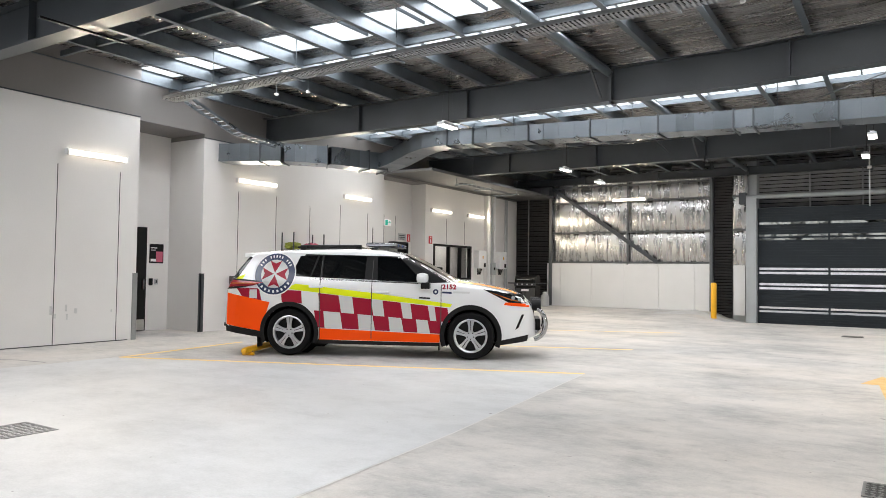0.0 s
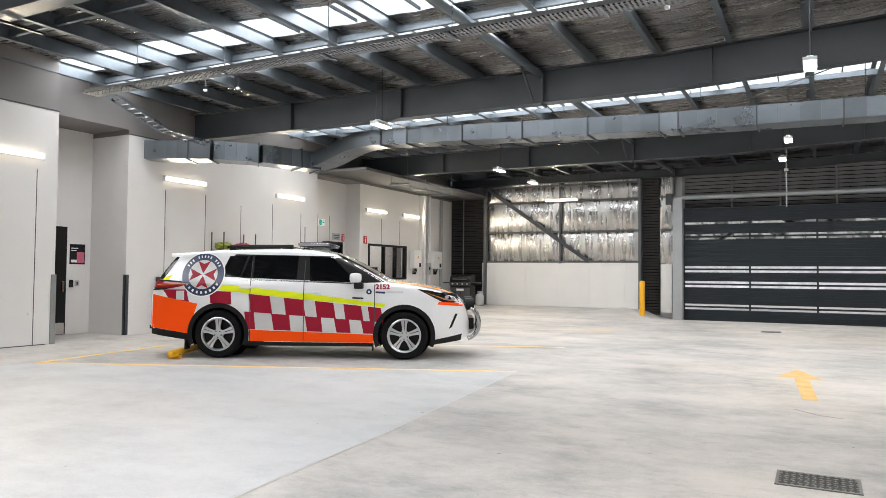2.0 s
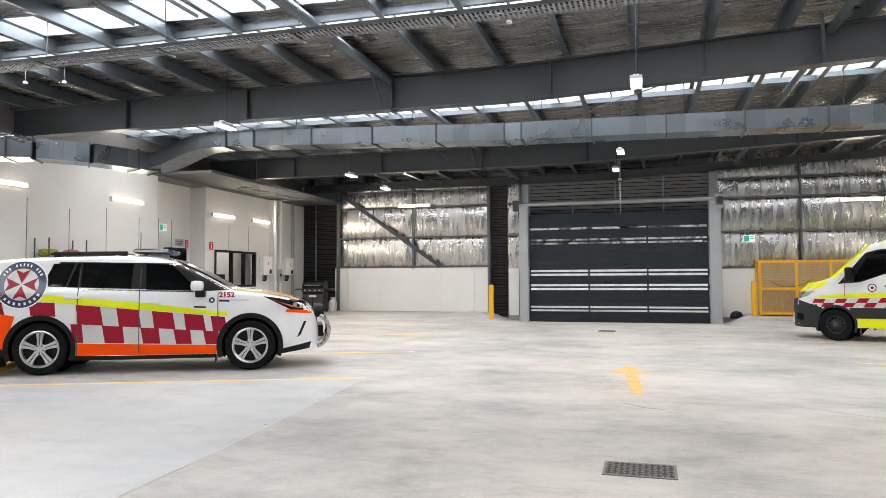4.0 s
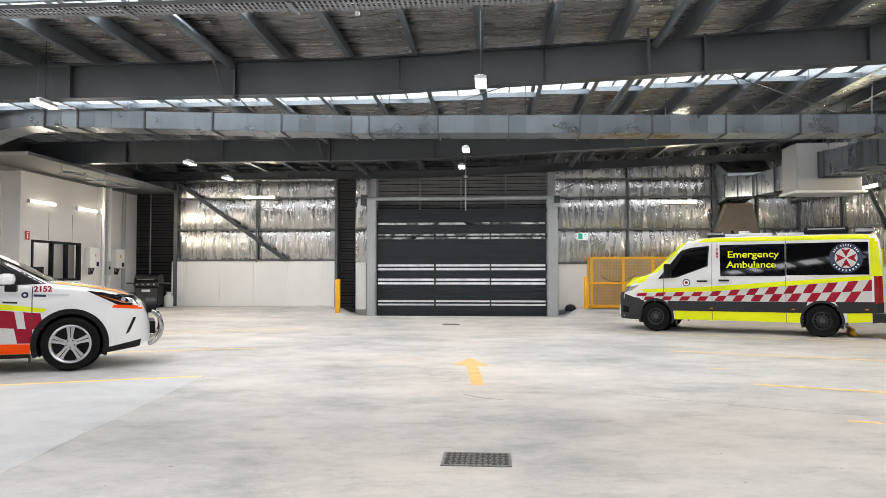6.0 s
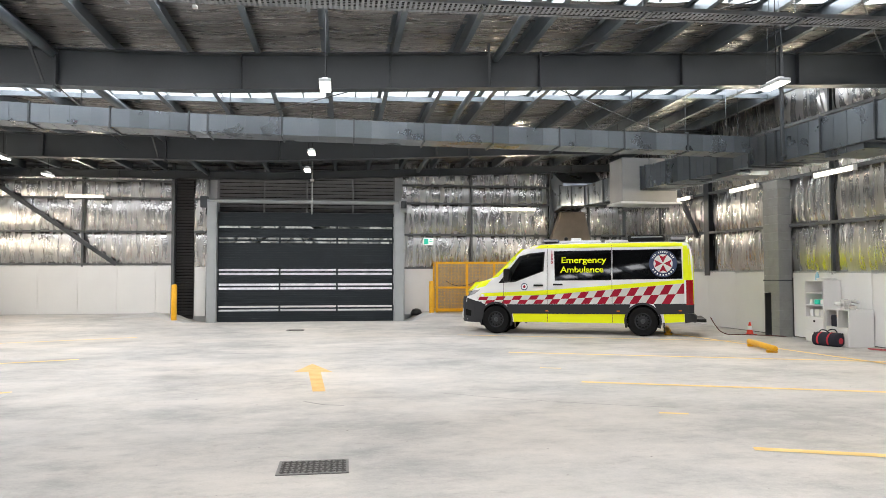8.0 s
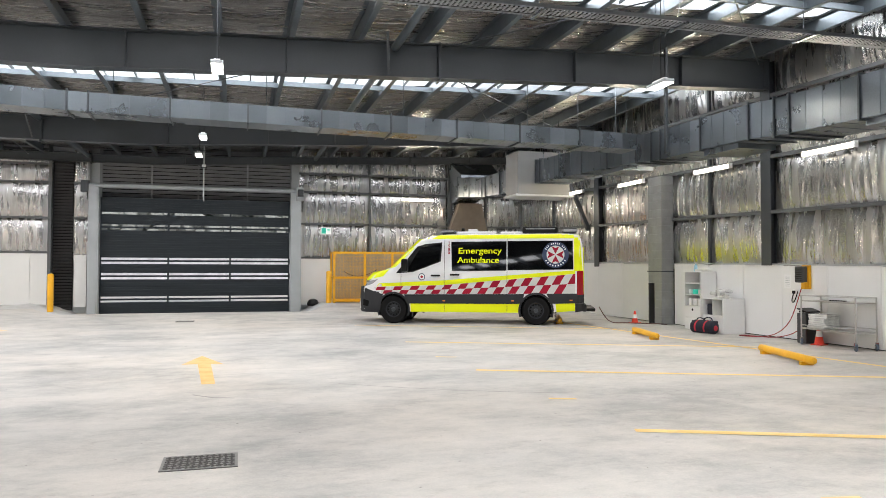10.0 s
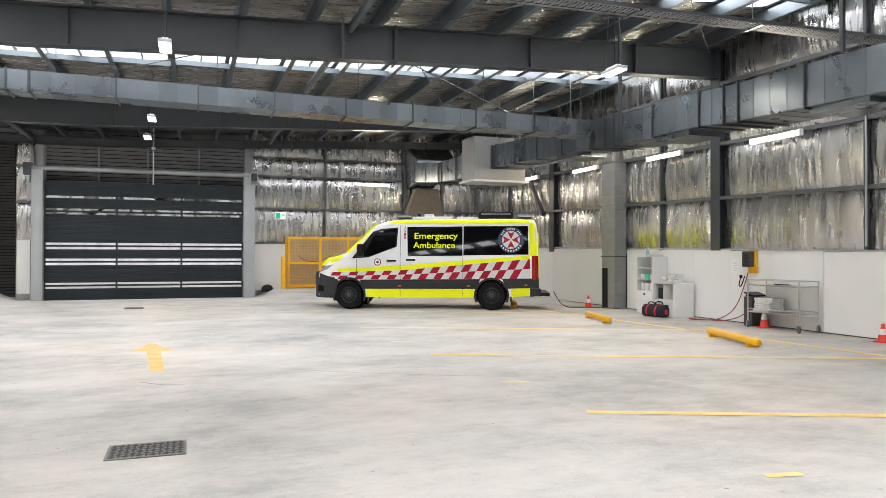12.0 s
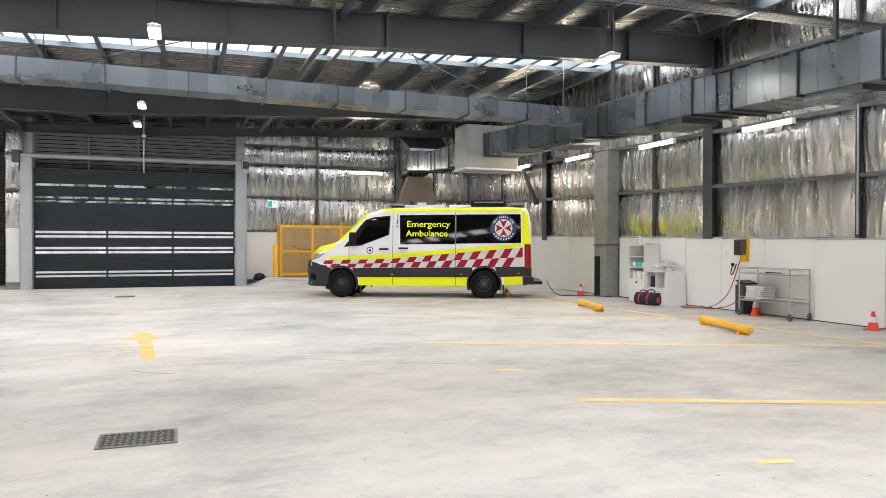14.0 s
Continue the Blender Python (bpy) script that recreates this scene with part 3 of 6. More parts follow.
for x0, x1, y0, y1, z0, z1 in ((-12.2, -12, 19.4, 19.9, 0, 4.3), (-12.2, -12, 22.37, 23.3, 0, 4.3), (-12.2, -12, 19.9, 22.37, 0, 1.17), (-12.2, -12, 19.9, 22.37, 2.37, 4.3)):
    part("wall_office", box(x0, x1, y0, y1, z0 - 0.05, z1), WALL_WHITE, wall_w)
part("wall_office", box(-13.2, -12.2, 19.4, 19.55, -0.05, 4.3), WALL_WHITE, wall_w)
part("wall_office", box(-13.2, -13.1, 19.55, 26.0, -0.05, 4.3), WALL_WHITE, wall_w)
part("office_ceiling", box(-13.1, -12.2, 19.55, 26.0, 2.6, 2.7), WALL_WHITE, wall_w)
part("wall_end", box(-12.2, -12.0, 23.9, 26.0, -0.05, 4.3), WALL_WHITE, wall_w)
part("wall_end", box(-12.2, -11.85, 23.3, 23.9, -0.05, 4.3), WALL_WHITE, wall_w)
part("corner_guard", box(-11.497, -11.48, 8.52, 8.615, 0, 1.3), BLOCK, wall_w)
part("corner_guard", box(-11.56, -11.48, 8.602, 8.62, 0, 1.3), BLOCK, wall_w)
part("corner_guard", box(-12.06, -11.985, 10.53, 10.548, 0, 1.3), STEEL, wall_w)
part("corner_guard", box(-11.998, -11.985, 10.53, 10.62, 0, 1.3), STEEL, wall_w)
for x, y, z0, z1 in [(-11.499, 6.99, 0, 3.24), (-11.499, 8.2, 0, 3.24), (-11.499, 5.6, 0, 3.24), (-11.499, 4.2, 0, 3.24)] + \
        [(-11.999, y, 0, z) for y, z in ((11.56, 3.24), (12.77, 3.24), (13.98, 3.1), (15.19, 3.24), (16.4, 3.1))] + \
        [(-11.999, 20.7, 2.4, 3.24), (-11.999, 21.9, 2.4, 3.24), (-12.549, 17.9, 0, 3.2), (-12.549, 18.5, 0, 3.2)]:
    part("panel_joint", box(x - 0.004, x + 0.003, y - 0.007, y + 0.007, z0, z1), JOINT, wall_w)
part("west_soffit", box(-12.0, -10.3, 17.2, 25.95, 4.36, 4.44), material("matte_soffit_paint", (0.10, 0.102, 0.104), 0.85, spec=0.15, vary=0.1, scale=1.0), wall_w)
for x, y0, y1, z in ((-11.495, YS, 8.6, 4.385), (-11.995, 10.55, 17.15, 4.345)):
    part("wall_capping", box(x, x + 0.012, y0, y1, z - 0.012, z + 0.012), STEEL, wall_w)
part("baseboard", box(-11.498, -11.49, YS, 8.44, 0, 0.015), JOINT, wall_w)

# office window
win = thing("window_1", "black-framed office window with three panes", "window", kind="structure")
for y0, y1, z0, z1 in ((19.9, 22.37, 1.17, 1.24), (19.9, 22.37, 2.30, 2.37), (19.9, 19.98, 1.24, 2.30), (22.27, 22.37, 1.24, 2.30), (20.86, 20.93, 1.24, 2.30), (21.6, 21.67, 1.24, 2.30)):
    part("window_frame", box(-12.1, -11.97, y0, y1, z0, z1, 0.004), BLACK, win)
for y0, y1 in ((19.98, 20.86), (20.93, 21.6), (21.67, 22.27)):
    g = part("pane", box(-12.05, -12.044, y0, y1, 1.24, 2.30), GLASS, win)
    g.visible_shadow = False

area_lamp("office_light", pose(-12.65, 21.2, 2.55), 0.5, 3.0, 16, (1.0, 0.96, 0.9))
desk = thing("office_desk", "pale desk with papers behind the office window", "desk", pose(-12.65, 21.0, 0))
part("desk_top", box(-0.4, 0.4, -1.0, 1.1, 1.15, 1.19, 0.005), PANEL_WHITE, desk)
part("desk_side", box(-0.4, 0.4, -1.0, -0.96, 0, 1.15), PANEL_WHITE, desk)
part("desk_side", box(-0.4, 0.4, 1.06, 1.1, 0, 1.15), PANEL_WHITE, desk)
part("screen", box(-0.05, 0.0, -0.1, 0.5, 1.25, 1.6, 0.01), BLACK, desk)
part("screen_foot", box(-0.08, 0.03, 0.15, 0.25, 1.19, 1.26), BLACK, desk)

# niche door
nd = thing("door_2", "black door half hidden in the white niche", "door", kind="structure")
part("door_leaf", box(-13.175, -13.12, 9.04, 9.95, 0.01, 2.32, 0.005), BLACK, nd)
part("door_handle", box(-13.12, -13.06, 9.83, 9.87, 0.93, 1.15, 0.008), CHROME, nd)

part("kick_plate", box(-13.119, -13.114, 9.09, 9.92, 0.02, 0.26), STAINLESS, nd)

# added unseen end wall that closes the place; its grey darkens duct reflections
part("wall_south", box(-13.7, 12.6, YS - 0.2, YS, -0.3, 7.5), BLOCK)
tagged(bpy.data.objects["wall_south"], "plain grey end wall added to close the garage, out of view", "wall", kind="structure")

# roof: deck in strips, leaving the skylights open
def deck_z(x):
    return beam_low(x) + 0.64 + 0.26


# first two strips are never in view, added to light the near end
SKY = [(-4.4, -2.9), (1.4, 3.0), (8.55, 9.35), (9.95, 10.55), (14.4, 16.3), (21.25, 22.35)]
PURLIN_X, PURLIN_PITCH = -12.71, 1.15
ceil = bmesh.new()


def deck_strip(y0, y1):
    nx_, ny_ = 90, max(2, int((y1 - y0) / (0.036 if y0 > 6 else 0.3)))
    rows = []
    for j in range(ny_ + 1):
        row = []
        for i in range(nx_ + 1):
            x, y = -13.2 + 25.4 * i / nx_, y0 + (y1 - y0) * j / ny_
            sag = 0.03 * abs(math.sin(math.pi * (x - PURLIN_X) / PURLIN_PITCH)) + 0.018 * noise.noise(Vector((x * 2.3, y * 3.1, 4))) + 0.016 * noise.noise(Vector((x * 1.4, y * 6.5, 8))) + 0.012 * noise.noise(Vector((x * 1.6, y * 11, 2))) + 0.006 * noise.noise(Vector((x * 1.1, y * 21, 6)))
            row.append(ceil.verts.new((x, y, deck_z(x) - sag)))
        rows.append(row)
    for j in range(ny_):
        for i in range(nx_):
            ceil.faces.new((rows[j][i], rows[j + 1][i], rows[j + 1][i + 1], rows[j][i + 1]))


edges = [YS] + [v for s in SKY for v in s] + [YN + 0.2]
for a, b in zip(edges[::2], edges[1::2]):
    deck_strip(a, b)
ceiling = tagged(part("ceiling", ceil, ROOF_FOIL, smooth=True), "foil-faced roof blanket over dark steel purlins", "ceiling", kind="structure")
part("roof_sheet", sweep([(-13.2, 7.4, deck_z(-13.2) + 0.12), (-1, 7.4, deck_z(-1) + 0.12), (12.3, 7.4, deck_z(12.3) + 0.12)], 2.0, 0.04), GALV_DULL, ceiling)
for y0, y1 in SKY:
    sk = thing("skylight", "translucent white roof skylight strip", "skylight", group="skylights", kind="structure")
    bm = bmesh.new()
    xs = [-12.5, -1, 12.2]
    vs = [[bm.verts.new((x, y, deck_z(x) + 0.05)) for y in (y0 - 0.28, y1 + 0.28)] for x in xs]
    for a, b in zip(vs, vs[1:]):
        bm.faces.new((a[0], a[1], b[1], b[0]))
    part("pane", bm, SKY_SHEET, sk)
    for k in range(21):
        x = PURLIN_X + PURLIN_PITCH * (k + 1.5)
        part("glazing_bar", box(x - 0.012, x + 0.012, y0, y1, deck_z(x) - 0.02, deck_z(x) + 0.03), PURLIN, sk)
    for xc, w in ((-6.3, 11), (5.5, 12)):
        tilt = 0 if xc < 0 else -math.degrees(math.atan(0.043))
        area_lamp("skylight_glow", pose(xc, (y0 + y1) / 2, deck_z(xc) - 0.05, 0, tilt, 0), w, y1 - y0, SKYLIGHT_WATTS * (y1 - y0) * (0.72 if y0 < 5 else 0.78 if y0 > 18 else (0.50 if xc < 0 else 0.48) if y0 > 12 else 0.78), (0.965, 0.965, 1.0))

# purlins
bm = bmesh.new()
for k in range(22):
    x = PURLIN_X + PURLIN_PITCH * k
    z = beam_low(x) + 0.64
    add_box(bm, x - 0.008, x + 0.008, YS, YN, z + 0.0, z + 0.25)
    add_box(bm, x - 0.008, x + 0.085, YS, YN, z - 0.008, z + 0.008)
    add_box(bm, x - 0.085, x + 0.008, YS, YN, z + 0.24, z + 0.255)
part("purlins", bm, PURLIN, ceiling)
bm = bmesh.new()
for y in (7.0, 9.62, 14.6, 15.9, 22.6):
    for k in range(21):
        x = PURLIN_X + PURLIN_PITCH * k
        z = beam_low(x) + 0.64
        add_box(bm, x + 0.01, x + PURLIN_PITCH - 0.01, y - 0.03, y + 0.03, z + 0.06, z + 0.16)
part("bridging", bm, PURLIN, ceiling)


def roof_beam(y, depth, extra=0.0, x0=-12.1, x1=11.8, flange=0.26):
    """An I-section beam across the hall, kinked where the roof starts to rise."""
    ob = thing("roof_beam", "dark blue-grey painted steel roof beam with bolted splices", "beam", group="roof beams", kind="structure")
    top = lambda x: beam_low(x) + 0.64
    xs = [x0, -1.0, x1]
    for nm, off, w, h in (("flange", -0.008, flange, 0.018), ("flange", -depth + 0.009, flange, 0.018), ("web", -depth / 2, 0.014, depth - 0.04)):
        part(nm, sweep([(x, y, top(x) + off + extra) for x in xs], w, h), STEEL, ob)
    for x in (-3.2, 4.85):
        z = top(x)
        part("splice_plate", box(x - 0.018, x + 0.018, y - flange / 2, y + flange / 2, z - depth - 0.05, z + 0.02, 0.003), STEEL, ob)
    for x in (-9, -6.2, -0.3, 2.2, 7.5, 9.8):
        z = top(x)
        part("stiffener", box(x - 0.006, x + 0.006, y - flange / 2 + 0.02, y + flange / 2 - 0.02, z - depth + 0.02, z - 0.02), STEEL, ob)
    return ob


roof_beam(12.4, 0.62)
roof_beam(19.6, 0.62)
roof_beam(25.72, 0.28, flange=0.2)
roof_beam(5.25, 0.62)
roof_beam(-1.9, 0.62)

for y in (12.4, 19.6, 5.25, -1.9):
    col = thing("steel_column", "dark blue-grey steel column against the side wall", "column", group="steel columns", kind="structure")
    top = beam_low(XE) + 0.64
    part("column_web", box(XE - 0.02, XE + 0.16, y - 0.008, y + 0.008, 1.45, top - 0.02), STEEL, col)
    part("column_flange", box(XE - 0.04, XE - 0.02, y - 0.14, y + 0.14, 1.45, top), STEEL, col)
    part("column_flange", box(XE + 0.16, XE + 0.18, y - 0.14, y + 0.14, 1.45, top), STEEL, col)
    part("column_foot", box(XE + 0.065, XE + 0.16, y - 0.12, y + 0.12, 0.0, 1.45), STEEL, col)
# round struts between the beams, with a narrow fly brace at each
for x in (-3.25, 4.05):
    for y0, y1 in ((-1.85, 5.2), (5.3, 12.35), (12.45, 19.55), (19.65, 25.68)):
        z = beam_low(x) + 0.55
        tagged(part("roof_strut", tube((x, y0, z), (x, y1, z), 0.07, 18), PURLIN, smooth=True), "round galvanised strut between two roof beams", "strut", "roof struts", "structure")
    for y in (12.4, 19.6):
        tagged(part("fly_brace", sweep([(x - 0.22, y - 0.5, beam_low(x) + 0.66), (x - 0.12, y - 0.11, beam_low(x) + 0.06)], 0.045, 0.03), STEEL),
               "short angled steel brace from beam to purlin", "brace", "fly braces", "structure")

# low concrete wings beside the door lane
for nm, pts, apex in (("w", [(-6.1, 23.5), (-3.42, 23.1), (-3.42, 25.3), (-5.2, 25.7)], (-4.65, 24.7, 0.29)), ("e", [(3.58, 23.6), (5.6, 24.0), (4.9, 25.0), (3.58, 25.3)], (4.15, 24.45, 0.22))):
    bm = bmesh.new()
    base = [bm.verts.new((x, y, ground_z(x, y) - 0.01)) for x, y in pts]
    top_v = bm.verts.new(apex)
    for i in range(4):
        bm.faces.new((base[i], base[(i + 1) % 4], top_v))
    bmesh.ops.recalc_face_normals(bm, faces=bm.faces)
    part("concrete_wing", bm, SLAB_LIGHT, floor, "low pale concrete wing beside the lane")
# faint scuffs on the near white wall
SCUFF = material("grey_scuff", (0.60, 0.60, 0.59), 0.6, vary=0.2, scale=30)
for y, z, w, h in ((6.95, 0.62, 0.05, 0.16), (7.02, 0.52, 0.04, 0.08), (7.22, 0.66, 0.04, 0.12), (7.24, 0.50, 0.03, 0.10), (7.40, 0.60, 0.06, 0.09), (8.1, 0.58, 0.03, 0.05)):
    part("scuff", box(-11.5, -11.4985, y - w / 2, y + w / 2, z - h / 2, z + h / 2), SCUFF, wall_w)


# ---- lamps ----
def pendant(x, y, z, turn=0):
    ob = thing("pendant_lamp", "white rectangular LED lamp hung on two thin wires, lit", "lamp", pose(x, y, z, 0, 0, turn), "pendant lamps")
    part("housing", box(-0.085, 0.085, -0.26, 0.26, 0.0, 0.05, 0.01), GALV_DULL, ob)
    part("driver", box(-0.04, 0.04, -0.16, 0.16, 0.05, 0.09, 0.006), SIGN_WHITE, ob)
    part("diffuser", box(-0.075, 0.075, -0.25, 0.25, -0.02, 0.0, 0.006), LED, ob)
    top = beam_low(x) + 0.94 - z
    for s in (-0.22, 0.22):
        part("wire", tube((0, s, 0.05), (0, s * 0.4, top), 0.004, 6), STEEL, ob)
    part("lead", tube((0.02, 0, 0.09), (0.02, 0, top), 0.006, 6), BLACK, ob)
    area_lamp("pendant_light", pose(x, y, z - 0.03), 0.18, 0.5, PENDANT_WATTS, (1.0, 0.89, 0.74), 160)
    return ob


# last four lamps hang out of view, added as light for the near end
for x, y, z in ((1.14, 10.5, 4.14), (0.66, 17.1, 4.32), (0.45, 19.4, 4.26), (7.68, 9.8, 4.2), (-6.17, 11.55, 4.2), (-6.5, 18.05, 4.22), (-6.6, 20.9, 4.22), (7.6, 3.0, 4.3), (-6.0, 3.0, 4.2), (1.0, 3.0, 4.2), (1.0, -3.0, 4.2)):
    pendant(x, y, z, 0)


def batten(p, along, out, length=1.2, watts=BATTEN_WATTS):
    """A wall batten: white backplate, glowing diffuser and two end caps."""
    along, out = Vector(along).normalized(), Vector(out).normalized()
    m = Matrix((( *along, 0), (*out, 0), (0, 0, 1, 0), (0, 0, 0, 1))).transposed()
    m.translation = Vector(p)
    ob = thing("batten_lamp", "warm white linear batten lamp fixed to the wall, lit", "lamp", m, "batten lamps")
    h = length / 2
    part("backplate", box(-h, h, 0, 0.03, -0.05, 0.05, 0.004), SIGN_WHITE, ob)
    part("diffuser", box(-h + 0.015, h - 0.015, 0.03, 0.085, -0.045, 0.045, 0.02), LAMP, ob)
    for s in (-1, 1):
        part("end_cap", box(s * h - 0.015, s * h + 0.015, 0.0, 0.09, -0.06, 0.06, 0.006), SIGN_WHITE, ob)
    area_lamp("batten_light", m @ pose(0, 0.11, 0, 90, 0, 0), length, 0.1, watts, (1.0, 0.86, 0.66))
    return ob


for y0, y1, z, x in ((7.13, 8.3, 3.48, -11.5), (11.48, 12.72, 3.50, -12), (15.3, 16.48, 3.49, -12), (19.7, 20.93, 3.47, -12), (22.05, 23.2, 3.47, -12)):
    batten((x, (y0 + y1) / 2, z), (0, -1, 0), (1, 0, 0), y1 - y0)
for y0, y1, z in ((10.08, 11.28, 3.55), (13.37, 14.62, 3.63), (16.85, 18.1, 3.71), (20.3, 21.5, 3.80)):
    batten((XE - 0.08, (y0 + y1) / 2, z), (0, 1, 0), (-1, 0, 0), y1 - y0, 66)
batten((-7.3, YN - 0.14, 4.19), (1, 0, 0), (0, -1, 0), 1.22)
batten((7.8, YN - 0.14, 3.91), (1, 0, 0), (0, -1, 0), 1.22)

# ---- services under the roof ----
tray = thing("cable_tray", "perforated galvanised cable tray hung along the hall", "cable tray")
TY, TW = 8.3, 0.30


def tray_z(x):
    return 4.52 + max(0.0, x) * 0.012


for s in (-1, 1):
    part("tray_rail", sweep([(-10.2, TY + s * TW / 2, tray_z(0)), (0, TY + s * TW / 2, tray_z(0)), (11.7, TY + s * TW / 2, tray_z(11.7))], 0.012, 0.05), TRAY, tray)
bm = bmesh.new()
for i in range(360):
    x = -10.2 + i * 21.9 / 360
    z = tray_z(x) - 0.03
    bm.faces.new([bm.verts.new((x + a, TY + b, z)) for a, b in ((0, -0.15), (0.032, -0.15), (0.032, 0.15), (0, 0.15))])
for k in range(5):
    y = TY - 0.15 + 0.06 + k * 0.045
    for a, b in ((-10.2, 0), (0, 11.7)):
        bm.faces.new([bm.verts.new(p) for p in ((a, y, tray_z(a) - 0.029), (b, y, tray_z(b) - 0.029), (b, y + 0.016, tray_z(b) - 0.029), (a, y + 0.016, tray_z(a) - 0.029))])
tagged(part("tray_floor", bm, TRAY, tray), kind="stuff")
for x in range(-9, 12, 2):
    part("tray_hanger", tube((x, TY, tray_z(x) - 0.05), (x, TY, beam_low(x) + 0.8), 0.006, 6), GALV, tray)
    part("tray_foot", box(x - 0.02, x + 0.02, TY - 0.2, TY + 0.2, tray_z(x) - 0.06, tray_z(x) - 0.04), GALV, tray)
for y, r in ((8.22, 0.014), (8.28, 0.01), (8.36, 0.018)):
    cable([(-10.2, y, 4.51), (-5, y + 0.02, 4.51), (0, y, 4.51), (6, y + 0.02, 4.57), (11.6, y, 4.65)], r, "tray_lead", BLACK, tray)
ladder = thing("cable_ladder", "galvanised cable ladder dropping beside the white wall", "cable ladder")
a, b, c = Vector((-9.9, 8.5, 4.5)), Vector((-10.3, 10.0, 4.2)), Vector((-10.3, 11.2, 4.10))
for s in (-0.13, 0.13):
    part("ladder_rail", sweep([a + Vector((s, 0, 0)), b + Vector((s, 0, 0)), c + Vector((s, 0, 0))], 0.012, 0.06), GALV, ladder)
for i in range(16):
    p = a.lerp(b, i / 8) if i < 8 else b.lerp(c, (i - 8) / 8)
    part("rung", tube(p + Vector((-0.13, 0, 0)), p + Vector((0.13, 0, 0)), 0.012, 8), GALV, ladder)


def duct_run(points, w, h, label, flange_every=1.25):
    ob = thing("air_duct", label, "duct", group="air ducts")
    pts = [Vector(p) for p in points]
    seam = 0.012
    for i, (a, b) in enumerate(zip(pts, pts[1:])):
        wa, wb = (w[i], w[i + 1]) if isinstance(w, list) else (w, w)
        ha, hb = (h[i], h[i + 1]) if isinstance(h, list) else (h, h)
        n = max(1, round((b - a).length / (flange_every / 4)))
        for k in range(n):
            p, q = a.lerp(b, k / n), a.lerp(b, (k + 1) / n)
            g = lambda u, v, t: u + (v - u) * t
            part("duct_section", sweep([p, q], [g(wa, wb, k / n), g(wa, wb, (k + 1) / n)], [g(ha, hb, k / n), g(ha, hb, (k + 1) / n)]), GALV, ob)
            d = (q - p).normalized() * seam
            joint = k % 4 == 3 or k == n - 1
            lip = 0.06 if joint else 0.012
            part("flange" if joint else "seam", sweep([q - d, q + d] if joint else [q - d * 0.4, q + d * 0.4], g(wa, wb, (k + 1) / n) + lip, g(ha, hb, (k + 1) / n) + lip), FLANGE if joint else GALV, ob)
    return ob


main = duct_run([(9.0, 12.95, 3.89), (-1.2, 12.95, 4.03), (-6.9, 12.95, 4.24)], 0.55, 0.31, "long galvanised sheet-metal duct hung across the hall")
part("elbow", sweep([(-6.85, 12.95, 4.24), (-7.2, 12.97, 4.25), (-7.55, 13.02, 4.24), (-7.9, 13.1, 4.19), (-8.25, 13.2, 4.11), (-8.6, 13.32, 4.04), (-8.95, 13.46, 4.0), (-9.35, 13.62, 3.99)], 0.55, 0.32), GALV, main)
duct_run([(-12.0, 11.1, 4.05), (-10.7, 11.75, 4.05), (-10.0, 12.4, 4.03), (-9.35, 13.62, 3.99)], 0.58, 0.40, "galvanised duct curving out of the white wall", 1.0)
duct_run([(9.75, -5.9, 3.55), (9.75, 6.4, 3.60), (9.75, 9.2, 3.68), (9.75, 9.8, 3.74), (9.75, 12.6, 3.79), (9.75, 13.2, 3.85), (9.75, 18.3, 4.05)],
         [0.95, 0.95, 0.95, 0.9, 0.9, 0.85, 0.95], [0.60, 0.58, 0.57, 0.56, 0.56, 0.55, 0.60], "large galvanised duct running beside the foil wall", 1.2)
# outlets under the side duct
for y in (7.2, 10.6, 14.3):
    tagged(part("duct_outlet", sweep([(9.75, y - 0.45, 3.3 + 0.035 * (y - 7)), (9.75, y + 0.45, 3.3 + 0.035 * (y - 7))], 0.75, 0.1), GALV), "shallow galvanised outlet under the duct", "vent", "duct outlets")
FAN_GREY = material("pale_grey_sheet", (0.27, 0.27, 0.267), 0.5, vary=0.1, scale=2)
fan = thing("fan_unit", "white sheet-metal fan box joined to the galvanised duct", "air unit")
part("fan_casing", box(8.75, 10.3, 18.3, 19.2, 3.42, 4.6, 0.02), FAN_GREY, fan)
part("fan_base", box(8.68, 10.4, 18.25, 19.25, 3.36, 3.42, 0.01), GALV_DULL, fan)
for x in (8.85, 10.2):
    part("hanger_rod", tube((x, 18.8, 4.5), (x, 18.8, 5.6), 0.008, 6), STEEL, fan)
duct_run([(9.5, 19.2, 3.95), (9.4, 22.0, 4.0), (9.5, 24.6, 4.3)], [0.9, 0.8, 1.0], [0.7, 0.6, 0.7], "short galvanised duct between fan box and far wall", 1.3)
hood = thing("intake_hood", "tapered galvanised hood on the far wall", "duct hood")
bm = bmesh.new()
lo = [bm.verts.new(p) for p in ((9.15, 24.5, 4.0), (10.0, 24.5, 4.0), (10.0, 25.85, 3.8), (9.1, 25.85, 3.8))]
hi = [bm.verts.new(p) for p in ((9.1, 24.6, 4.75), (10.6, 24.6, 4.75), (10.7, 25.85, 5.4), (9.0, 25.85, 5.4))]
bm.faces.new(lo)
bm.faces.new(hi)
for i in range(4):
    j = (i + 1) % 4
    bm.faces.new((lo[i], lo[j], hi[j], hi[i]))
bmesh.ops.recalc_face_normals(bm, faces=bm.faces)
part("hood_shell", bm, GALV, hood)
bm = bmesh.new()
q = [bm.verts.new(p) for p in ((8.9, 25.8, 2.7), (10.4, 25.8, 2.7), (10.15, 25.75, 3.8), (9.3, 25.75, 3.8))]
bm.faces.new(q)
r = bmesh.ops.extrude_face_region(bm, geom=bm.faces[:])
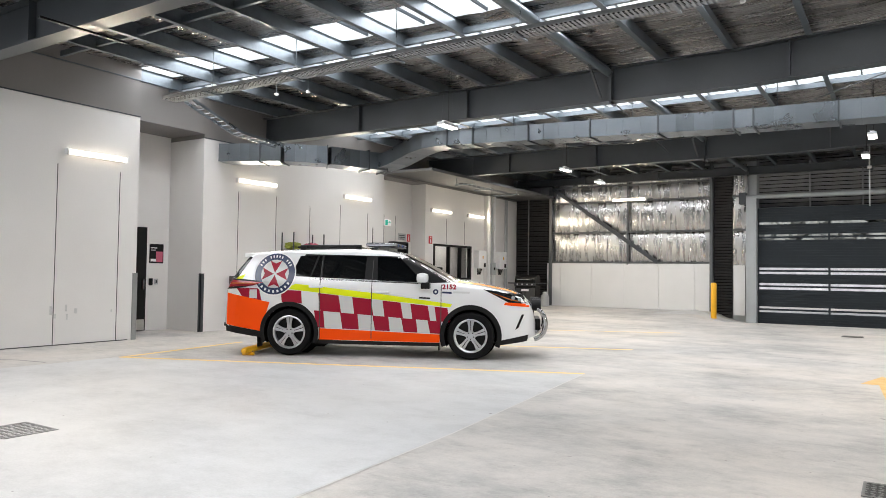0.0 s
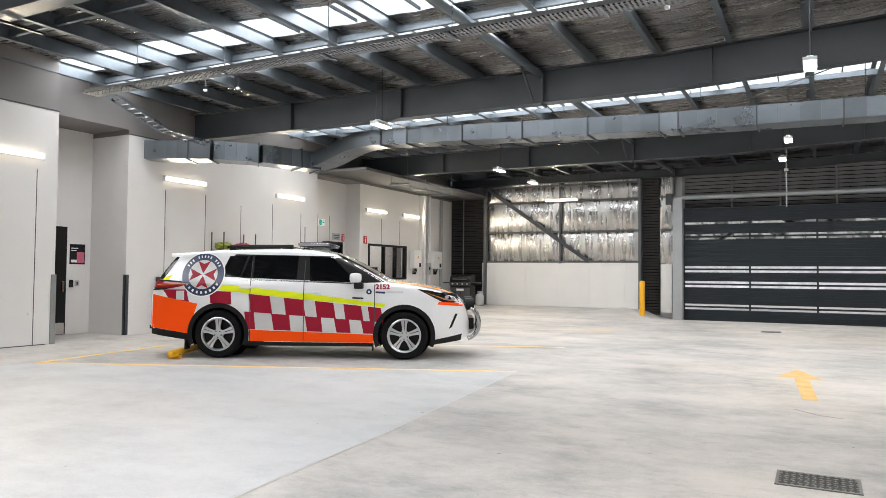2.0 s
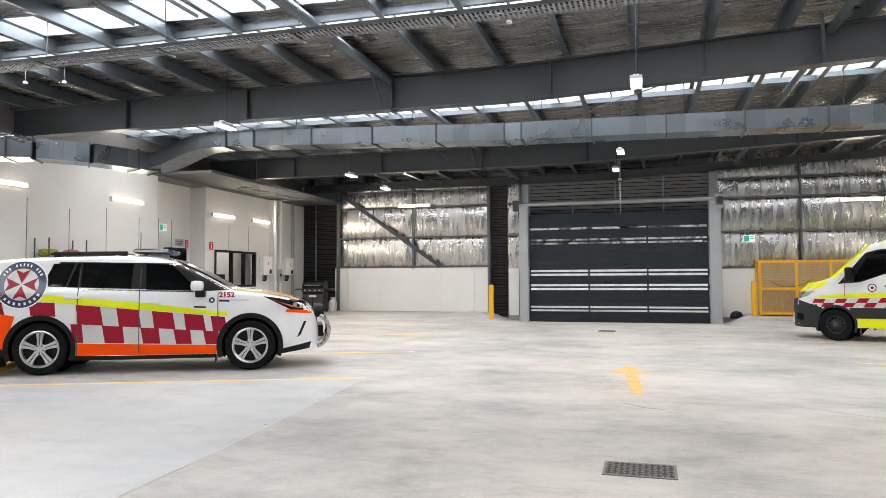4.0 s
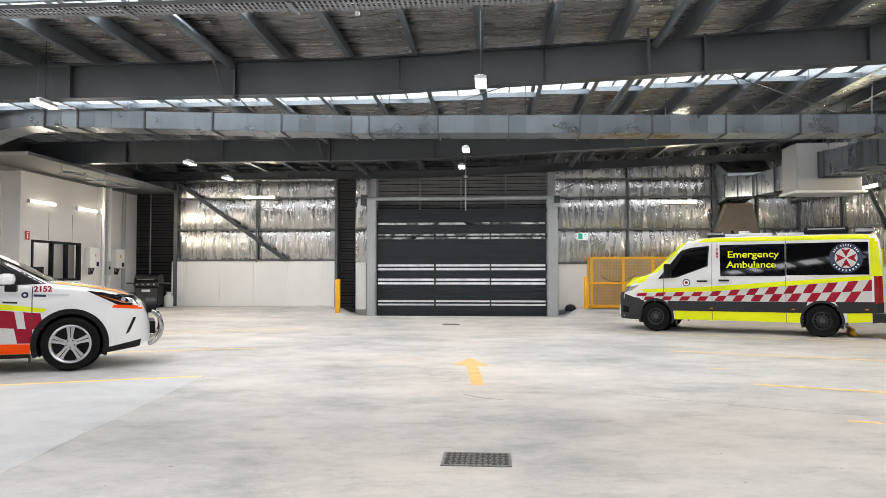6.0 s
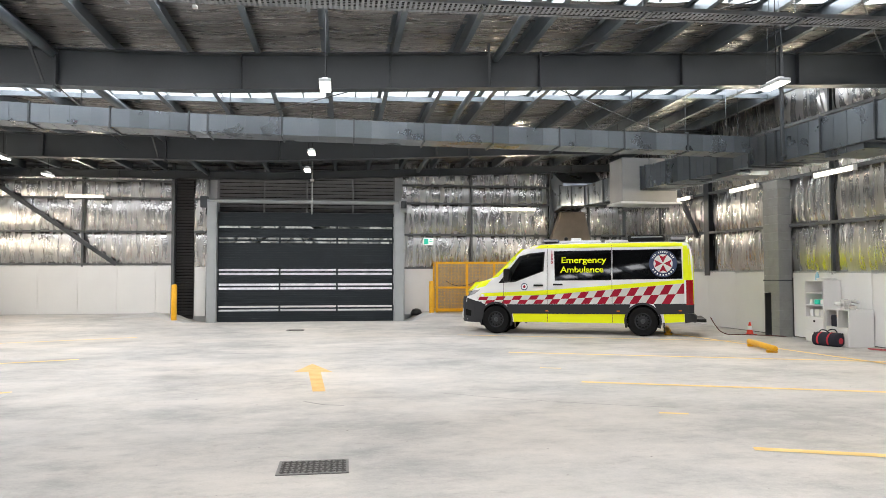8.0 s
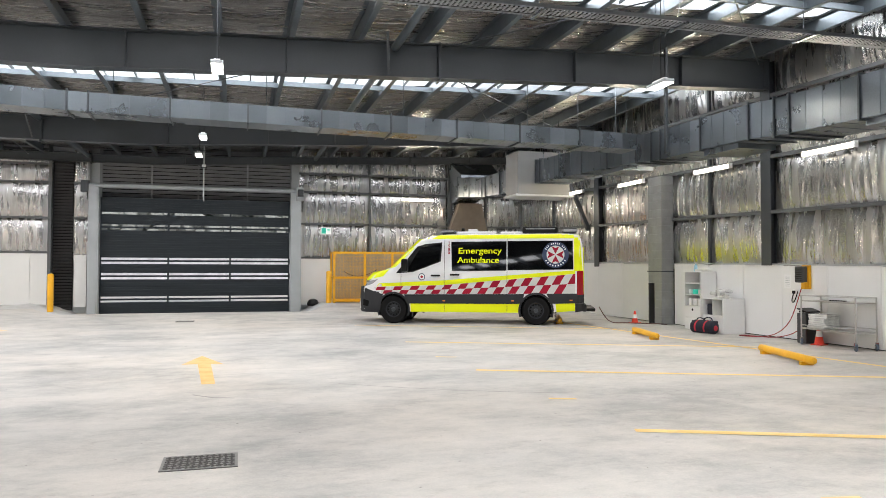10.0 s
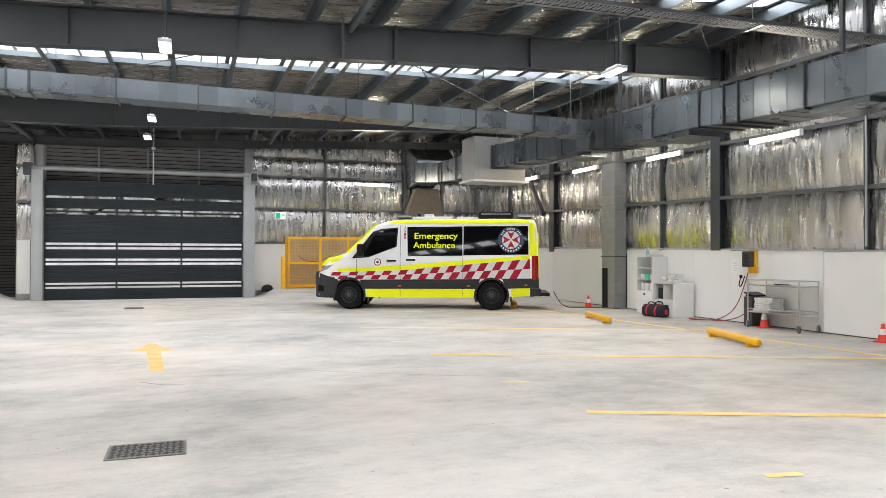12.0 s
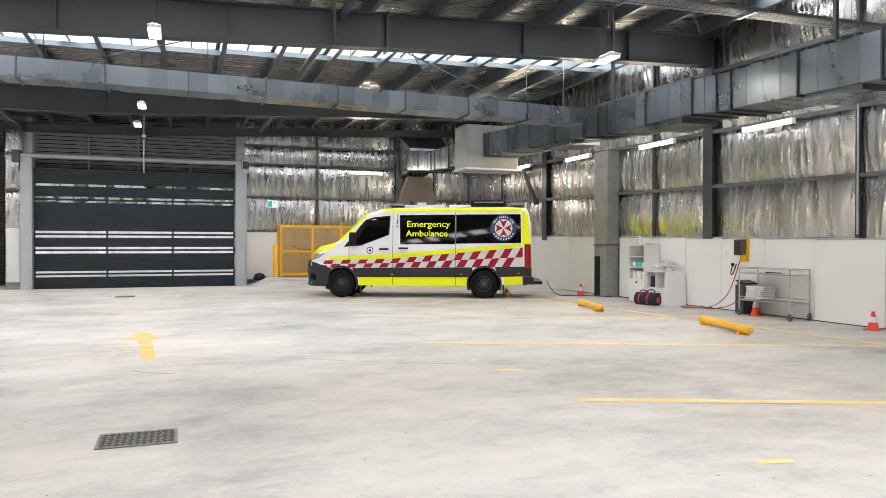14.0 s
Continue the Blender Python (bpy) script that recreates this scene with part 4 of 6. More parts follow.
bmesh.ops.translate(bm, verts=[v for v in r["geom"] if isinstance(v, bmesh.types.BMVert)], vec=(0, -0.4, 0))
bmesh.ops.recalc_face_normals(bm, faces=bm.faces)
part("hood_neck", bm, material("brown_board", (0.19, 0.155, 0.12), 0.6, vary=0.2, scale=3), hood, "brown board below the hood")


# ---- vehicles ----
class Shell:
    """A car body: profile over the length, half width over the length, sides leaning in above the belt."""

    def __init__(self, top, low, half, belt, lean, corner, crown):
        self.t, self.l, self.h = np.array(top).T, np.array(low).T, np.array(half).T
        self.belt, self.lean, self.corner, self.crown = belt, lean, corner, crown

    def top(self, x):
        return float(np.interp(x, *self.t))

    def low(self, x):
        return float(np.interp(x, *self.l))

    def side(self, x, z):
        w, t = float(np.interp(x, *self.h)), self.top(x)
        z = min(z, t)
        y = w - 0.045 * max(0.0, (0.62 - z) / 0.62) ** 2 - self.lean * max(0.0, z - self.belt)
        y += 0.012 * math.exp(-((z - self.belt * 0.86) / 0.09) ** 2)
        r = min(self.corner, 0.5 * (t - self.low(x)))
        if z > t - r:
            y -= r - math.sqrt(max(0.0, r * r - (z - t + r) ** 2))
        return max(0.05, y)

    def pt(self, x, z, s, off):
        return Vector((x, s * (self.side(x, z) + off), z))

    def roof(self, x, y):
        e = self.side(x, self.top(x))
        return self.top(x) + self.crown * (1 - min(1.0, abs(y) / e) ** 2)

    def body(self, x0, x1, arches, radius):
        n = int((x1 - x0) / 0.045)
        bm = bmesh.new()
        rings = []
        for i in range(n + 1):
            x = x0 + (x1 - x0) * i / n
            lo, hi = self.low(x), self.top(x)
            r = min(self.corner, 0.5 * (hi - lo))
            zs = list(np.linspace(lo, hi - r, 22)) + [hi - r + r * math.sin(a) for a in (0.3, 0.6, 0.9, 1.2, 1.5)]
            half = [(0.0, lo + 0.02), (self.side(x, lo) * 0.6, lo)] + [(self.side(x, z), z) for z in zs]
            e = self.side(x, hi)
            half += [(e * k, self.roof(x, e * k)) for k in (0.8, 0.55, 0.28)]
            ring = [bm.verts.new((x, -y, z)) for y, z in half] + [bm.verts.new((x, 0, hi + self.crown))] + \
                   [bm.verts.new((x, y, z)) for y, z in reversed(half[1:])]
            rings.append(ring)
        m = len(rings[0])
        for a, b in zip(rings, rings[1:]):
            for i in range(m):
                j = (i + 1) % m
                f = (a[i], a[j], b[j], b[i])
                c = sum((v.co for v in f), Vector()) / 4
                if abs(c.y) > 0.5 and any((c.x - ax) ** 2 + (c.z - az) ** 2 < radius ** 2 for ax, az in arches):
                    continue
                bm.faces.new(f)
        bm.faces.new(rings[0])
        bm.faces.new(rings[-1])
        bmesh.ops.recalc_face_normals(bm, faces=bm.faces)
        return bm

    def quad(self, corners, s, off=0.004, n=(10, 6)):
        """A patch that follows the side, from four corners in length and height."""
        a, b, c, d = (Vector(p) for p in corners)
        bm = bmesh.new()
        rows = [[bm.verts.new(self.pt(*(a.lerp(b, i / n[0])).lerp(d.lerp(c, i / n[0]), j / n[1]), s, off)) for i in range(n[0] + 1)] for j in range(n[1] + 1)]
        for p, q in zip(rows, rows[1:]):
            for i in range(n[0]):
                bm.faces.new((p[i], p[i + 1], q[i + 1], q[i]))
        return facing(bm, s)

    def polar(self, cx, cz, r0, r1, a0, a1, s, off=0.005, n=28, m=2):
        bm = bmesh.new()
        rows = []
        for k in range(m + 1):
            r = r0 + (r1 - r0) * k / m
            rows.append([bm.verts.new(self.pt(cx + r * math.cos(a), cz + r * math.sin(a), s, off)) for a in np.linspace(a0, a1, n + 1)])
        for p, q in zip(rows, rows[1:]):
            for i in range(n):
                bm.faces.new((p[i], p[i + 1], q[i + 1], q[i]))
        return facing(bm, s)

    def over(self, x0, x1, w0, w1, off=0.006, n=10):
        """A patch on the top surface, such as a windscreen."""
        bm = bmesh.new()
        rows = []
        for i in range(n + 1):
            x = x0 + (x1 - x0) * i / n
            w = w0 + (w1 - w0) * i / n
            rows.append([bm.verts.new((x, y, self.roof(x, y) + off)) for y in np.linspace(-w, w, 9)])
        for p, q in zip(rows, rows[1:]):
            for i in range(8):
                bm.faces.new((p[i], q[i], q[i + 1], p[i + 1]))
        bmesh.ops.recalc_face_normals(bm, faces=bm.faces)
        return bm


def facing(bm, s):
    bm.normal_update()
    bm.faces.ensure_lookup_table()
    if sum(f.normal.y for f in bm.faces) * s < 0:
        bmesh.ops.reverse_faces(bm, faces=bm.faces)
    return bm


def wheel(parent, x, y, s, R, rim_r, width, alloy):
    w = new("wheel")
    w.parent, w.location = parent, (x, y, R)
    h = width / 2
    part("tyre", lathe([(rim_r, -s * h * 0.9), (R * 0.9, -s * h), (R * 0.985, -s * h * 0.8), (R, -s * h * 0.4), (R, s * h * 0.4), (R * 0.985, s * h * 0.8),
                        (R * 0.92, s * h), (R * 0.80, s * h * 1.02), (rim_r, s * h * 0.9)], 40, "Y"), RUBBER, w, smooth=True)
    part("wheel_dish", lathe([(rim_r, -s * h * 0.9), (rim_r * 0.98, s * h * 0.2), (0.001, s * h * 0.1)], 32, "Y"), BLACK, w, smooth=True)
    if alloy:
        part("rim", lathe([(rim_r + 0.004, s * h * 0.9), (rim_r * 0.96, s * h * 0.95), (rim_r * 0.9, s * h * 0.85), (rim_r * 0.88, s * h * 0.4)], 40, "Y"), ALLOY, w, smooth=True)
        for k in range(5):
            bm = bmesh.new()
            m = pose(0, s * h * 0.72, 0, 90, 0, 0) @ pose(0, 0, 0, 0, 0, 90 + 72 * k)
            for d in (-1, 1):
                rows = []
                for r, c0, c1, t in ((0.04, 0.003, 0.034, 0.018), (rim_r * 0.5, 0.005, 0.034, 0.016), (rim_r * 0.93, 0.007, 0.056, 0.010)):
                    rows.append([bm.verts.new(m @ Vector((r, d * c, z))) for c, z in ((c0, -t), (c1, -t * 0.6), (c1, t), (c0, t))])
                for p, q in zip(rows, rows[1:]):
                    for i in range(4):
                        bm.faces.new((p[i], p[(i + 1) % 4], q[(i + 1) % 4], q[i]))
            bmesh.ops.recalc_face_normals(bm, faces=bm.faces)
            part("spoke", bm, ALLOY, w)
        part("hub_cap", lathe([(0.001, s * h * 0.86), (0.06, s * h * 0.84), (0.075, s * h * 0.7), (0.075, s * h * 0.4)], 20, "Y"), ALLOY, w, smooth=True)
        for k in range(5):
            a = radians(90 + 36 + 72 * k)
            part("lug_nut", lathe([(0.001, s * h * 0.9), (0.01, s * h * 0.9), (0.011, s * h * 0.6)], 8, "Y"), BLACK, w).location = (0.052 * math.cos(a), 0, 0.052 * math.sin(a))
    else:
        part("rim", lathe([(rim_r + 0.004, s * h * 0.9), (rim_r * 0.93, s * h * 0.92), (rim_r * 0.86, s * h * 0.55), (rim_r * 0.55, s * h * 0.75), (rim_r * 0.35, s * h * 0.95), (0.001, s * h * 0.97)], 36, "Y"), GREY_CLAD, w, smooth=True)
        for k in range(12):
            a = radians(30 * k)
            part("rim_hole", lathe([(0.001, s * h * 0.74), (0.018, s * h * 0.735), (0.02, s * h * 0.6)], 8, "Y"), SHADE_BLACK, w).location = (rim_r * 0.7 * math.cos(a), 0, rim_r * 0.7 * math.sin(a))
        part("hub_cap", lathe([(0.001, s * h * 1.08), (0.05, s * h * 1.05), (0.06, s * h * 0.8)], 18, "Y"), STEEL, w, smooth=True)
    return w


def roundel(shell, parent, cx, cz, r, s):
    """A round badge: navy ring with unreadable white marks, pale centre, dark red eight-pointed cross."""
    b = part("badge", shell.polar(cx, cz, r * 0.68, r, 0, 2 * math.pi, s, 0.008, 48), NAVY, parent, "round navy and white badge with a dark red cross")
    if shell.corner < 0.1:
        part("badge_rim", shell.polar(cx, cz, r * 0.985, r * 1.04, 0, 2 * math.pi, s, 0.009, 48, 1), SIGN_WHITE, b)
    part("badge_centre", shell.polar(cx, cz, 0.0, r * 0.69, 0, 2 * math.pi, s, 0.007, 40), SILVER_VINYL, b)
    for k in range(4):
        a = radians(90 * k + 90)
        c, n = math.cos(a), math.sin(a)
        q = lambda u, v: (cx + r * (u * c - v * n), cz + r * (u * n + v * c))
        part("cross_arm", shell.quad([q(0.05, 0), q(0.64, 0.30), q(0.50, 0.0), q(0.05, 0)], s, 0.010, (4, 4)), MAROON, b)
        part("cross_arm", shell.quad([q(0.05, 0), q(0.50, 0.0), q(0.64, -0.30), q(0.05, 0)], s, 0.010, (4, 4)), MAROON, b)
    for a0, a1, k in ((25, 155, 13), (205, 335, 9)):
        for i in range(k):
            a = radians(a0 + (a1 - a0) * (i + 0.5) / k)
            if a0 < 90 and i in (3, 9):
                continue
            da = radians((a1 - a0) / k * 0.22)
            part("badge_bar", shell.polar(cx, cz, r * 0.78, r * 0.90, a - da, a + da, s, 0.011, 2, 1), SIGN_WHITE, b)
    return b


def arch(shell, parent, ax, az, r0, r1, s, mat_, off):
    ob = part("wheel_arch", shell.polar(ax, az, r0, r1, radians(-22), radians(202), s, off, 40), mat_, parent)
    y = shell.side(ax, az)
    bm = bmesh.new()
    ang = np.linspace(radians(-25), radians(205), 32)
    a = [bm.verts.new((*shell.pt(ax + r0 * math.cos(t), az + r0 * math.sin(t), s, off),)) for t in ang]
    b = [bm.verts.new((ax + r0 * math.cos(t), s * (y - 0.45), az + r0 * math.sin(t))) for t in ang]
    for i in range(len(ang) - 1):
        bm.faces.new((a[i], a[i + 1], b[i + 1], b[i]))
    part("arch_liner", bm, SHADE_BLACK, parent)
    part("arch_inner", lathe([(0.001, 0), (r0, 0)], 28, "Y"), SHADE_BLACK, parent).location = (ax, s * (y - 0.45), az)
    return ob


def build_suv():
    SF = lambda u, v: ((u - 613.5) / 241, (522 + (u - 270) * 0.0262 - v) / 241)
    sh = Shell([(-2.55, 0.60), (-2.53, 0.95), (-2.44, 1.14), (-2.33, 1.33), (-2.16, 1.56), (-2.04, 1.61), (-1.5, 1.655), (-0.47, 1.68), (0, 1.665), (0.32, 1.60), (0.7, 1.42), (1.15, 1.18), (1.6, 1.12), (2.0, 1.04), (2.22, 0.95), (2.36, 0.82), (2.42, 0.60)],
               [(-2.55, 0.46), (-2.1, 0.36), (-1.9, 0.27), (1.9, 0.24), (2.2, 0.27), (2.42, 0.36)],
               [(-2.55, 0.74), (-2.48, 0.85), (-2.3, 0.915), (-1.8, 0.95), (-1, 0.96), (0, 0.962), (1.5, 0.955), (1.85, 0.92), (2.05, 0.86), (2.2, 0.79), (2.32, 0.68), (2.42, 0.48)],
               1.12, 0.34, 0.07, 0.035)
    ob = thing("suv", "white ambulance SUV with maroon checks, yellow stripe and orange panels, parked", "car", pose(-6.42, 10.13, 0, 0, 0, 27) @ Matrix.Scale(1.045, 4))
    AX = ((-1.425, 0.365), (1.425, 0.365))
    part("body", sh.body(-2.55, 2.42, AX, 0.445), CAR_WHITE, ob, smooth=True)
    part("windscreen", sh.over(0.34, 1.13, 0.66, 0.82), TINT, ob)
    part("rear_window", sh.over(-2.29, -2.14, 0.66, 0.60), TINT, ob)
    part("bonnet_flash", sh.over(1.2, 2.12, 0.78, 0.62, 0.004), SOFT_ORANGE, ob, "pale orange bonnet panel")
    part("bonnet_centre", sh.over(1.18, 2.14, 0.50, 0.40, 0.007), CAR_WHITE, ob)
    for s in (-1, 1):
        for ax, az in AX:
            arch(sh, ob, ax, az, 0.405, 0.475, s, BLACK, 0.012)
        # glass on a black surround
        part("window_surround", sh.quad([(-1.459, 1.244), (0.774, 1.170), (0.345, 1.572), (-1.218, 1.592)], s, 0.003, (24, 8)), BLACK, ob)
        part("quarter_window", sh.quad([(-1.417, 1.262), (-1.114, 1.236), (-1.019, 1.572), (-1.301, 1.562)], s, 0.006), TINT, ob)
        part("rear_side_window", sh.quad([(-1.093, 1.229), (-0.944, 1.224), (-0.944, 1.570), (-0.985, 1.570)], s, 0.006), TINT, ob)
        part("rear_door_window", sh.quad([(-0.911, 1.225), (-0.239, 1.201), (-0.230, 1.572), (-0.911, 1.574)], s, 0.006), TINT, ob)
        part("front_door_window", sh.quad([(-0.031, 1.190), (0.699, 1.168), (0.305, 1.545), (-0.056, 1.568)], s, 0.006), TINT, ob)
        part("sill_trim", sh.quad([(-1.114, 1.195), (0.774, 1.145), (0.774, 1.161), (-1.114, 1.216)], s, 0.008, (24, 1)), CHROME, ob)
        part("pillar_trim", sh.quad([(0.674, 1.159), (1.122, 1.179), (0.450, 1.560), (0.334, 1.540)], s, 0.005, (6, 10)), BLACK, ob)
        # livery
        part("yellow_stripe", sh.quad([(-1.50, 1.043), (-0.056, 0.899), (-0.056, 0.994), (-1.33, 1.122)], s, 0.004, (14, 3)), HI_YELLOW, ob)
        part("yellow_stripe", sh.quad([(-0.056, 0.899), (1.106, 0.797), (1.139, 0.847), (-0.056, 0.994)], s, 0.004, (14, 3)), HI_YELLOW, ob)
        part("silver_band", sh.quad([(-0.948, 0.444), (0.965, 0.386), (0.981, 0.793), (-0.969, 0.983)], s, 0.003, (24, 6)), SILVER_VINYL, ob)
        for a, b in ((390, 460), (520, 583), (635, 695), (740, 797), (830, 870)):
            up = lambda x: 288 + (x - 380) * 0.1234
            mid = lambda x: 354 + (x - 380) * 0.0946
            part("check_square", sh.quad([SF(a,mid(a)), SF(b+10,mid(b+10)), SF(b,up(b)), SF(a-8,up(a-8))], s, 0.005, (4, 4)), MAROON, ob)
        for a, b in ((366, 402), (466, 533), (590, 650), (698, 754), (797, 845)):
            mid = lambda x: 354 + (x - 380) * 0.0946
            dn = lambda x: 417 + (x - 380) * 0.0565
            part("check_square", sh.quad([SF(a+10,dn(a+10)), SF(b+6,dn(b+6)), SF(b,mid(b)), SF(a,mid(a))], s, 0.005, (4, 4)), MAROON, ob)
        part("check_square", sh.quad([(-1.550, 0.835), (-1.226, 0.818), (-1.234, 1.013), (-1.566, 1.025)], s, 0.005, (4, 4)), MAROON, ob)
        part("rear_flash", sh.quad([(-2.180, 0.876), (-1.873, 0.810), (-1.923, 1.041), (-2.297, 1.039)], s, 0.005, (6, 4)), MAROON, ob)
        part("rear_mark", sh.quad([(-2.081, 0.887), (-1.956, 0.882), (-1.956, 1.023), (-2.081, 1.020)], s, 0.008, (3, 3)), SILVER_VINYL, ob)
        part("orange_sill", sh.quad([(-0.948, 0.261), (0.948, 0.253), (0.965, 0.378), (-0.936, 0.436)], s, 0.006, (20, 4)), HI_ORANGE, ob)
        part("orange_quarter", sh.quad([(-2.488, 0.462), (-1.890, 0.370), (-1.749, 0.826), (-2.47, 0.965)], s, 0.006, (8, 6)), HI_ORANGE, ob)
        part("yellow_tail_flash", sh.quad([(-2.346, 1.171), (-2.222, 1.174), (-2.172, 1.267), (-2.280, 1.222)], s, 0.006, (3, 3)), HI_YELLOW, ob)
        lens = part("tail_light", sh.quad([(-2.49, 1.055), (-2.02, 1.085), (-1.86, 1.135), (-2.44, 1.175)], s, 0.022, (10, 3)), RED_LENS, ob, "dark red wraparound tail light")
        part("lens_edge", sh.quad([(-2.50, 1.022), (-2.30, 1.035), (-2.02, 1.085), (-2.49, 1.055)], s, 0.018, (8, 2)), BLACK, lens)
        part("lens_edge", sh.quad([(-2.44, 1.175), (-1.86, 1.135), (-2.02, 1.168), (-2.42, 1.195)], s, 0.018, (8, 2)), BLACK, lens)
        part("lens_strip", sh.quad([(-2.46, 1.108), (-1.96, 1.118), (-1.97, 1.126), (-2.45, 1.124)], s, 0.027, (8, 1)), AMBER_LENS, lens)
        part("rear_glass_edge", sh.quad([(-2.385, 1.20), (-2.30, 1.20), (-2.095, 1.535), (-2.15, 1.545)], s, 0.005, (3, 8)), TINT, ob)
        hl = part("headlight", sh.quad([(1.645, 1.068), (2.019, 0.904), (2.268, 0.877), (2.185, 0.991)], s, 0.009, (8, 3)), TINT, ob, "slim smoked headlight")
        part("light_guide", sh.quad([(1.70, 1.044), (2.04, 0.916), (2.25, 0.888), (2.05, 0.930)], s, 0.012, (8, 2)), AMBER_LENS, hl)
        for hx, hz in ((2.07, 0.955), (2.165, 0.930)):
            part("lamp_cell", sh.polar(hx, hz, 0, 0.03, 0, 2 * math.pi, s, 0.014, 14, 1), CLEAR_LENS, hl)
        part("headlight_bezel", sh.quad([(1.604, 1.084), (2.002, 0.882), (2.293, 0.857), (2.210, 1.008)], s, 0.006, (8, 3)), BLACK, ob)
        part("orange_flash", sh.quad([(1.927, 0.843), (2.317, 0.812), (2.317, 0.862), (1.952, 0.885)], s, 0.008, (6, 2)), HI_ORANGE, ob)
        part("bumper_skirt", sh.quad([(1.861, 0.227), (2.288, 0.288), (2.309, 0.388), (1.878, 0.302)], s, 0.010, (6, 3)), BLACK, ob)
        part("rear_skirt", sh.quad([(-2.496, 0.354), (-1.890, 0.270), (-1.890, 0.370), (-2.504, 0.461)], s, 0.010, (6, 3)), BLACK, ob)
        part("sill_skirt", sh.quad([(-0.969, 0.195), (0.948, 0.195), (0.948, 0.249), (-0.969, 0.257)], s, 0.008, (10, 2)), BLACK, ob)
        part("fog_lamp", sh.quad([(2.10, 0.46), (2.155, 0.50), (2.24, 0.70), (2.20, 0.70)], s, 0.008, (3, 3)), BLACK, ob)
        for px0 in (586, 847, 388):
            part("door_gap", sh.quad([SF(px0-2,470), SF(px0+1,470), SF(px0+1,262), SF(px0-2,262)] if px0 == 847 else [SF(px0-2,460), SF(px0+1,460), SF(px0+1,166), SF(px0-2,166)], s, 0.009, (1, 10)), JOINT, ob)
        for px0, py0 in ((372, 264), (627, 288)):
            c = sh.pt(*SF(px0,py0), s, 0.02)
            part("door_handle", box(c.x - 0.11, c.x + 0.11, c.y - 0.014, c.y + 0.014, c.z - 0.018, c.z + 0.018, 0.008), CAR_WHITE, ob)
        c = sh.pt(*(0.683, 1.225), s, 0.10)
        mir = part("mirror", box(c.x - 0.09, c.x + 0.09, c.y - 0.09, c.y + 0.10, c.z - 0.06, c.z + 0.09, 0.055), CAR_WHITE, ob)
        part("mirror_base", box(c.x - 0.02, c.x + 0.12, c.y - 0.08, c.y + 0.06, c.z - 0.15, c.z - 0.055, 0.02), BLACK, mir)
        part("roof_rail", tube((-1.35, s * 0.66, 1.725), (-0.35, s * 0.66, 1.735), 0.018), BLACK, ob)
        for x in (-1.3, -0.4):
            part("rail_foot", box(x - 0.05, x + 0.05, s * 0.66 - 0.025, s * 0.66 + 0.025, 1.60, 1.73, 0.01), BLACK, ob)
        roundel(sh, ob, *(-1.688, 1.272), 0.33, s)
        for ax, az in AX:
            wheel(ob, ax, s * (sh.side(ax, 0.5) - 0.10), s, 0.365, 0.258, 0.23, True)
        part("mud_flap", box(-1.95, -1.93, s * 0.82 - 0.1, s * 0.82 + 0.1, 0.12, 0.42), BLACK, ob)
        part("mud_flap", box(0.93, 0.945, s * 0.84 - 0.09, s * 0.84 + 0.09, 0.13, 0.3), BLACK, ob)
    s = -1
    m = Matrix(((1, 0, 0, 0), (0, 0, -1, 0), (0, 1, 0, 0), (0, 0, 0, 1)))
    for txt, size, mt, (x, z) in (("2152", 0.10, MAROON, (0.981, 1.076)),):
        lettering(txt, size, mt, Matrix.Translation((x, -sh.side(x + 0.1, z) - 0.008, z)) @ m, ob, bold=0.004, fit_width=0.22)
    for i, (px0, w) in enumerate(((850, 36), (890, 62))):
        part("lettering_bar", sh.quad([SF(px0,294), SF(px0+w,296), SF(px0+w,289), SF(px0,287)], s, 0.006, (3, 1)), NAVY if i == 0 else SILVER_VINYL, ob)
    part("lettering_bar", sh.quad([(0.629, 0.925), (0.799, 0.917), (0.799, 0.942), (0.629, 0.950)], s, 0.006, (3, 1)), GREY_CLAD, ob)
    part("small_badge", sh.polar(*(0.882, 1.031), 0.018, 0.042, 0, 2 * math.pi, s, 0.006, 24), NAVY, ob)
    # light bar, aerial and roof gear
    bar = part("light_bar", box(-0.30, 0.18, -0.52, 0.52, 1.73, 1.80, 0.03), BLACK, ob, "low black roof light bar")
    for y in (-0.45, -0.2, 0.2, 0.45):
        part("light_lens", box(-0.31, 0.19, y - 0.09, y + 0.09, 1.745, 1.785, 0.012), CLEAR_LENS if abs(y) > 0.3 else BLUE_LENS, bar)
    part("bar_foot", box(-0.1, 0.05, -0.4, 0.4, 1.68, 1.735, 0.01), GALV_DULL, ob)
    part("roof_box", box(-1.5, -0.42, -0.35, 0.35, 1.70, 1.735, 0.012), BLACK, ob)
    part("aerial", tube((-0.27, -0.2, 1.7), (-0.27, -0.2, 2.06), 0.006, 6), BLACK, ob)
    part("rear_spoiler", box(-2.30, -1.95, -0.62, 0.62, 1.53, 1.61, 0.025), CAR_WHITE, ob)
    part("tow_ball", tube((-2.62, 0, 0.44), (-2.5, 0, 0.44), 0.03), BLACK, ob)
    part("tow_bracket", box(-2.58, -2.50, -0.72, 0.72, 0.42, 0.48, 0.01), BLACK, ob)
    # nudge bar and grille
    part("grille", box(2.33, 2.40, -0.42, 0.42, 0.42, 0.80, 0.02), BLACK, ob)
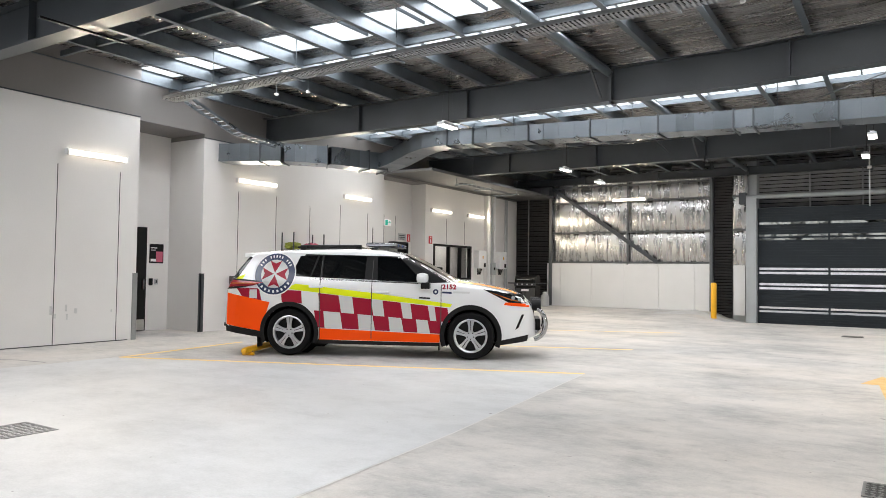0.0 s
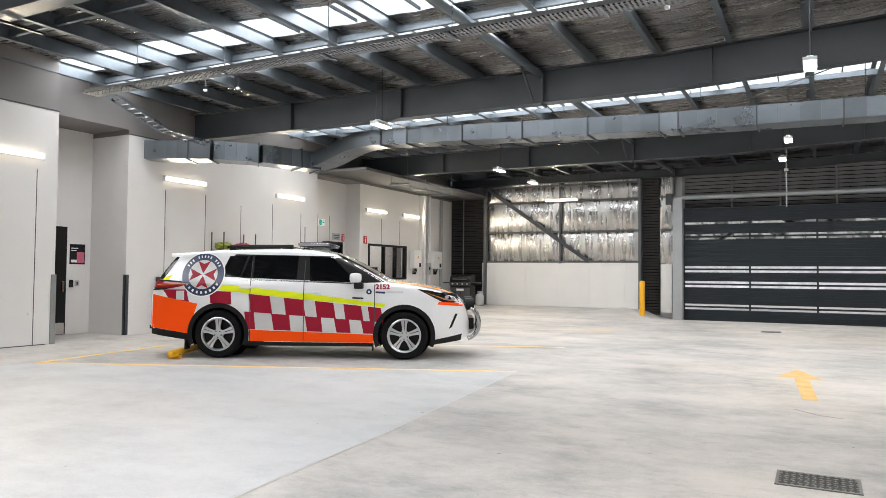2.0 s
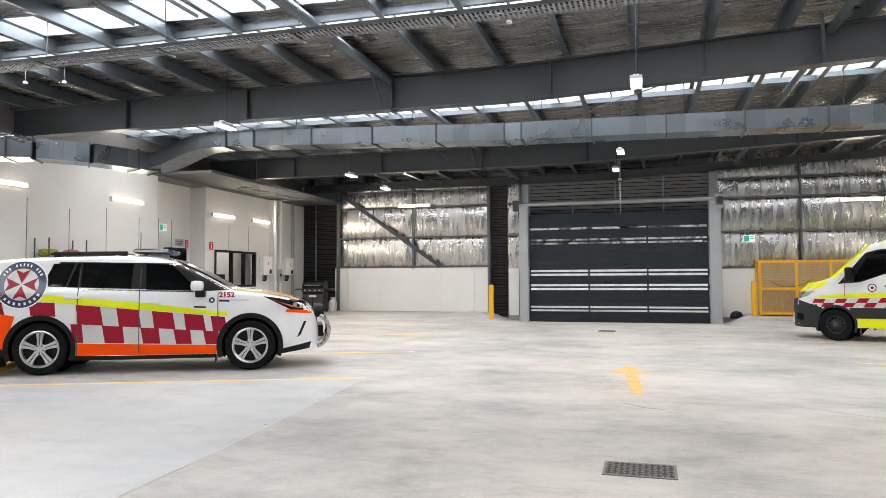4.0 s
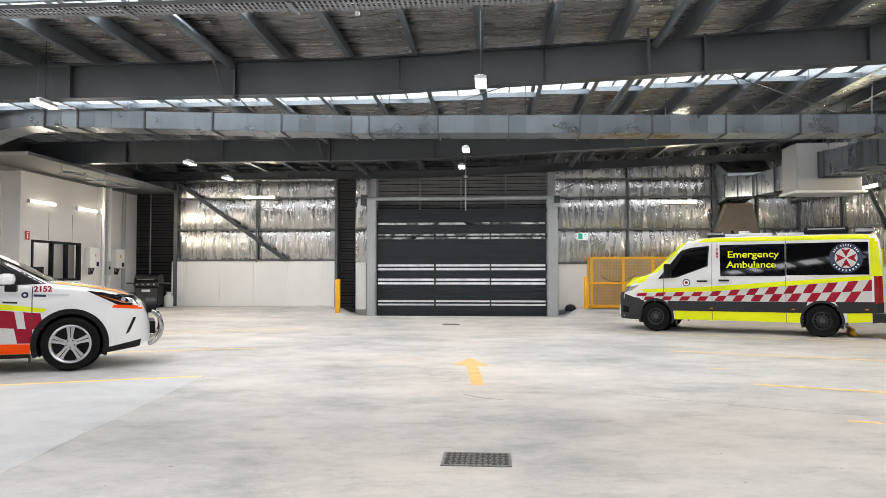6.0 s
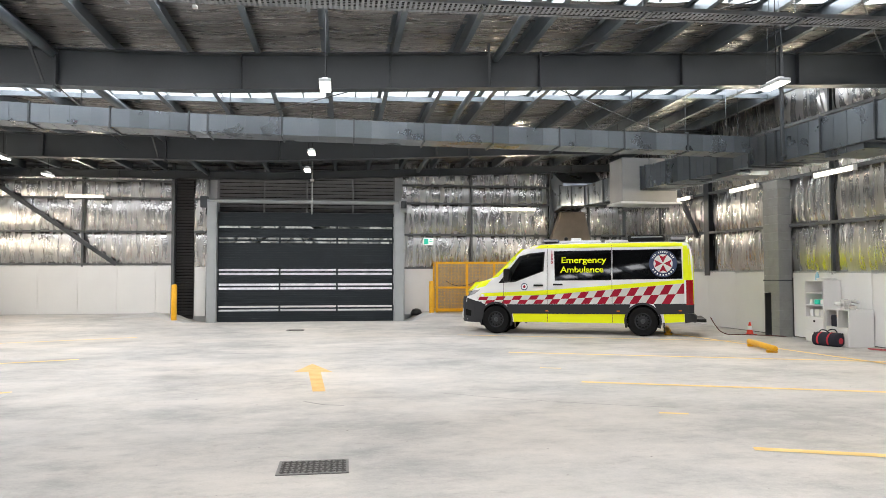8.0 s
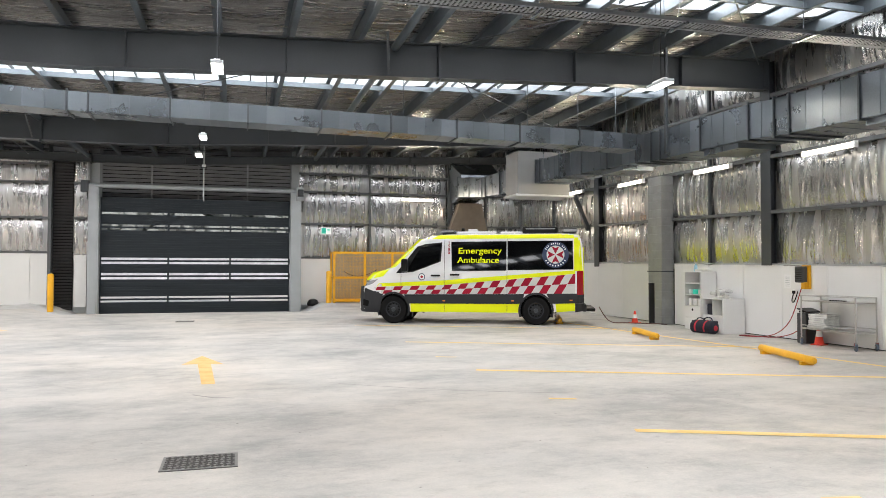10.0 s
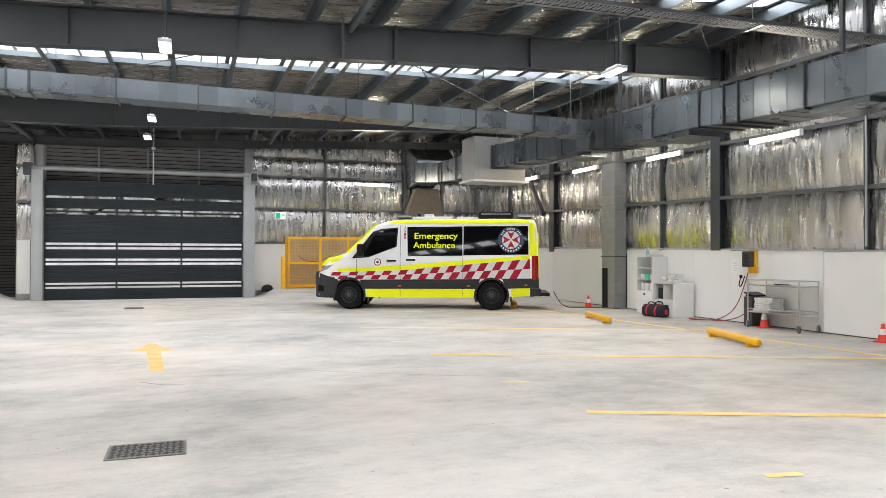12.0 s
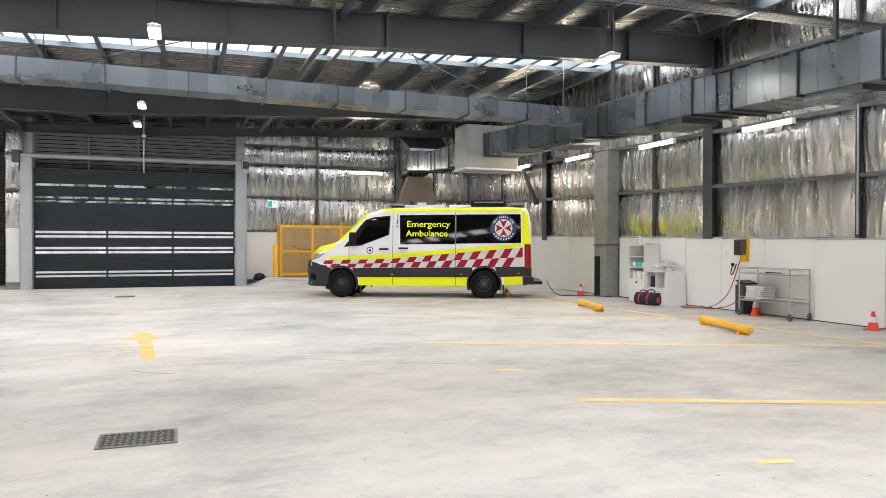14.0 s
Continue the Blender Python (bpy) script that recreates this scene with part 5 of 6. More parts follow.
    for y in (-0.52, 0.52):
        for dy in (-0.05, 0.05):
            cable([(2.40, y + dy, 0.30), (2.50, y + dy, 0.33), (2.585, y + dy, 0.48), (2.575, y + dy, 0.62), (2.52, y + dy, 0.74), (2.44, y + dy, 0.78)], 0.032, "nudge_hoop", CHROME, ob)
    for z, x in ((0.42, 2.555), (0.66, 2.555)):
        part("nudge_tube", tube((x, -0.6, z), (x, 0.6, z), 0.03), CHROME, ob)
    part("nudge_mount", box(2.36, 2.50, -0.45, 0.45, 0.44, 0.62, 0.02), BLACK, ob)
    part("spot_lamp", tube((2.36, -0.48, 0.84), (2.50, -0.48, 0.84), 0.095, 20), BLACK, ob)
    part("spot_lamp", tube((2.36, 0.48, 0.84), (2.50, 0.48, 0.84), 0.095, 20), BLACK, ob)
    part("plate", box(2.47, 2.48, -0.18, 0.18, 0.46, 0.56), SIGN_WHITE, ob)
    return ob


def build_van():
    VF = lambda u, v: ((577.5 - u) / 189.6, (508 - v) / 189.6)
    sh = Shell([(-2.98, 1.9), (-2.93, 2.15), (-2.85, 2.22), (-2.5, 2.245), (0.4, 2.235), (0.8, 2.20), (1.12, 2.10), (1.45, 1.80), (1.83, 1.43), (2.04, 1.36), (2.35, 1.22), (2.58, 1.02), (2.74, 0.85), (2.84, 0.60)],
               [(-2.98, 0.36), (-2.0, 0.32), (1.6, 0.30), (2.4, 0.30), (2.84, 0.36)],
               [(-2.98, 0.93), (-2.9, 0.975), (1.5, 0.98), (1.9, 0.955), (2.2, 0.90), (2.45, 0.80), (2.66, 0.66), (2.84, 0.42)],
               1.28, 0.11, 0.12, 0.03)
    ob = thing("ambulance_van", "parked white and fluorescent yellow ambulance van with maroon checks", "van", pose(7.19, 17.90, 0, 0, 0, 156) @ Matrix.Diagonal((0.975, 0.985, 1.0, 1)))
    AX = ((1.815, 0.355), (-1.815, 0.355))
    part("body", sh.body(-2.98, 2.84, AX, 0.415), CAR_WHITE, ob, smooth=True)
    part("windscreen", sh.over(1.16, 1.80, 0.76, 0.84), TINT, ob)
    part("bonnet_panel", sh.over(1.9, 2.62, 0.78, 0.58, 0.005), HI_YELLOW, ob)
    part("roof_edge", sh.over(-2.9, 1.1, 0.70, 0.70, 0.004, 20), CAR_WHITE, ob)
    part("rear_panel", box(-3.0, -2.985, -0.86, 0.86, 0.5, 1.9, 0.005), HI_YELLOW, ob)
    for s in (1, -1):
        for ax, az in AX:
            arch(sh, ob, ax, az, 0.39, 0.44, s, GREY_CLAD, 0.012)
        part("roof_stripe", sh.quad([(0.963, 2.115), (-2.756, 2.120), (-2.756, 2.226), (0.831, 2.205)], s, 0.004, (20, 5)), HI_YELLOW, ob)
        part("pillar_stripe", sh.quad([(1.928, 1.382), (1.759, 1.414), (1.042, 2.110), (1.189, 2.110)], s, 0.004, (8, 3)), HI_YELLOW, ob)
        part("rear_stripe", sh.quad([(-2.756, 1.329), (-2.967, 1.329), (-2.893, 2.205), (-2.756, 2.205)], s, 0.004, (3, 12)), HI_YELLOW, ob)
        part("nose_panel", sh.quad([(2.645, 1.065), (2.097, 1.181), (1.917, 1.361), (2.413, 1.276)], s, 0.005, (6, 4)), HI_YELLOW, ob)
        part("yellow_stripe", sh.quad([(2.281, 0.923), (0.514, 0.970), (0.514, 1.086), (2.202, 1.002)], s, 0.004, (10, 3)), HI_YELLOW, ob)
        part("yellow_stripe", sh.quad([(0.514, 0.970), (-2.777, 1.255), (-2.777, 1.340), (0.514, 1.086)], s, 0.004, (16, 3)), HI_YELLOW, ob)
        part("silver_band", sh.quad([(2.255, 0.738), (0.514, 0.749), (0.514, 0.965), (2.350, 0.907)], s, 0.004, (10, 4)), SILVER_VINYL, ob)
        part("silver_band", sh.quad([(0.514, 0.749), (-2.777, 0.775), (-2.777, 1.250), (0.514, 0.965)], s, 0.004, (16, 5)), SILVER_VINYL, ob)
        up = lambda x: float(np.interp(x, (132, 480, 1104), (335, 325, 271)))
        dn = lambda x: float(np.interp(x, (132, 480, 1104), (368, 366, 361)))
        mid = lambda x: (up(x) + dn(x)) / 2
        edge = [140 + 964 * (i / 25) ** 0.94 for i in range(26)]
        for i in range(25):
            a, b = edge[i], edge[i + 1]
            k = 10 + 18 * i / 25
            if i % 2 == 0:
                g = min(b + k, 1104)
                part("check_piece", sh.quad([VF(a,mid(a)), VF(b,mid(b)), VF(g,up(g)), VF(min(a+k,1104),up(min(a+k,1104)))], s, 0.006, (3, 3)), MAROON, ob)
            if i % 2 == 1:
                part("check_piece", sh.quad([VF(a-k,dn(a-k)), VF(b-k,dn(b-k)), VF(b,mid(b)), VF(a,mid(a))], s, 0.006, (3, 3)), MAROON, ob)
        part("side_cladding", sh.quad([(1.46, 0.506), (-1.46, 0.517), (-1.53, 0.759), (1.53, 0.733)], s, 0.014, (12, 4)), GREY_CLAD, ob)
        part("side_cladding", sh.quad([(-2.20, 0.527), (-2.998, 0.549), (-2.998, 0.781), (-2.07, 0.770)], s, 0.014, (6, 4)), GREY_CLAD, ob)
        part("front_bumper", sh.quad([(2.729, 0.369), (2.20, 0.274), (2.09, 0.727), (2.698, 0.907)], s, 0.012, (8, 6)), GREY_CLAD, ob)
        part("rear_corner", sh.quad([(-2.777, 0.327), (-2.998, 0.359), (-2.998, 0.543), (-2.777, 0.543)], s, 0.014, (3, 3)), GREY_CLAD, ob)
        part("sill_panel", sh.quad([(1.348, 0.301), (0.599, 0.306), (0.599, 0.512), (1.369, 0.506)], s, 0.006, (5, 3)), HI_YELLOW, ob)
        part("sill_panel", sh.quad([(0.425, 0.306), (-1.374, 0.301), (-1.427, 0.522), (0.425, 0.512)], s, 0.006, (8, 3)), HI_YELLOW, ob)
        part("sill_panel", sh.quad([(-2.323, 0.322), (-2.772, 0.359), (-2.772, 0.543), (-2.292, 0.527)], s, 0.006, (4, 3)), HI_YELLOW, ob)
        part("sill_step", sh.quad([(0.599, 0.295), (0.425, 0.295), (0.425, 0.512), (0.599, 0.512)], s, 0.004, (2, 3)), HI_YELLOW, ob)
        part("window_surround", sh.quad([(1.748, 1.255), (1.305, 1.287), (0.978, 1.985), (1.200, 1.925)], s, 0.003, (5, 8)), BLACK, ob)
        part("window_surround", sh.quad([(1.305, 1.287), (0.588, 1.551), (0.556, 2.030), (1.021, 1.985)], s, 0.003, (5, 8)), BLACK, ob)
        part("cab_window", sh.quad([(1.464, 1.297), (1.274, 1.319), (0.978, 1.945), (1.137, 1.895)], s, 0.007, (5, 8)), TINT, ob)
        part("cab_window", sh.quad([(1.274, 1.319), (0.630, 1.561), (0.588, 2.000), (0.989, 1.945)], s, 0.007, (5, 8)), TINT, ob)
        part("side_window", sh.quad([(0.303, 1.319), (-1.079, 1.329), (-1.079, 2.052), (0.324, 2.042)], s, 0.006, (8, 8)), TINT, ob)
        part("side_window", sh.quad([(-1.110, 1.340), (-2.735, 1.361), (-2.724, 2.062), (-1.110, 2.055)], s, 0.006, (8, 8)), TINT, ob)
        part("tail_light", sh.quad([(-2.819, 0.749), (-2.988, 0.749), (-2.977, 1.329), (-2.819, 1.329)], s, 0.016, (2, 5)), RED_LENS, ob)
        part("headlight", sh.quad([(2.634, 0.918), (2.413, 0.981), (2.223, 1.108), (2.592, 1.044)], s, 0.012, (5, 3)), CLEAR_LENS, ob)
        for px0, t0, b0 in ((484, 96, 448), (272, 270, 368), (785, 96, 448)):
            part("door_gap", sh.quad([VF(px0-1,b0), VF(px0+1,b0), VF(px0+1,t0), VF(px0-1,t0)], s, 0.010, (1, 12)), JOINT, ob)
        for px0, py0 in ((442, 280), (535, 276)):
            c = sh.pt(*VF(px0,py0), s, 0.022)
            part("door_handle", box(c.x - 0.12, c.x + 0.12, c.y - 0.015, c.y + 0.015, c.z - 0.022, c.z + 0.022, 0.008), BLACK, ob)
        for px0, py0 in ((482, 398), (812, 396), (1085, 391)):
            c = sh.pt(*VF(px0,py0), s, 0.016)
            part("marker_lamp", box(c.x - 0.035, c.x + 0.035, c.y - 0.01, c.y + 0.01, c.z - 0.014, c.z + 0.014, 0.005), AMBER_LENS, ob)
        c = sh.pt(*(1.485, 1.456), s, 0.14)
        part("mirror", box(c.x - 0.07, c.x + 0.09, c.y - 0.12, c.y + 0.10, c.z - 0.16, c.z + 0.16, 0.04), BLACK, ob)
        roundel(sh, ob, *(-2.30, 1.72), 0.325, s)
        part("small_badge", sh.polar(*(1.073, 1.171), 0.068, 0.088, 0, 2 * math.pi, s, 0.007, 28), NAVY, ob)
        part("small_badge", sh.polar(*(1.073, 1.171), 0.0, 0.07, 0, 2 * math.pi, s, 0.006, 28), SIGN_WHITE, ob)
        part("small_badge", sh.polar(*(1.073, 1.171), 0.0, 0.034, 0, 2 * math.pi, s, 0.009, 20), MAROON, ob)
        part("rear_mark", sh.quad([(-2.671, 0.791), (-2.756, 0.791), (-2.756, 0.897), (-2.671, 0.897)], s, 0.009, (2, 2)), SILVER_VINYL, ob)
        for ax, az in AX:
            wheel(ob, ax, s * (sh.side(ax, 0.5) - 0.13), s, 0.355, 0.20, 0.24, False)
        part("mud_flap", box(-2.32, -2.30, s * 0.84 - 0.11, s * 0.84 + 0.11, 0.10, 0.5), BLACK, ob)
        part("mud_flap", box(1.33, 1.345, s * 0.86 - 0.1, s * 0.86 + 0.1, 0.16, 0.45), BLACK, ob)
    s = 1
    lean = math.degrees(math.atan(0.11))
    face = Matrix(((-1, 0, 0, 0), (0, 0, 1, 0), (0, 1, 0, 0), (0, 0, 0, 1)))
    for txt, (x, z), w in (("Emergency", (0.150, 1.751), 1.10), ("Ambulance", (0.161, 1.519), 1.06)):
        lettering(txt, 0.205, HI_YELLOW, Matrix.Translation((x, sh.side(x - 0.5, z) + 0.011, z)) @ pose(0, 0, 0, lean, 0, 0) @ face, ob, bold=0.003, fit_width=w)
    for i, d in enumerate("1580"):
        x, z = VF(501, 131 + 16 * i)
        lettering(d, 0.10, MAROON, Matrix.Translation((x, sh.side(x, z) + 0.016, z)) @ pose(0, 0, 0, lean, 0, 0) @ face, ob, bold=0.003)
    nose = bmesh.new()
    xs_ = [2.2, 2.35, 2.48, 2.6, 2.7, 2.78, 2.83]
    plan = [(x, sh.side(x, 0.6) + 0.012) for x in xs_]
    plan = plan + [(2.855, 0.25), (2.855, -0.25)] + [(x, -y) for x, y in reversed(plan)]
    last = None
    for z, k in ((0.27, 0.95), (0.31, 0.985), (0.42, 1.0), (0.62, 1.0), (0.74, 0.99), (0.82, 0.965)):
        ring = [nose.verts.new((2.2 + (x - 2.2) * k, y * (0.5 + 0.5 * k), z + (0.10 * (x - 2.2) / 0.65 if z > 0.6 else 0))) for x, y in plan]
        if last:
            for i in range(len(ring) - 1):
                nose.faces.new((last[i], last[i + 1], ring[i + 1], ring[i]))
        last = ring
    nose.faces.new(last)
    bmesh.ops.recalc_face_normals(nose, faces=nose.faces)
    bn_ = part("bumper_nose", nose, GREY_CLAD, ob, "dark grey plastic front bumper", smooth=True)
    for s in (1, -1):
        part("fog_recess", sh.quad([(2.70, 0.44), (2.52, 0.42), (2.50, 0.56), (2.69, 0.60)], s, 0.018, (4, 3)), SHADE_BLACK, bn_)
    # roof gear
    bar = part("light_bar", box(0.28, 0.62, -0.70, 0.70, 2.27, 2.36, 0.03), BLACK, ob, "black roof light bar")
    for y in (-0.6, -0.25, 0.25, 0.6):
        part("light_lens", box(0.27, 0.63, y - 0.12, y + 0.12, 2.285, 2.34, 0.015), CLEAR_LENS if abs(y) > 0.4 else BLUE_LENS, bar)
    part("roof_dome", lathe([(0.05, 2.25), (0.05, 2.34), (0.045, 2.40), (0.001, 2.42)], 18), BLACK, ob, smooth=True).location = (0.08, 0.35, 0)
    part("roof_pod", box(-0.8, 0.25, -0.4, 0.5, 2.25, 2.32, 0.03), CAR_WHITE, ob)
    part("roof_pod", box(-0.3, -0.06, 0.1, 0.45, 2.30, 2.38, 0.02), CAR_WHITE, ob)
    part("roof_pod", box(-1.5, -0.9, -0.45, 0.45, 2.25, 2.315, 0.02), CAR_WHITE, ob)
    ac = part("cooling_unit", box(-2.38, -1.46, -0.55, 0.55, 2.26, 2.43, 0.06), BLACK, ob, "black roof cooling unit")
    part("unit_band", box(-2.30, -1.55, 0.545, 0.556, 2.36, 2.39), ALLOY, ac)
    part("rear_light_bar", box(-2.84, -2.50, -0.72, 0.72, 2.27, 2.38, 0.03), BLACK, ob)
    for y in (-0.6, 0.6):
        part("rear_lens", box(-2.85, -2.49, y - 0.13, y + 0.13, 2.285, 2.36, 0.015), CLEAR_LENS, ob)
    part("tow_step", box(-3.28, -2.98, -0.8, 0.8, 0.34, 0.42, 0.02), BLACK, ob)
    part("rear_bumper", box(-3.06, -2.96, -0.92, 0.92, 0.34, 0.52, 0.03), GREY_CLAD, ob)
    part("grille", box(2.70, 2.755, -0.45, 0.45, 0.5, 0.92, 0.02), BLACK, ob)
    return ob


build_suv()
build_van()


# ---- loose things: floor ----
GRATE_PIT = material("dark_grate_bed", (0.045, 0.044, 0.042), 0.7)


def drain_grate(x, y, w, d, turn=0):
    ob = thing("drain_grate", "dark cast-iron drain grate set in the concrete floor", "drain grate", pose(x, y, ground_z(x, y), 0, 0, turn), "drain grates")
    part("grate_base", box(-w / 2, w / 2, -d / 2, d / 2, -0.03, 0.003), GRATE_PIT, ob)
    for a, b, c, e in ((-w / 2, w / 2, -d / 2, -d / 2 + 0.02), (-w / 2, w / 2, d / 2 - 0.02, d / 2), (-w / 2, -w / 2 + 0.02, -d / 2 + 0.02, d / 2 - 0.02), (w / 2 - 0.02, w / 2, -d / 2 + 0.02, d / 2 - 0.02)):
        part("grate_frame", box(a, b, c, e, -0.02, 0.008), GRATE, ob)
    n, k = max(4, int(w / 0.042)), max(3, int(d / 0.05))
    me = mesh_of("grate_bar", box(-0.017, 0.017, -0.008, 0.008, 0.002, 0.008), GRATE)
    for i in range(n):
        for j in range(k):
            p = new("grate_bar", me)
            p.parent = ob
            p.matrix_local = pose(-w / 2 + (i + 0.5) * w / n, -d / 2 + (j + 0.5) * d / k, 0, 0, 0, 45 if (i + j) % 2 else -45)
    return ob


GRATE = material("cast_iron", (0.24, 0.235, 0.23), 0.5, 0.4, vary=0.3, scale=8, fine=40)
drain_grate(1.20, 5.505, 0.51, 0.38, 0)
drain_grate(-5.11, 3.2, 0.52, 0.44, 0)
drain_grate(0.17, 19.4, 0.45, 0.40, 0)


def wheel_stop(x, y, length, turn):
    ob = thing("wheel_stop", "yellow round steel wheel stop bolted to the floor", "wheel stop", pose(x, y, ground_z(x, y), 0, 0, turn), "wheel stops")
    h = length / 2
    part("stop_tube", lathe([(0.001, -h - 0.01), (0.042, -h), (0.056, -h + 0.03), (0.056, h - 0.03), (0.042, h), (0.001, h + 0.01)], 20, "Y"), YELLOW, ob, smooth=True).location = (0, 0, 0.085)
    for y_ in (-h * 0.75, h * 0.75):
        part("stop_foot", box(-0.09, 0.09, y_ - 0.04, y_ + 0.04, 0, 0.05, 0.006), YELLOW, ob)
        part("foot_bolt", tube((0.07, y_, 0.058), (0.07, y_, 0.072), 0.012, 6), STEEL, ob)
    return ob


wheel_stop(9.40, 13.05, 1.6, -15)
wheel_stop(9.47, 9.25, 1.75, -17)
wheel_stop(9.45, 17.2, 1.7, -24)
wheel_stop(-8.1, 8.75, 1.7, 27)


def bollard(x, y, h):
    ob = thing("bollard", "yellow painted steel bollard with a domed cap", "bollard", pose(x, y, ground_z(x, y)), "bollards")
    part("bollard_tube", lathe([(0.085, 0), (0.085, h - 0.03), (0.07, h), (0.001, h + 0.012)], 24), YELLOW, ob, smooth=True)
    part("bollard_plate", lathe([(0.11, 0.0), (0.11, 0.012), (0.085, 0.012)], 24), YELLOW, ob)


bollard(-3.85, 23.6, 1.17)
bollard(4.42, 24.7, 1.10)


def cone(x, y, h=0.46):
    ob = thing("traffic_cone", "red-orange traffic cone with a white reflective band", "traffic cone", pose(x, y, ground_z(x, y), 0, 0, 20), "traffic cones")
    r = lambda t: 0.085 - 0.066 * t
    part("cone_base", box(-0.11, 0.11, -0.11, 0.11, 0, 0.022, 0.008), CONE_RED, ob)
    part("cone_body", lathe([(r(0), 0.022), (r(0.4), h * 0.4), (r(0.4), h * 0.4), (r(1), h), (0.001, h)], 24), CONE_RED, ob, smooth=True)
    part("cone_band", lathe([(r(0.42) + 0.003, h * 0.42), (r(0.72) + 0.003, h * 0.72)], 24), SIGN_WHITE, ob, smooth=True)


cone(11.15, 16.35, 0.31)
cone(11.60, 10.82, 0.36)
cone(11.64, 8.42, 0.29)

# ---- yellow mesh cage by the far wall ----
cage = thing("storage_cage", "yellow steel mesh storage cage against the white panels", "cage", pose(0, 0, 0.0))
CX0, CX1, CY0, CY1 = 4.62, 7.75, 25.05, 25.85
for x in (4.65, 5.72, 6.70, 7.72):
    for y in (CY0, CY1):
        part("cage_post", box(x - 0.04, x + 0.04, y - 0.03, y + 0.03, 0.12, 1.97, 0.006), YELLOW, cage)
for z in (0.27, 1.06, 1.93):
    part("cage_rail", box(CX0, CX1, CY0 - 0.028, CY0 + 0.028, z - 0.035, z + 0.035, 0.005), YELLOW, cage)
    part("cage_rail", box(CX0, CX1, CY1 - 0.028, CY1 + 0.028, z - 0.035, z + 0.035, 0.005), YELLOW, cage)
    for x in (CX0 + 0.03, CX1 - 0.03):
        part("cage_rail", box(x - 0.028, x + 0.028, CY0, CY1, z - 0.035, z + 0.035, 0.005), YELLOW, cage)
bm = bmesh.new()
for i in range(62):
    x = CX0 + 0.05 + i * 0.05
    add_box(bm, x - 0.002, x + 0.002, CY0 - 0.002, CY0 + 0.002, 0.3, 1.9)
for j in range(32):
    z = 0.3 + j * 0.05
    add_box(bm, CX0, CX1, CY0 - 0.002, CY0 + 0.002, z - 0.002, z + 0.002)
tagged(part("cage_mesh", bm, YELLOW, cage), kind="stuff")
part("cage_back", box(CX0 + 0.05, CX1 - 0.05, CY1 - 0.04, CY1 - 0.03, 0.3, 1.9), TAN, cage, "tan board behind the mesh")
part("cage_floor", box(CX0, CX1, CY0, CY1, 0.22, 0.25), YELLOW, cage)
cable([(5.0, CY0 + 0.2, 1.3), (5.5, CY0 + 0.15, 0.9), (6.2, CY0 + 0.2, 1.35)], 0.012, "cage_chain", STEEL, cage)
hump = thing("hose_reel", "small black coiled hose on the floor by the far wall", "hose")
part("hose_coil", lathe([(0.02, 0), (0.19, 0), (0.21, 0.08), (0.15, 0.2), (0.05, 0.24), (0.001, 0.24)], 20), BLACK, hump, smooth=True)
hump.location = (3.98, 25.55, ground_z(3.98, 25.55))

# ---- barbecue in the far corner ----
bbq = thing("barbecue", "black gas barbecue on a trolley with a closed hood", "barbecue", pose(-10.95, 24.9, 0.17, 0, 0, 4))
part("cabinet", box(-0.42, 0.42, -0.25, 0.25, 0.12, 0.78, 0.012), BLACK, bbq)
for x in (-0.21, 0.21):
    part("cabinet_door", box(x - 0.195, x + 0.195, -0.268, -0.252, 0.16, 0.70, 0.008), BIN_GREY, bbq)
part("control_panel", box(-0.44, 0.44, -0.29, -0.24, 0.78, 0.90, 0.01), BIN_GREY, bbq)
for i in range(4):
    part("knob", tube((-0.3 + 0.2 * i, -0.29, 0.84), (-0.3 + 0.2 * i, -0.325, 0.84), 0.028, 14), ALLOY, bbq)
hd = bmesh.new()
prof = [(-0.27, 0.90), (-0.27, 1.02), (-0.22, 1.13), (-0.08, 1.20), (0.10, 1.20), (0.24, 1.10), (0.26, 0.90)]
a = [hd.verts.new((-0.42, y, z)) for y, z in prof]
b = [hd.verts.new((0.42, y, z)) for y, z in prof]
for i in range(len(prof)):
    j = (i + 1) % len(prof)
    hd.faces.new((a[i], a[j], b[j], b[i]))
hd.faces.new(a)
hd.faces.new(b)
bmesh.ops.recalc_face_normals(hd, faces=hd.faces)
hood_ = part("hood", hd, BLACK, bbq)
part("hood_handle", tube((-0.3, -0.31, 1.02), (0.3, -0.31, 1.02), 0.014), CHROME, hood_)
part("badge_plate", box(-0.15, 0.15, -0.278, -0.268, 0.58, 0.66), SIGN_WHITE, bbq, "small pale maker's plate")
for s in (-1, 1):
    part("side_shelf", box(s * 0.44, s * 0.72, -0.24, 0.24, 0.86, 0.90, 0.01), BIN_GREY, bbq)
for x in (-0.38, 0.38):
    for y in (-0.2, 0.2):
        part("castor", tube((x - 0.02, y, 0.055), (x + 0.02, y, 0.055), 0.055, 14), RUBBER, bbq)
        part("castor_stem", box(x - 0.015, x + 0.015, y - 0.015, y + 0.015, 0.06, 0.13), STEEL, bbq)
gas = thing("gas_bottle", "pale grey gas bottle beside the barbecue", "gas bottle", pose(-10.25, 24.95, 0.18))
part("bottle", lathe([(0.10, 0), (0.15, 0.03), (0.16, 0.1), (0.16, 0.36), (0.12, 0.45), (0.03, 0.48), (0.001, 0.48)], 24), GALV_DULL, gas, smooth=True)
part("collar", lathe([(0.08, 0.44), (0.09, 0.56), (0.085, 0.56), (0.075, 0.44)], 18), GALV_DULL, gas)
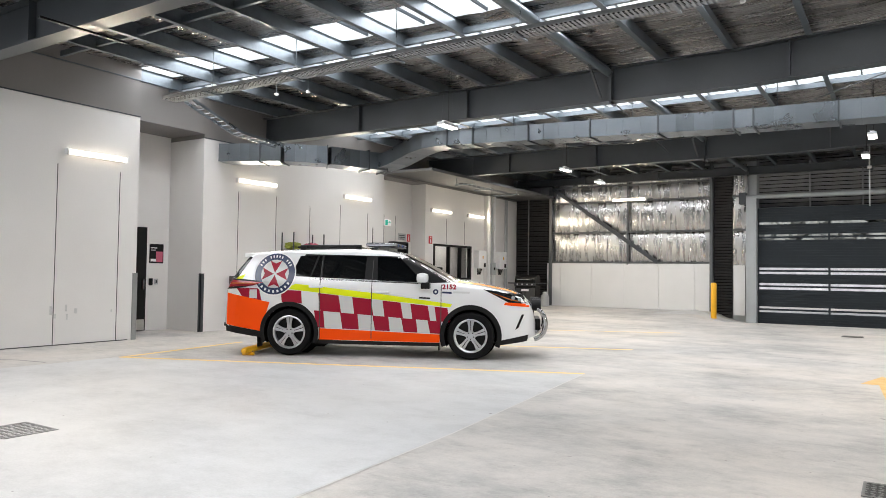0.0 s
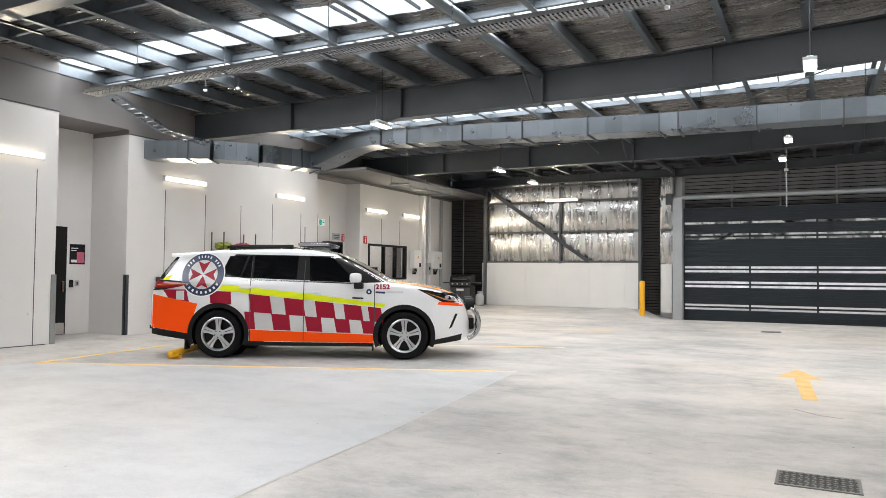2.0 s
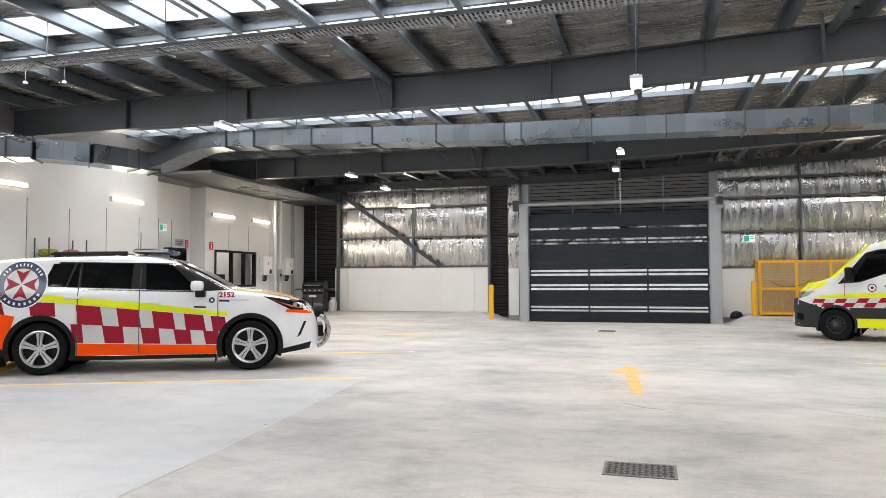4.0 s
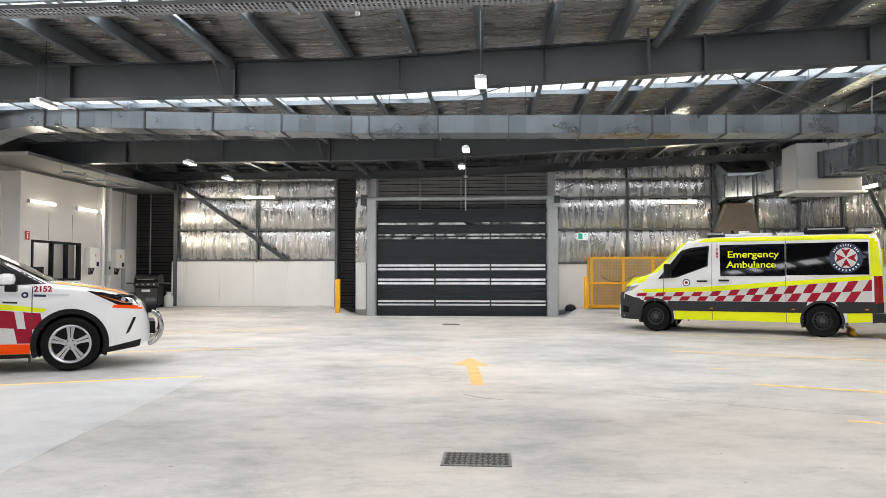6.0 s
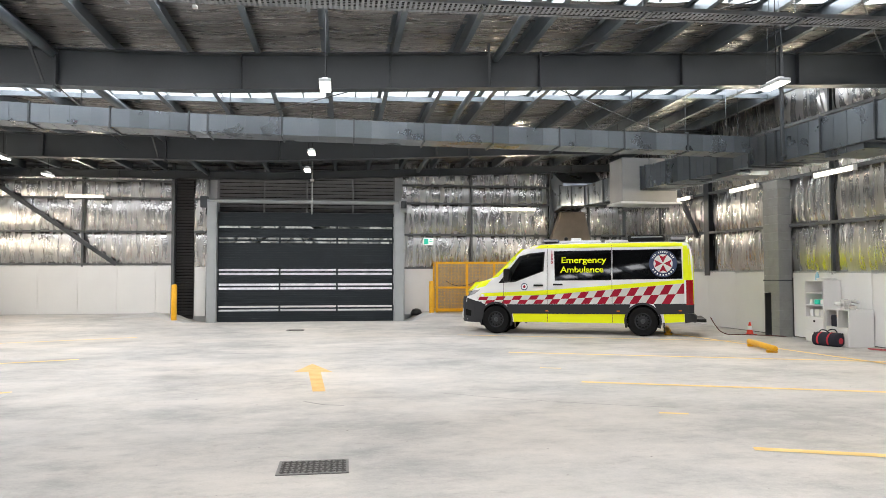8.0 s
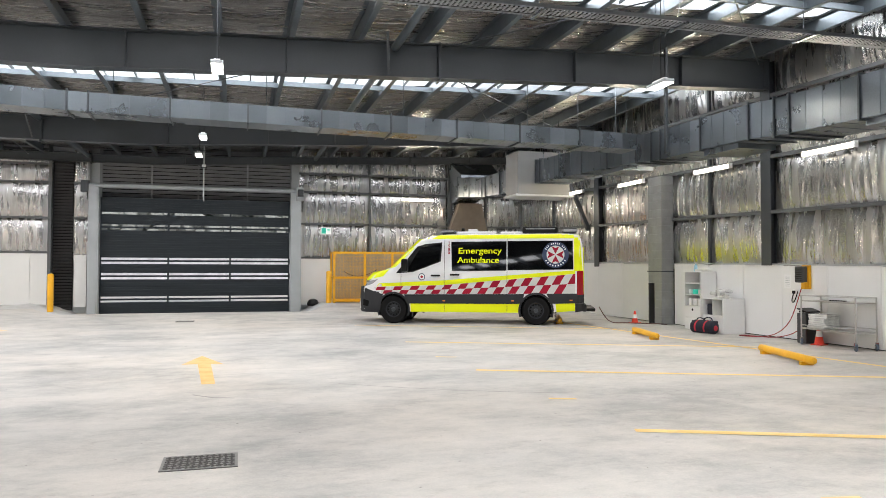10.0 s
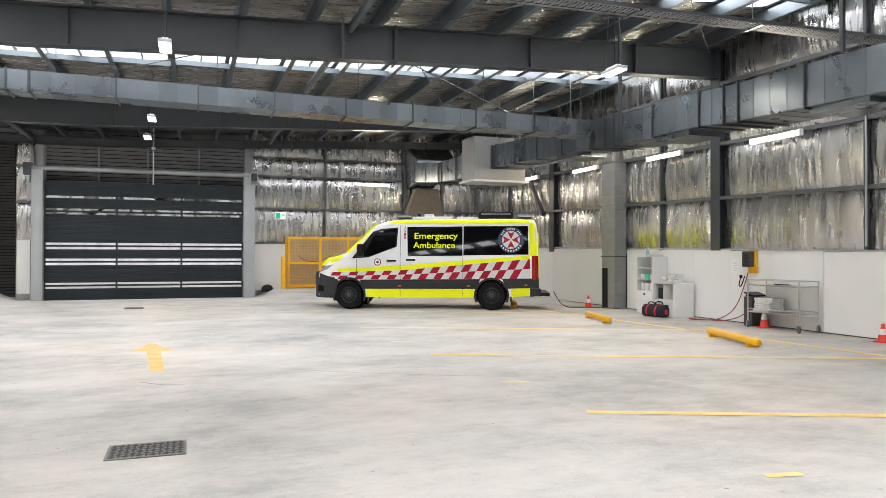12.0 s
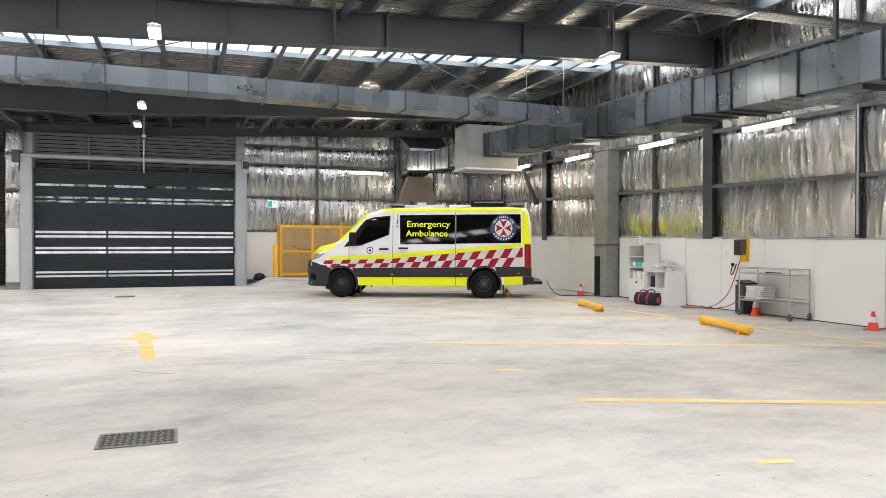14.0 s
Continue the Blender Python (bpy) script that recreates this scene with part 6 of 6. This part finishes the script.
part("valve", tube((0, 0, 0.48), (0, 0, 0.54), 0.02), YELLOW, gas)

# ---- east wall: shelves, trolley, charger ----
def shelf_unit(x0, x1, y0, y1, h, rows, cols, drawers, label):
    """A white open unit whose open front faces the hall."""
    ob = thing("shelf_unit", label, "shelf")
    t = 0.018
    for y in (y0, y1 - t):
        part("side_panel", box(x0, x1, y, y + t, 0, h), PANEL_WHITE, ob)
    part("back_panel", box(x1 - 0.008, x1, y0 + t, y1 - t, 0, h), PANEL_WHITE, ob)
    for i in range(rows + 1):
        z = (h - t) * i / rows
        part("shelf_board", box(x0 + 0.002, x1 - 0.01, y0 + t, y1 - t, z, z + t), PANEL_WHITE, ob)
    for j in range(1, cols):
        y = y0 + (y1 - y0) * j / cols
        part("divider", box(x0 + 0.002, x1 - 0.01, y - t / 2, y + t / 2, t, h - t), PANEL_WHITE, ob)
    for (r, c) in drawers:
        z0, z1 = (h - t) * r / rows + t, (h - t) * (r + 1) / rows
        ya, yb = y0 + t + (y1 - y0 - 2 * t) * c / cols, y0 + t + (y1 - y0 - 2 * t) * (c + 1) / cols
        d = part("drawer_front", box(x0 - 0.008, x0 + 0.02, ya + 0.004, yb - 0.004, z0 + 0.004, z1 - 0.004, 0.003), PANEL_WHITE, ob)
        part("drawer_pull", tube((x0 - 0.010, (ya + yb) / 2, (z0 + z1) / 2 + 0.05), (x0 - 0.004, (ya + yb) / 2, (z0 + z1) / 2 + 0.05), 0.03, 16), SHADE_BLACK, d)
    return ob


shelf_unit(11.43, 11.83, 14.02, 14.64, 1.32, 5, 1, [(0, 0), (1, 0)], "tall narrow white shelf unit with two drawers")
shelf_unit(11.28, 11.83, 13.08, 13.76, 0.74, 2, 2, [(0, 0), (0, 1)], "low white cube shelf unit with drawers")


def small(name, label, category, bmsh, mat_, loc, turn=0, smooth=False):
    ob = tagged(part(name, bmsh, mat_, smooth=smooth), label, category)
    ob.matrix_world = pose(*loc, 0, 0, turn)
    return ob


bt = thing("sanitiser_bottle", "clear blue pump bottle on the shelf top", "bottle", pose(11.6, 14.45, 1.32))
part("bottle", lathe([(0.035, 0), (0.04, 0.01), (0.04, 0.12), (0.015, 0.16), (0.015, 0.18), (0.001, 0.18)], 16), material("pale_blue_plastic", (0.35, 0.6, 0.75), 0.2), bt, smooth=True)
part("pump", box(-0.008, 0.05, -0.008, 0.008, 0.18, 0.205, 0.004), SIGN_WHITE, bt)
small("paper_tray", "flat stack of pale paper on the shelf top", "paper", box(-0.15, 0.15, -0.12, 0.12, 0, 0.05, 0.01), PAPER, (11.62, 14.18, 1.322), 5)
for i, (y, w) in enumerate(((14.15, 0.10), (14.32, 0.14), (14.5, 0.09))):
    small("supply_box", "small white and green supply box on a shelf", "box", box(-0.1, 0.1, -w / 2, w / 2, 0, 0.10, 0.006), GREEN if i == 1 else SIGN_WHITE, (11.58, y, 0.809))
    small("supply_box", "small white supply box on a shelf", "box", box(-0.1, 0.1, -w / 2, w / 2, 0, 0.15, 0.006), SIGN_WHITE, (11.58, y, 0.548))
bagsup = bmesh.new()
for k in range(9):
    add_box(bagsup, -0.09, 0.09, -0.07, 0.07, 0, 0.07, 0.02, pose(random.uniform(-0.13, 0.13), random.uniform(-0.2, 0.2), 0.06 * (k % 3), random.uniform(-12, 12), random.uniform(-12, 12), random.uniform(0, 90)))
small("linen_packs", "heap of plastic-wrapped white packs on the low shelf", "linen", bagsup, PAPER, (11.55, 13.42, 0.745))
small("storage_tub", "dark blue tub in a shelf cube", "tub", box(-0.15, 0.15, -0.12, 0.12, 0, 0.24, 0.02), CLOTH, (11.5, 13.58, 0.38))

bag = thing("duffel_bag", "navy and red duffel bag on the floor", "bag", pose(11.12, 13.48, 0, 0, 0, -78))
prof = [(0.02, -0.30), (0.11, -0.295), (0.15, -0.26), (0.16, 0), (0.15, 0.26), (0.11, 0.295), (0.02, 0.30)]
bmb = lathe(prof, 20, "Y")
for v in bmb.verts:
    v.co = Vector((v.co.y, v.co.x * 1.05, max(0.0, v.co.z * 0.92 + 0.125)))
    v.co.z += 0.03 * noise.noise(v.co * 9) * min(1.0, v.co.z * 12)
part("bag_body", bmb, CLOTH, bag, smooth=True)
for x in (-0.12, 0.12):
    bmb = bmesh.new()
    ring = [(math.cos(t) * 0.172, math.sin(t) * 0.155 + 0.125) for t in np.linspace(-0.6, math.pi + 0.6, 18)]
    ra = [bmb.verts.new((x - 0.022, y, max(0.003, z))) for y, z in ring]
    rb = [bmb.verts.new((x + 0.022, y, max(0.003, z))) for y, z in ring]
    for i in range(17):
        bmb.faces.new((ra[i], ra[i + 1], rb[i + 1], rb[i]))
    part("bag_band", bmb, BAG_RED, bag, "red webbing band")
for s in (-1, 1):
    cable([(-0.12, s * 0.1, 0.27), (-0.08, s * 0.13, 0.33), (0.08, s * 0.13, 0.33), (0.12, s * 0.1, 0.27)], 0.012, "bag_handle", CLOTH, bag)
part("bag_end", tube((0.285, 0, 0.12), (0.30, 0, 0.12), 0.06, 20), BAG_RED, bag)

CASTOR_BLUE = material("blue_grey_rubber", (0.09, 0.11, 0.15), 0.6)
tr = thing("steel_trolley", "stainless steel two-shelf trolley on castors", "trolley")
TX0, TX1, TY0, TY1 = 11.36, 11.80, 9.78, 10.98
for x in (TX0, TX1):
    for y in (TY0, TY1):
        part("leg", tube((x, y, 0.11), (x, y, 0.90), 0.014), STAINLESS, tr)
        cs = part("castor", lathe([(0.02, -0.018), (0.052, -0.018), (0.062, -0.008), (0.062, 0.008), (0.052, 0.018), (0.02, 0.018)], 20), CASTOR_BLUE, tr, "grey-blue rubber castor")
        cs.matrix_local = pose(x, y, 0.062, 90, 0, 62)
        part("castor_fork", box(-0.02, 0.02, 0.03, 0.075, -0.026, 0.026, 0.004), CHROME, cs)
        part("castor_hub", tube((0, 0, -0.021), (0, 0, 0.021), 0.022, 12), CHROME, cs)
for z in (0.30, 0.80):
    part("shelf", box(TX0, TX1, TY0, TY1, z - 0.012, z + 0.012, 0.004), STAINLESS, tr)
for z in (0.895,):
    for a, b in (((TX0, TY0), (TX0, TY1)), ((TX1, TY0), (TX1, TY1)), ((TX0, TY0), (TX1, TY0)), ((TX0, TY1), (TX1, TY1))):
        part("top_rail", tube((*a, z), (*b, z), 0.009), STAINLESS, tr)
for a, b in (((TX0, TY0), (TX0, TY1)), ((TX1, TY0), (TX1, TY1))):
    part("lower_rail", tube((*a, 0.36), (*b, 0.36), 0.008), STAINLESS, tr)
linen = thing("linen_stack", "stack of plastic-wrapped white linen on the trolley", "linen", pose(11.56, 10.68, 0.313))
for k in range(7):
    pk = part("linen_pack", box(-0.16, 0.16, -0.2, 0.2, 0, 0.035, 0.014), PAPER, linen)
    pk.matrix_local = pose(random.uniform(-0.02, 0.02), random.uniform(-0.03, 0.03), 0.036 * k, 0, 0, random.uniform(-7, 7))
small("clip_tray", "thin dark clip on the trolley top", "tool", box(-0.03, 0.03, -0.15, 0.15, 0, 0.015, 0.004), BLACK, (11.56, 10.35, 0.813), 8)

bn = thing("waste_bin", "slim dark grey bin with a tilted lid against the wall", "bin", pose(11.68, 11.16, 0))
part("bin_body", box(-0.16, 0.16, -0.11, 0.11, 0, 0.56, 0.02), BIN_GREY, bn)
lid = part("bin_lid", box(-0.17, 0.17, -0.12, 0.12, -0.012, 0.012, 0.008), BLACK, bn)
lid.matrix_local = pose(0, -0.02, 0.61, 14, 0, 0)
part("lid_hinge", tube((-0.1, 0.1, 0.58), (0.1, 0.1, 0.58), 0.02, 10), BLACK, bn)

ch = thing("battery_charger", "dark charger with a yellow bracket fixed to the white panel", "charger", pose(11.84, 11.38, 1.0))
part("bracket", box(-0.05, 0.0, -0.14, 0.05, 0.0, 0.45, 0.008), YELLOW, ch, "yellow wall bracket")
part("charger_case", box(-0.17, -0.05, -0.10, 0.10, 0.12, 0.43, 0.02), BIN_GREY, ch)
for i in range(7):
    part("cooling_fin", box(-0.182, -0.168, -0.08, 0.08, 0.16 + 0.035 * i, 0.172 + 0.035 * i), BLACK, ch)
part("terminal_box", box(-0.13, -0.05, -0.12, -0.02, 0.0, 0.13, 0.01), YELLOW, ch)
cable([(11.75, 11.38, 1.05), (11.68, 11.42, 0.75), (11.64, 11.6, 0.30), (11.5, 11.9, 0.05), (11.3, 12.4, 0.02), (11.35, 12.75, 0.02), (11.5, 12.5, 0.02), (11.6, 11.8, 0.03), (11.62, 11.2, 0.25), (11.66, 11.1, 0.6)], 0.009, "red_hose", HOSE)
tagged(bpy.data.objects["red_hose"], "red hose hanging from the charger to the floor", "hose")
cable([(11.78, 11.62, 0.92), (11.74, 11.66, 0.75), (11.74, 11.56, 0.72), (11.76, 11.5, 0.95)], 0.010, "black_lead", BLACK)
tagged(bpy.data.objects["black_lead"], "black lead looped on the wall panel", "cable")
for y, z, nm in ((11.66, 0.93, "wall_socket"), (8.15, 0.9, "wall_socket")):
    so = thing(nm, "white wall socket with a plugged lead", "socket", pose(11.85, y, z))
    part("socket_plate", box(-0.015, 0, -0.06, 0.06, -0.05, 0.05, 0.006), SIGN_WHITE, so)
    part("plug", box(-0.06, -0.015, -0.025, 0.025, -0.03, 0.03, 0.01), BLACK, so)
cable([(11.8, 8.15, 0.88), (11.74, 8.2, 0.6), (11.76, 8.05, 0.4), (11.75, 7.8, 0.7)], 0.010, "black_lead", BLACK)
tagged(bpy.data.objects["black_lead.001"], "black lead hanging from a wall socket", "cable")
no = thing("notice", "white paper notice on the wall panel", "notice", pose(11.848, 11.86, 1.0))
part("sheet", box(-0.004, 0, -0.09, 0.09, 0, 0.27), SIGN_WHITE, no)
for i in range(6):
    part("text_bar", box(-0.006, -0.004, -0.06, 0.05, 0.04 + 0.035 * i, 0.048 + 0.035 * i), GALV_DULL, no)
cable([(10.25, 16.55, 0.42), (10.35, 16.5, 0.2), (10.5, 16.4, 0.02), (10.8, 16.3, 0.02), (11.2, 16.1, 0.02), (11.6, 15.6, 0.02)], 0.011, "charging_lead", material("dull_red_lead", (0.11, 0.035, 0.03), 0.6))
tagged(bpy.data.objects["charging_lead"], "dull red lead running from the van to the wall", "cable")


# ---- signs and fittings ----
def sign(m, w, h, base, label, bars=(), glyph=None, category="sign"):
    """A flat sign: plate facing local -y, with bars (x, z, w, h, material)."""
    ob = thing("wall_sign", label, category, m)
    part("plate", box(-w / 2, w / 2, -0.012, 0, -h / 2, h / 2, 0.003), base, ob)
    for x, z, bw, bh, mt in bars:
        part("mark", box(x - bw / 2, x + bw / 2, -0.016, -0.012, z - bh / 2, z + bh / 2), mt, ob)
    return ob


# signs on the west wall face east: turn local -y to +x
W = 90
sign(pose(-12.54, 18.08, 2.96, 0, 0, W), 0.32, 0.20, LIT_WHITE, "green and white exit sign above the recess", [(-0.07, 0, 0.13, 0.17, GREEN), (0.08, 0, 0.11, 0.03, GREEN), (0.08, 0.05, 0.09, 0.03, GREEN)])
sign(pose(-12.54, 18.85, 2.55, 0, 0, W), 0.42, 0.22, GALV_DULL, "grey plaque with small unreadable lines", [(0, 0.04, 0.3, 0.02, BLACK), (0, -0.02, 0.3, 0.02, BLACK), (0, -0.07, 0.2, 0.02, BLACK)])
sign(pose(-12.54, 19.22, 2.53, 0, 0, W), 0.15, 0.24, RED, "red fire equipment sign", [(0, -0.03, 0.04, 0.12, SIGN_WHITE), (0, 0.07, 0.06, 0.03, SIGN_WHITE)])
sign(pose(-11.99, 19.70, 2.48, 0, 0, W), 0.20, 0.25, RED, "red fire extinguisher sign on the white wall", [(0, -0.03, 0.05, 0.13, SIGN_WHITE), (0, 0.075, 0.08, 0.03, SIGN_WHITE)])
sign(pose(-13.178, 10.232, 1.736, 0, 0, W), 0.36, 0.44, BLACK, "black poster with a pink patch and small white lines", [(0.07, -0.07, 0.17, 0.24, material("poster_pink", (0.6, 0.12, 0.2), 0.5)), (-0.07, 0.13, 0.16, 0.02, SIGN_WHITE), (-0.09, 0.08, 0.12, 0.015, SIGN_WHITE), (-0.08, -0.15, 0.14, 0.06, SIGN_WHITE)], category="poster")
sign(pose(4.45, YN - 0.14, 2.72, 0, 0, 0), 0.36, 0.24, LIT_WHITE, "green and white exit sign on the foil wall", [(-0.08, 0, 0.16, 0.2, GREEN), (0.09, 0, 0.12, 0.03, GREEN), (0.09, 0.06, 0.1, 0.03, GREEN)])
rd = thing("card_reader", "dark card reader beside the niche door", "card reader", pose(-13.178, 10.096, 1.014, 0, 0, W))
part("reader_case", box(-0.045, 0.045, -0.03, 0, 0, 0.16, 0.008), BLACK, rd)
rd = thing("light_switch", "grey switch plate beside the niche door", "switch", pose(-13.178, 10.238, 1.035, 0, 0, W))
part("switch_plate", box(-0.05, 0.05, -0.02, 0, 0, 0.13, 0.006), GALV_DULL, rd)
part("rocker", box(-0.02, 0.02, -0.028, -0.02, 0.03, 0.10, 0.004), STEEL, rd)


def inverter(y, z, x=-11.98):
    ob = thing("inverter", "white wall-mounted solar inverter with short leads below", "inverter", pose(x, y, z, 0, 0, W), "inverters")
    part("case", box(-0.29, 0.29, -0.22, -0.02, 0, 0.66, 0.03), SIGN_WHITE, ob)
    part("wall_bracket", box(-0.2, 0.2, -0.02, 0, 0.1, 0.55), GALV_DULL, ob)
    part("display", box(0.08, 0.22, -0.226, -0.219, 0.05, 0.2), BLACK, ob)
    part("label_patch", box(-0.02, 0.05, -0.225, -0.219, 0.36, 0.46), YELLOW, ob)
    for k in range(4):
        x_ = -0.15 + 0.1 * k
        part("lead", tube((x_, -0.1, 0.01), (x_ * 0.6, -0.06, -0.22), 0.016, 8), BLACK, ob)
    return ob


inverter(22.85, 1.58, -11.995)
inverter(24.45, 1.58, -11.995)
cb = thing("switch_box", "grey electrical isolator box on the white wall", "isolator", pose(-11.85, 23.6, 1.35, 0, 0, W))
part("case", box(-0.14, 0.14, -0.14, 0, 0, 0.45, 0.012), GALV_DULL, cb)
part("switch_handle", box(-0.03, 0.03, -0.17, -0.14, 0.18, 0.28, 0.008), BLACK, cb)
for i, (y, r) in enumerate(((23.36, 0.05), (23.55, 0.03), (23.75, 0.05), (24.9, 0.03), (25.05, 0.03))):
    tagged(part("wall_pipe", tube((-11.80 if y < 23.9 else -11.95, y, 0.0), (-11.80 if y < 23.9 else -11.95, y, 4.3), r, 14), SIGN_WHITE if r > 0.04 else GALV_DULL), "vertical pale pipe on the white wall", "pipe", "wall pipes", "structure")

# equipment standing between the car and the white wall
mon = thing("wall_monitor", "black cabinet box fixed in the recess", "monitor", pose(-12.54, 18.5, 1.95, 0, 0, W))
part("case", box(-0.38, 0.38, -0.26, 0, 0, 0.42, 0.02), BLACK, mon)
part("screen", box(-0.34, 0.34, -0.265, -0.26, 0.04, 0.38), TINT, mon)
rack = thing("equipment_rack", "grey steel equipment rack against the white wall", "rack", pose(-11.75, 13.5, 0))
for y in (-0.55, 0.0, 0.55):
    for x in (-0.2, 0.2):
        part("upright", tube((x, y, 0), (x, y, 2.35 if y else 2.1), 0.016, 8), STEEL, rack)
for z in (0.5, 1.2, 1.9):
    part("rack_shelf", box(-0.22, 0.22, -0.57, 0.57, z - 0.012, z + 0.012, 0.004), STEEL, rack)
HIVIS = material("hi_vis_cloth", (0.30, 0.34, 0.05), 0.8, vary=0.35, scale=12, bump=0.4, bump_scale=25)
PINK = material("pink_cloth", (0.5, 0.08, 0.13), 0.8, vary=0.3, scale=12, bump=0.4, bump_scale=25)
for y, mt, lab, sx in ((13.15, HIVIS, "crumpled yellow-green hi-vis bag on the rack", 0.22), (13.8, PINK, "crumpled pink cloth bag on the rack", 0.17)):
    bmx = bmesh.new()
    bmesh.ops.create_icosphere(bmx, subdivisions=4, radius=1)
    for v in bmx.verts:
        k = 1 + 0.35 * noise.noise(v.co * 2.2 + Vector((y, 0, 0))) + 0.15 * noise.noise(v.co * 6)
        v.co = Vector((v.co.x * 0.18 * k, v.co.y * sx * k, v.co.z * 0.11 * k))
    small("cloth_bag", lab, "bag", bmx, mt, (-11.75, y, 2.01), smooth=True)
dk = tagged(part("wall_cabinet", box(-0.25, 0.0, -0.22, 0.22, 0, 1.25, 0.01), BIN_GREY), "dark grey low cabinet against the white wall", "cabinet")
dk.location = (-11.74, 11.55, 0)

# roof fittings
for x, y in ((-0.6, 10.1), (-9.74, 10.53), (-9.03, 10.71)):
    sd = thing("detector", "small white detector under a purlin", "detector", pose(x, y, beam_low(x) + 0.50), "detectors")
    part("detector_base", box(-0.035, 0.035, -0.035, 0.035, 0.05, 0.10, 0.02), SIGN_WHITE, sd)
    part("detector_stem", tube((0, 0, 0.10), (0, 0, 0.42), 0.006, 8), PURLIN, sd)
dr = thing("door_sensor", "thin conduit with a sensor hung before the roller door", "sensor", pose(0.35, 24.6, 0))
part("conduit", tube((0, 0, 3.55), (0, 0, 5.5), 0.022, 10), GALV_DULL, dr)
part("sensor_bracket", box(-0.4, 0.04, -0.02, 0.02, 5.17, 5.22), STEEL, dr)
part("sensor_arm", box(-0.10, 0.10, -0.02, 0.02, 4.62, 4.66, 0.004), STEEL, dr)
part("sensor_head", box(-0.06, 0.06, -0.09, 0.05, 4.66, 4.74, 0.012), SIGN_WHITE, dr)
for a, b in (((-3.2, 12.45, 4.5), (-5.0, 25.6, 5.0)), ((4.9, 12.5, 4.9), (10.8, 19.5, 5.4)), ((-3.2, 19.5, 5.0), (3.8, 12.5, 5.3)), ((5.0, 12.6, 5.4), (11.4, 25.6, 5.5)), ((4.9, 12.3, 5.3), (11.5, 5.4, 5.65)), ((11.5, 12.2, 5.5), (4.9, 5.4, 5.3))):
    tagged(part("bracing_rod", tube(a, b, 0.012, 8), STEEL), "thin diagonal steel roof bracing rod", "bracing", "roof bracing", "structure")
for x in (8.6, 10.2):
    for y in (13.4, 15.6, 17.6):
        tagged(part("duct_hanger", tube((x + (0.6 if x < 9 else 0.0), y, 4.2), (x + (0.6 if x < 9 else 0.0), y, beam_low(x) + 0.85), 0.008, 6), GALV), "thin rod holding up the duct", "hanger", "duct hangers", "structure")
for x in (-5.6, -3.1, -0.6, 1.9, 4.4, 6.9):
    tagged(part("duct_hanger", tube((x, 13.2, 4.15), (x, 13.2, beam_low(x) + 0.85), 0.007, 6), GALV), "thin rod holding up the duct", "hanger", "duct hangers", "structure")
for y, z in ((11.9, 3.55), (6.95, 3.9)):
    tagged(part("duct_post", box(9.16, 9.21, y, y + 0.05, z, beam_low(9.2) + 0.7), STEEL), "thin dark steel drop post beside the duct", "post", "duct posts", "structure")
tagged(part("perforated_strip", box(-7.70, -7.65, 4.6, 5.8, 4.425, 4.45), BLACK), "short dark perforated steel strip under a roof beam", "strap", kind="structure")
trap = thing("pipe_rack", "galvanised hanging brackets carrying thin pipes below the roof", "pipe rack")
for y, x0, x1 in ((18.8, -10.5, -9.8), (20.3, -10.7, -10.0), (21.95, -11.0, -9.9)):
    part("bracket", box(x0, x1, y - 0.02, y + 0.02, 4.10, 4.13, 0.004), PURLIN, trap)
    for x in (x0 + 0.06, x1 - 0.06):
        part("hanger_rod", tube((x, y, 4.1), (x, y, 5.3 if x > -10.3 else 4.4), 0.006, 6), PURLIN, trap)
for x, r in ((-10.1, 0.012), (-10.25, 0.016)):
    part("pipe", tube((x, 18.6, 4.13 + r), (x, 22.2, 4.13 + r), r, 12), STEEL, trap, smooth=True)
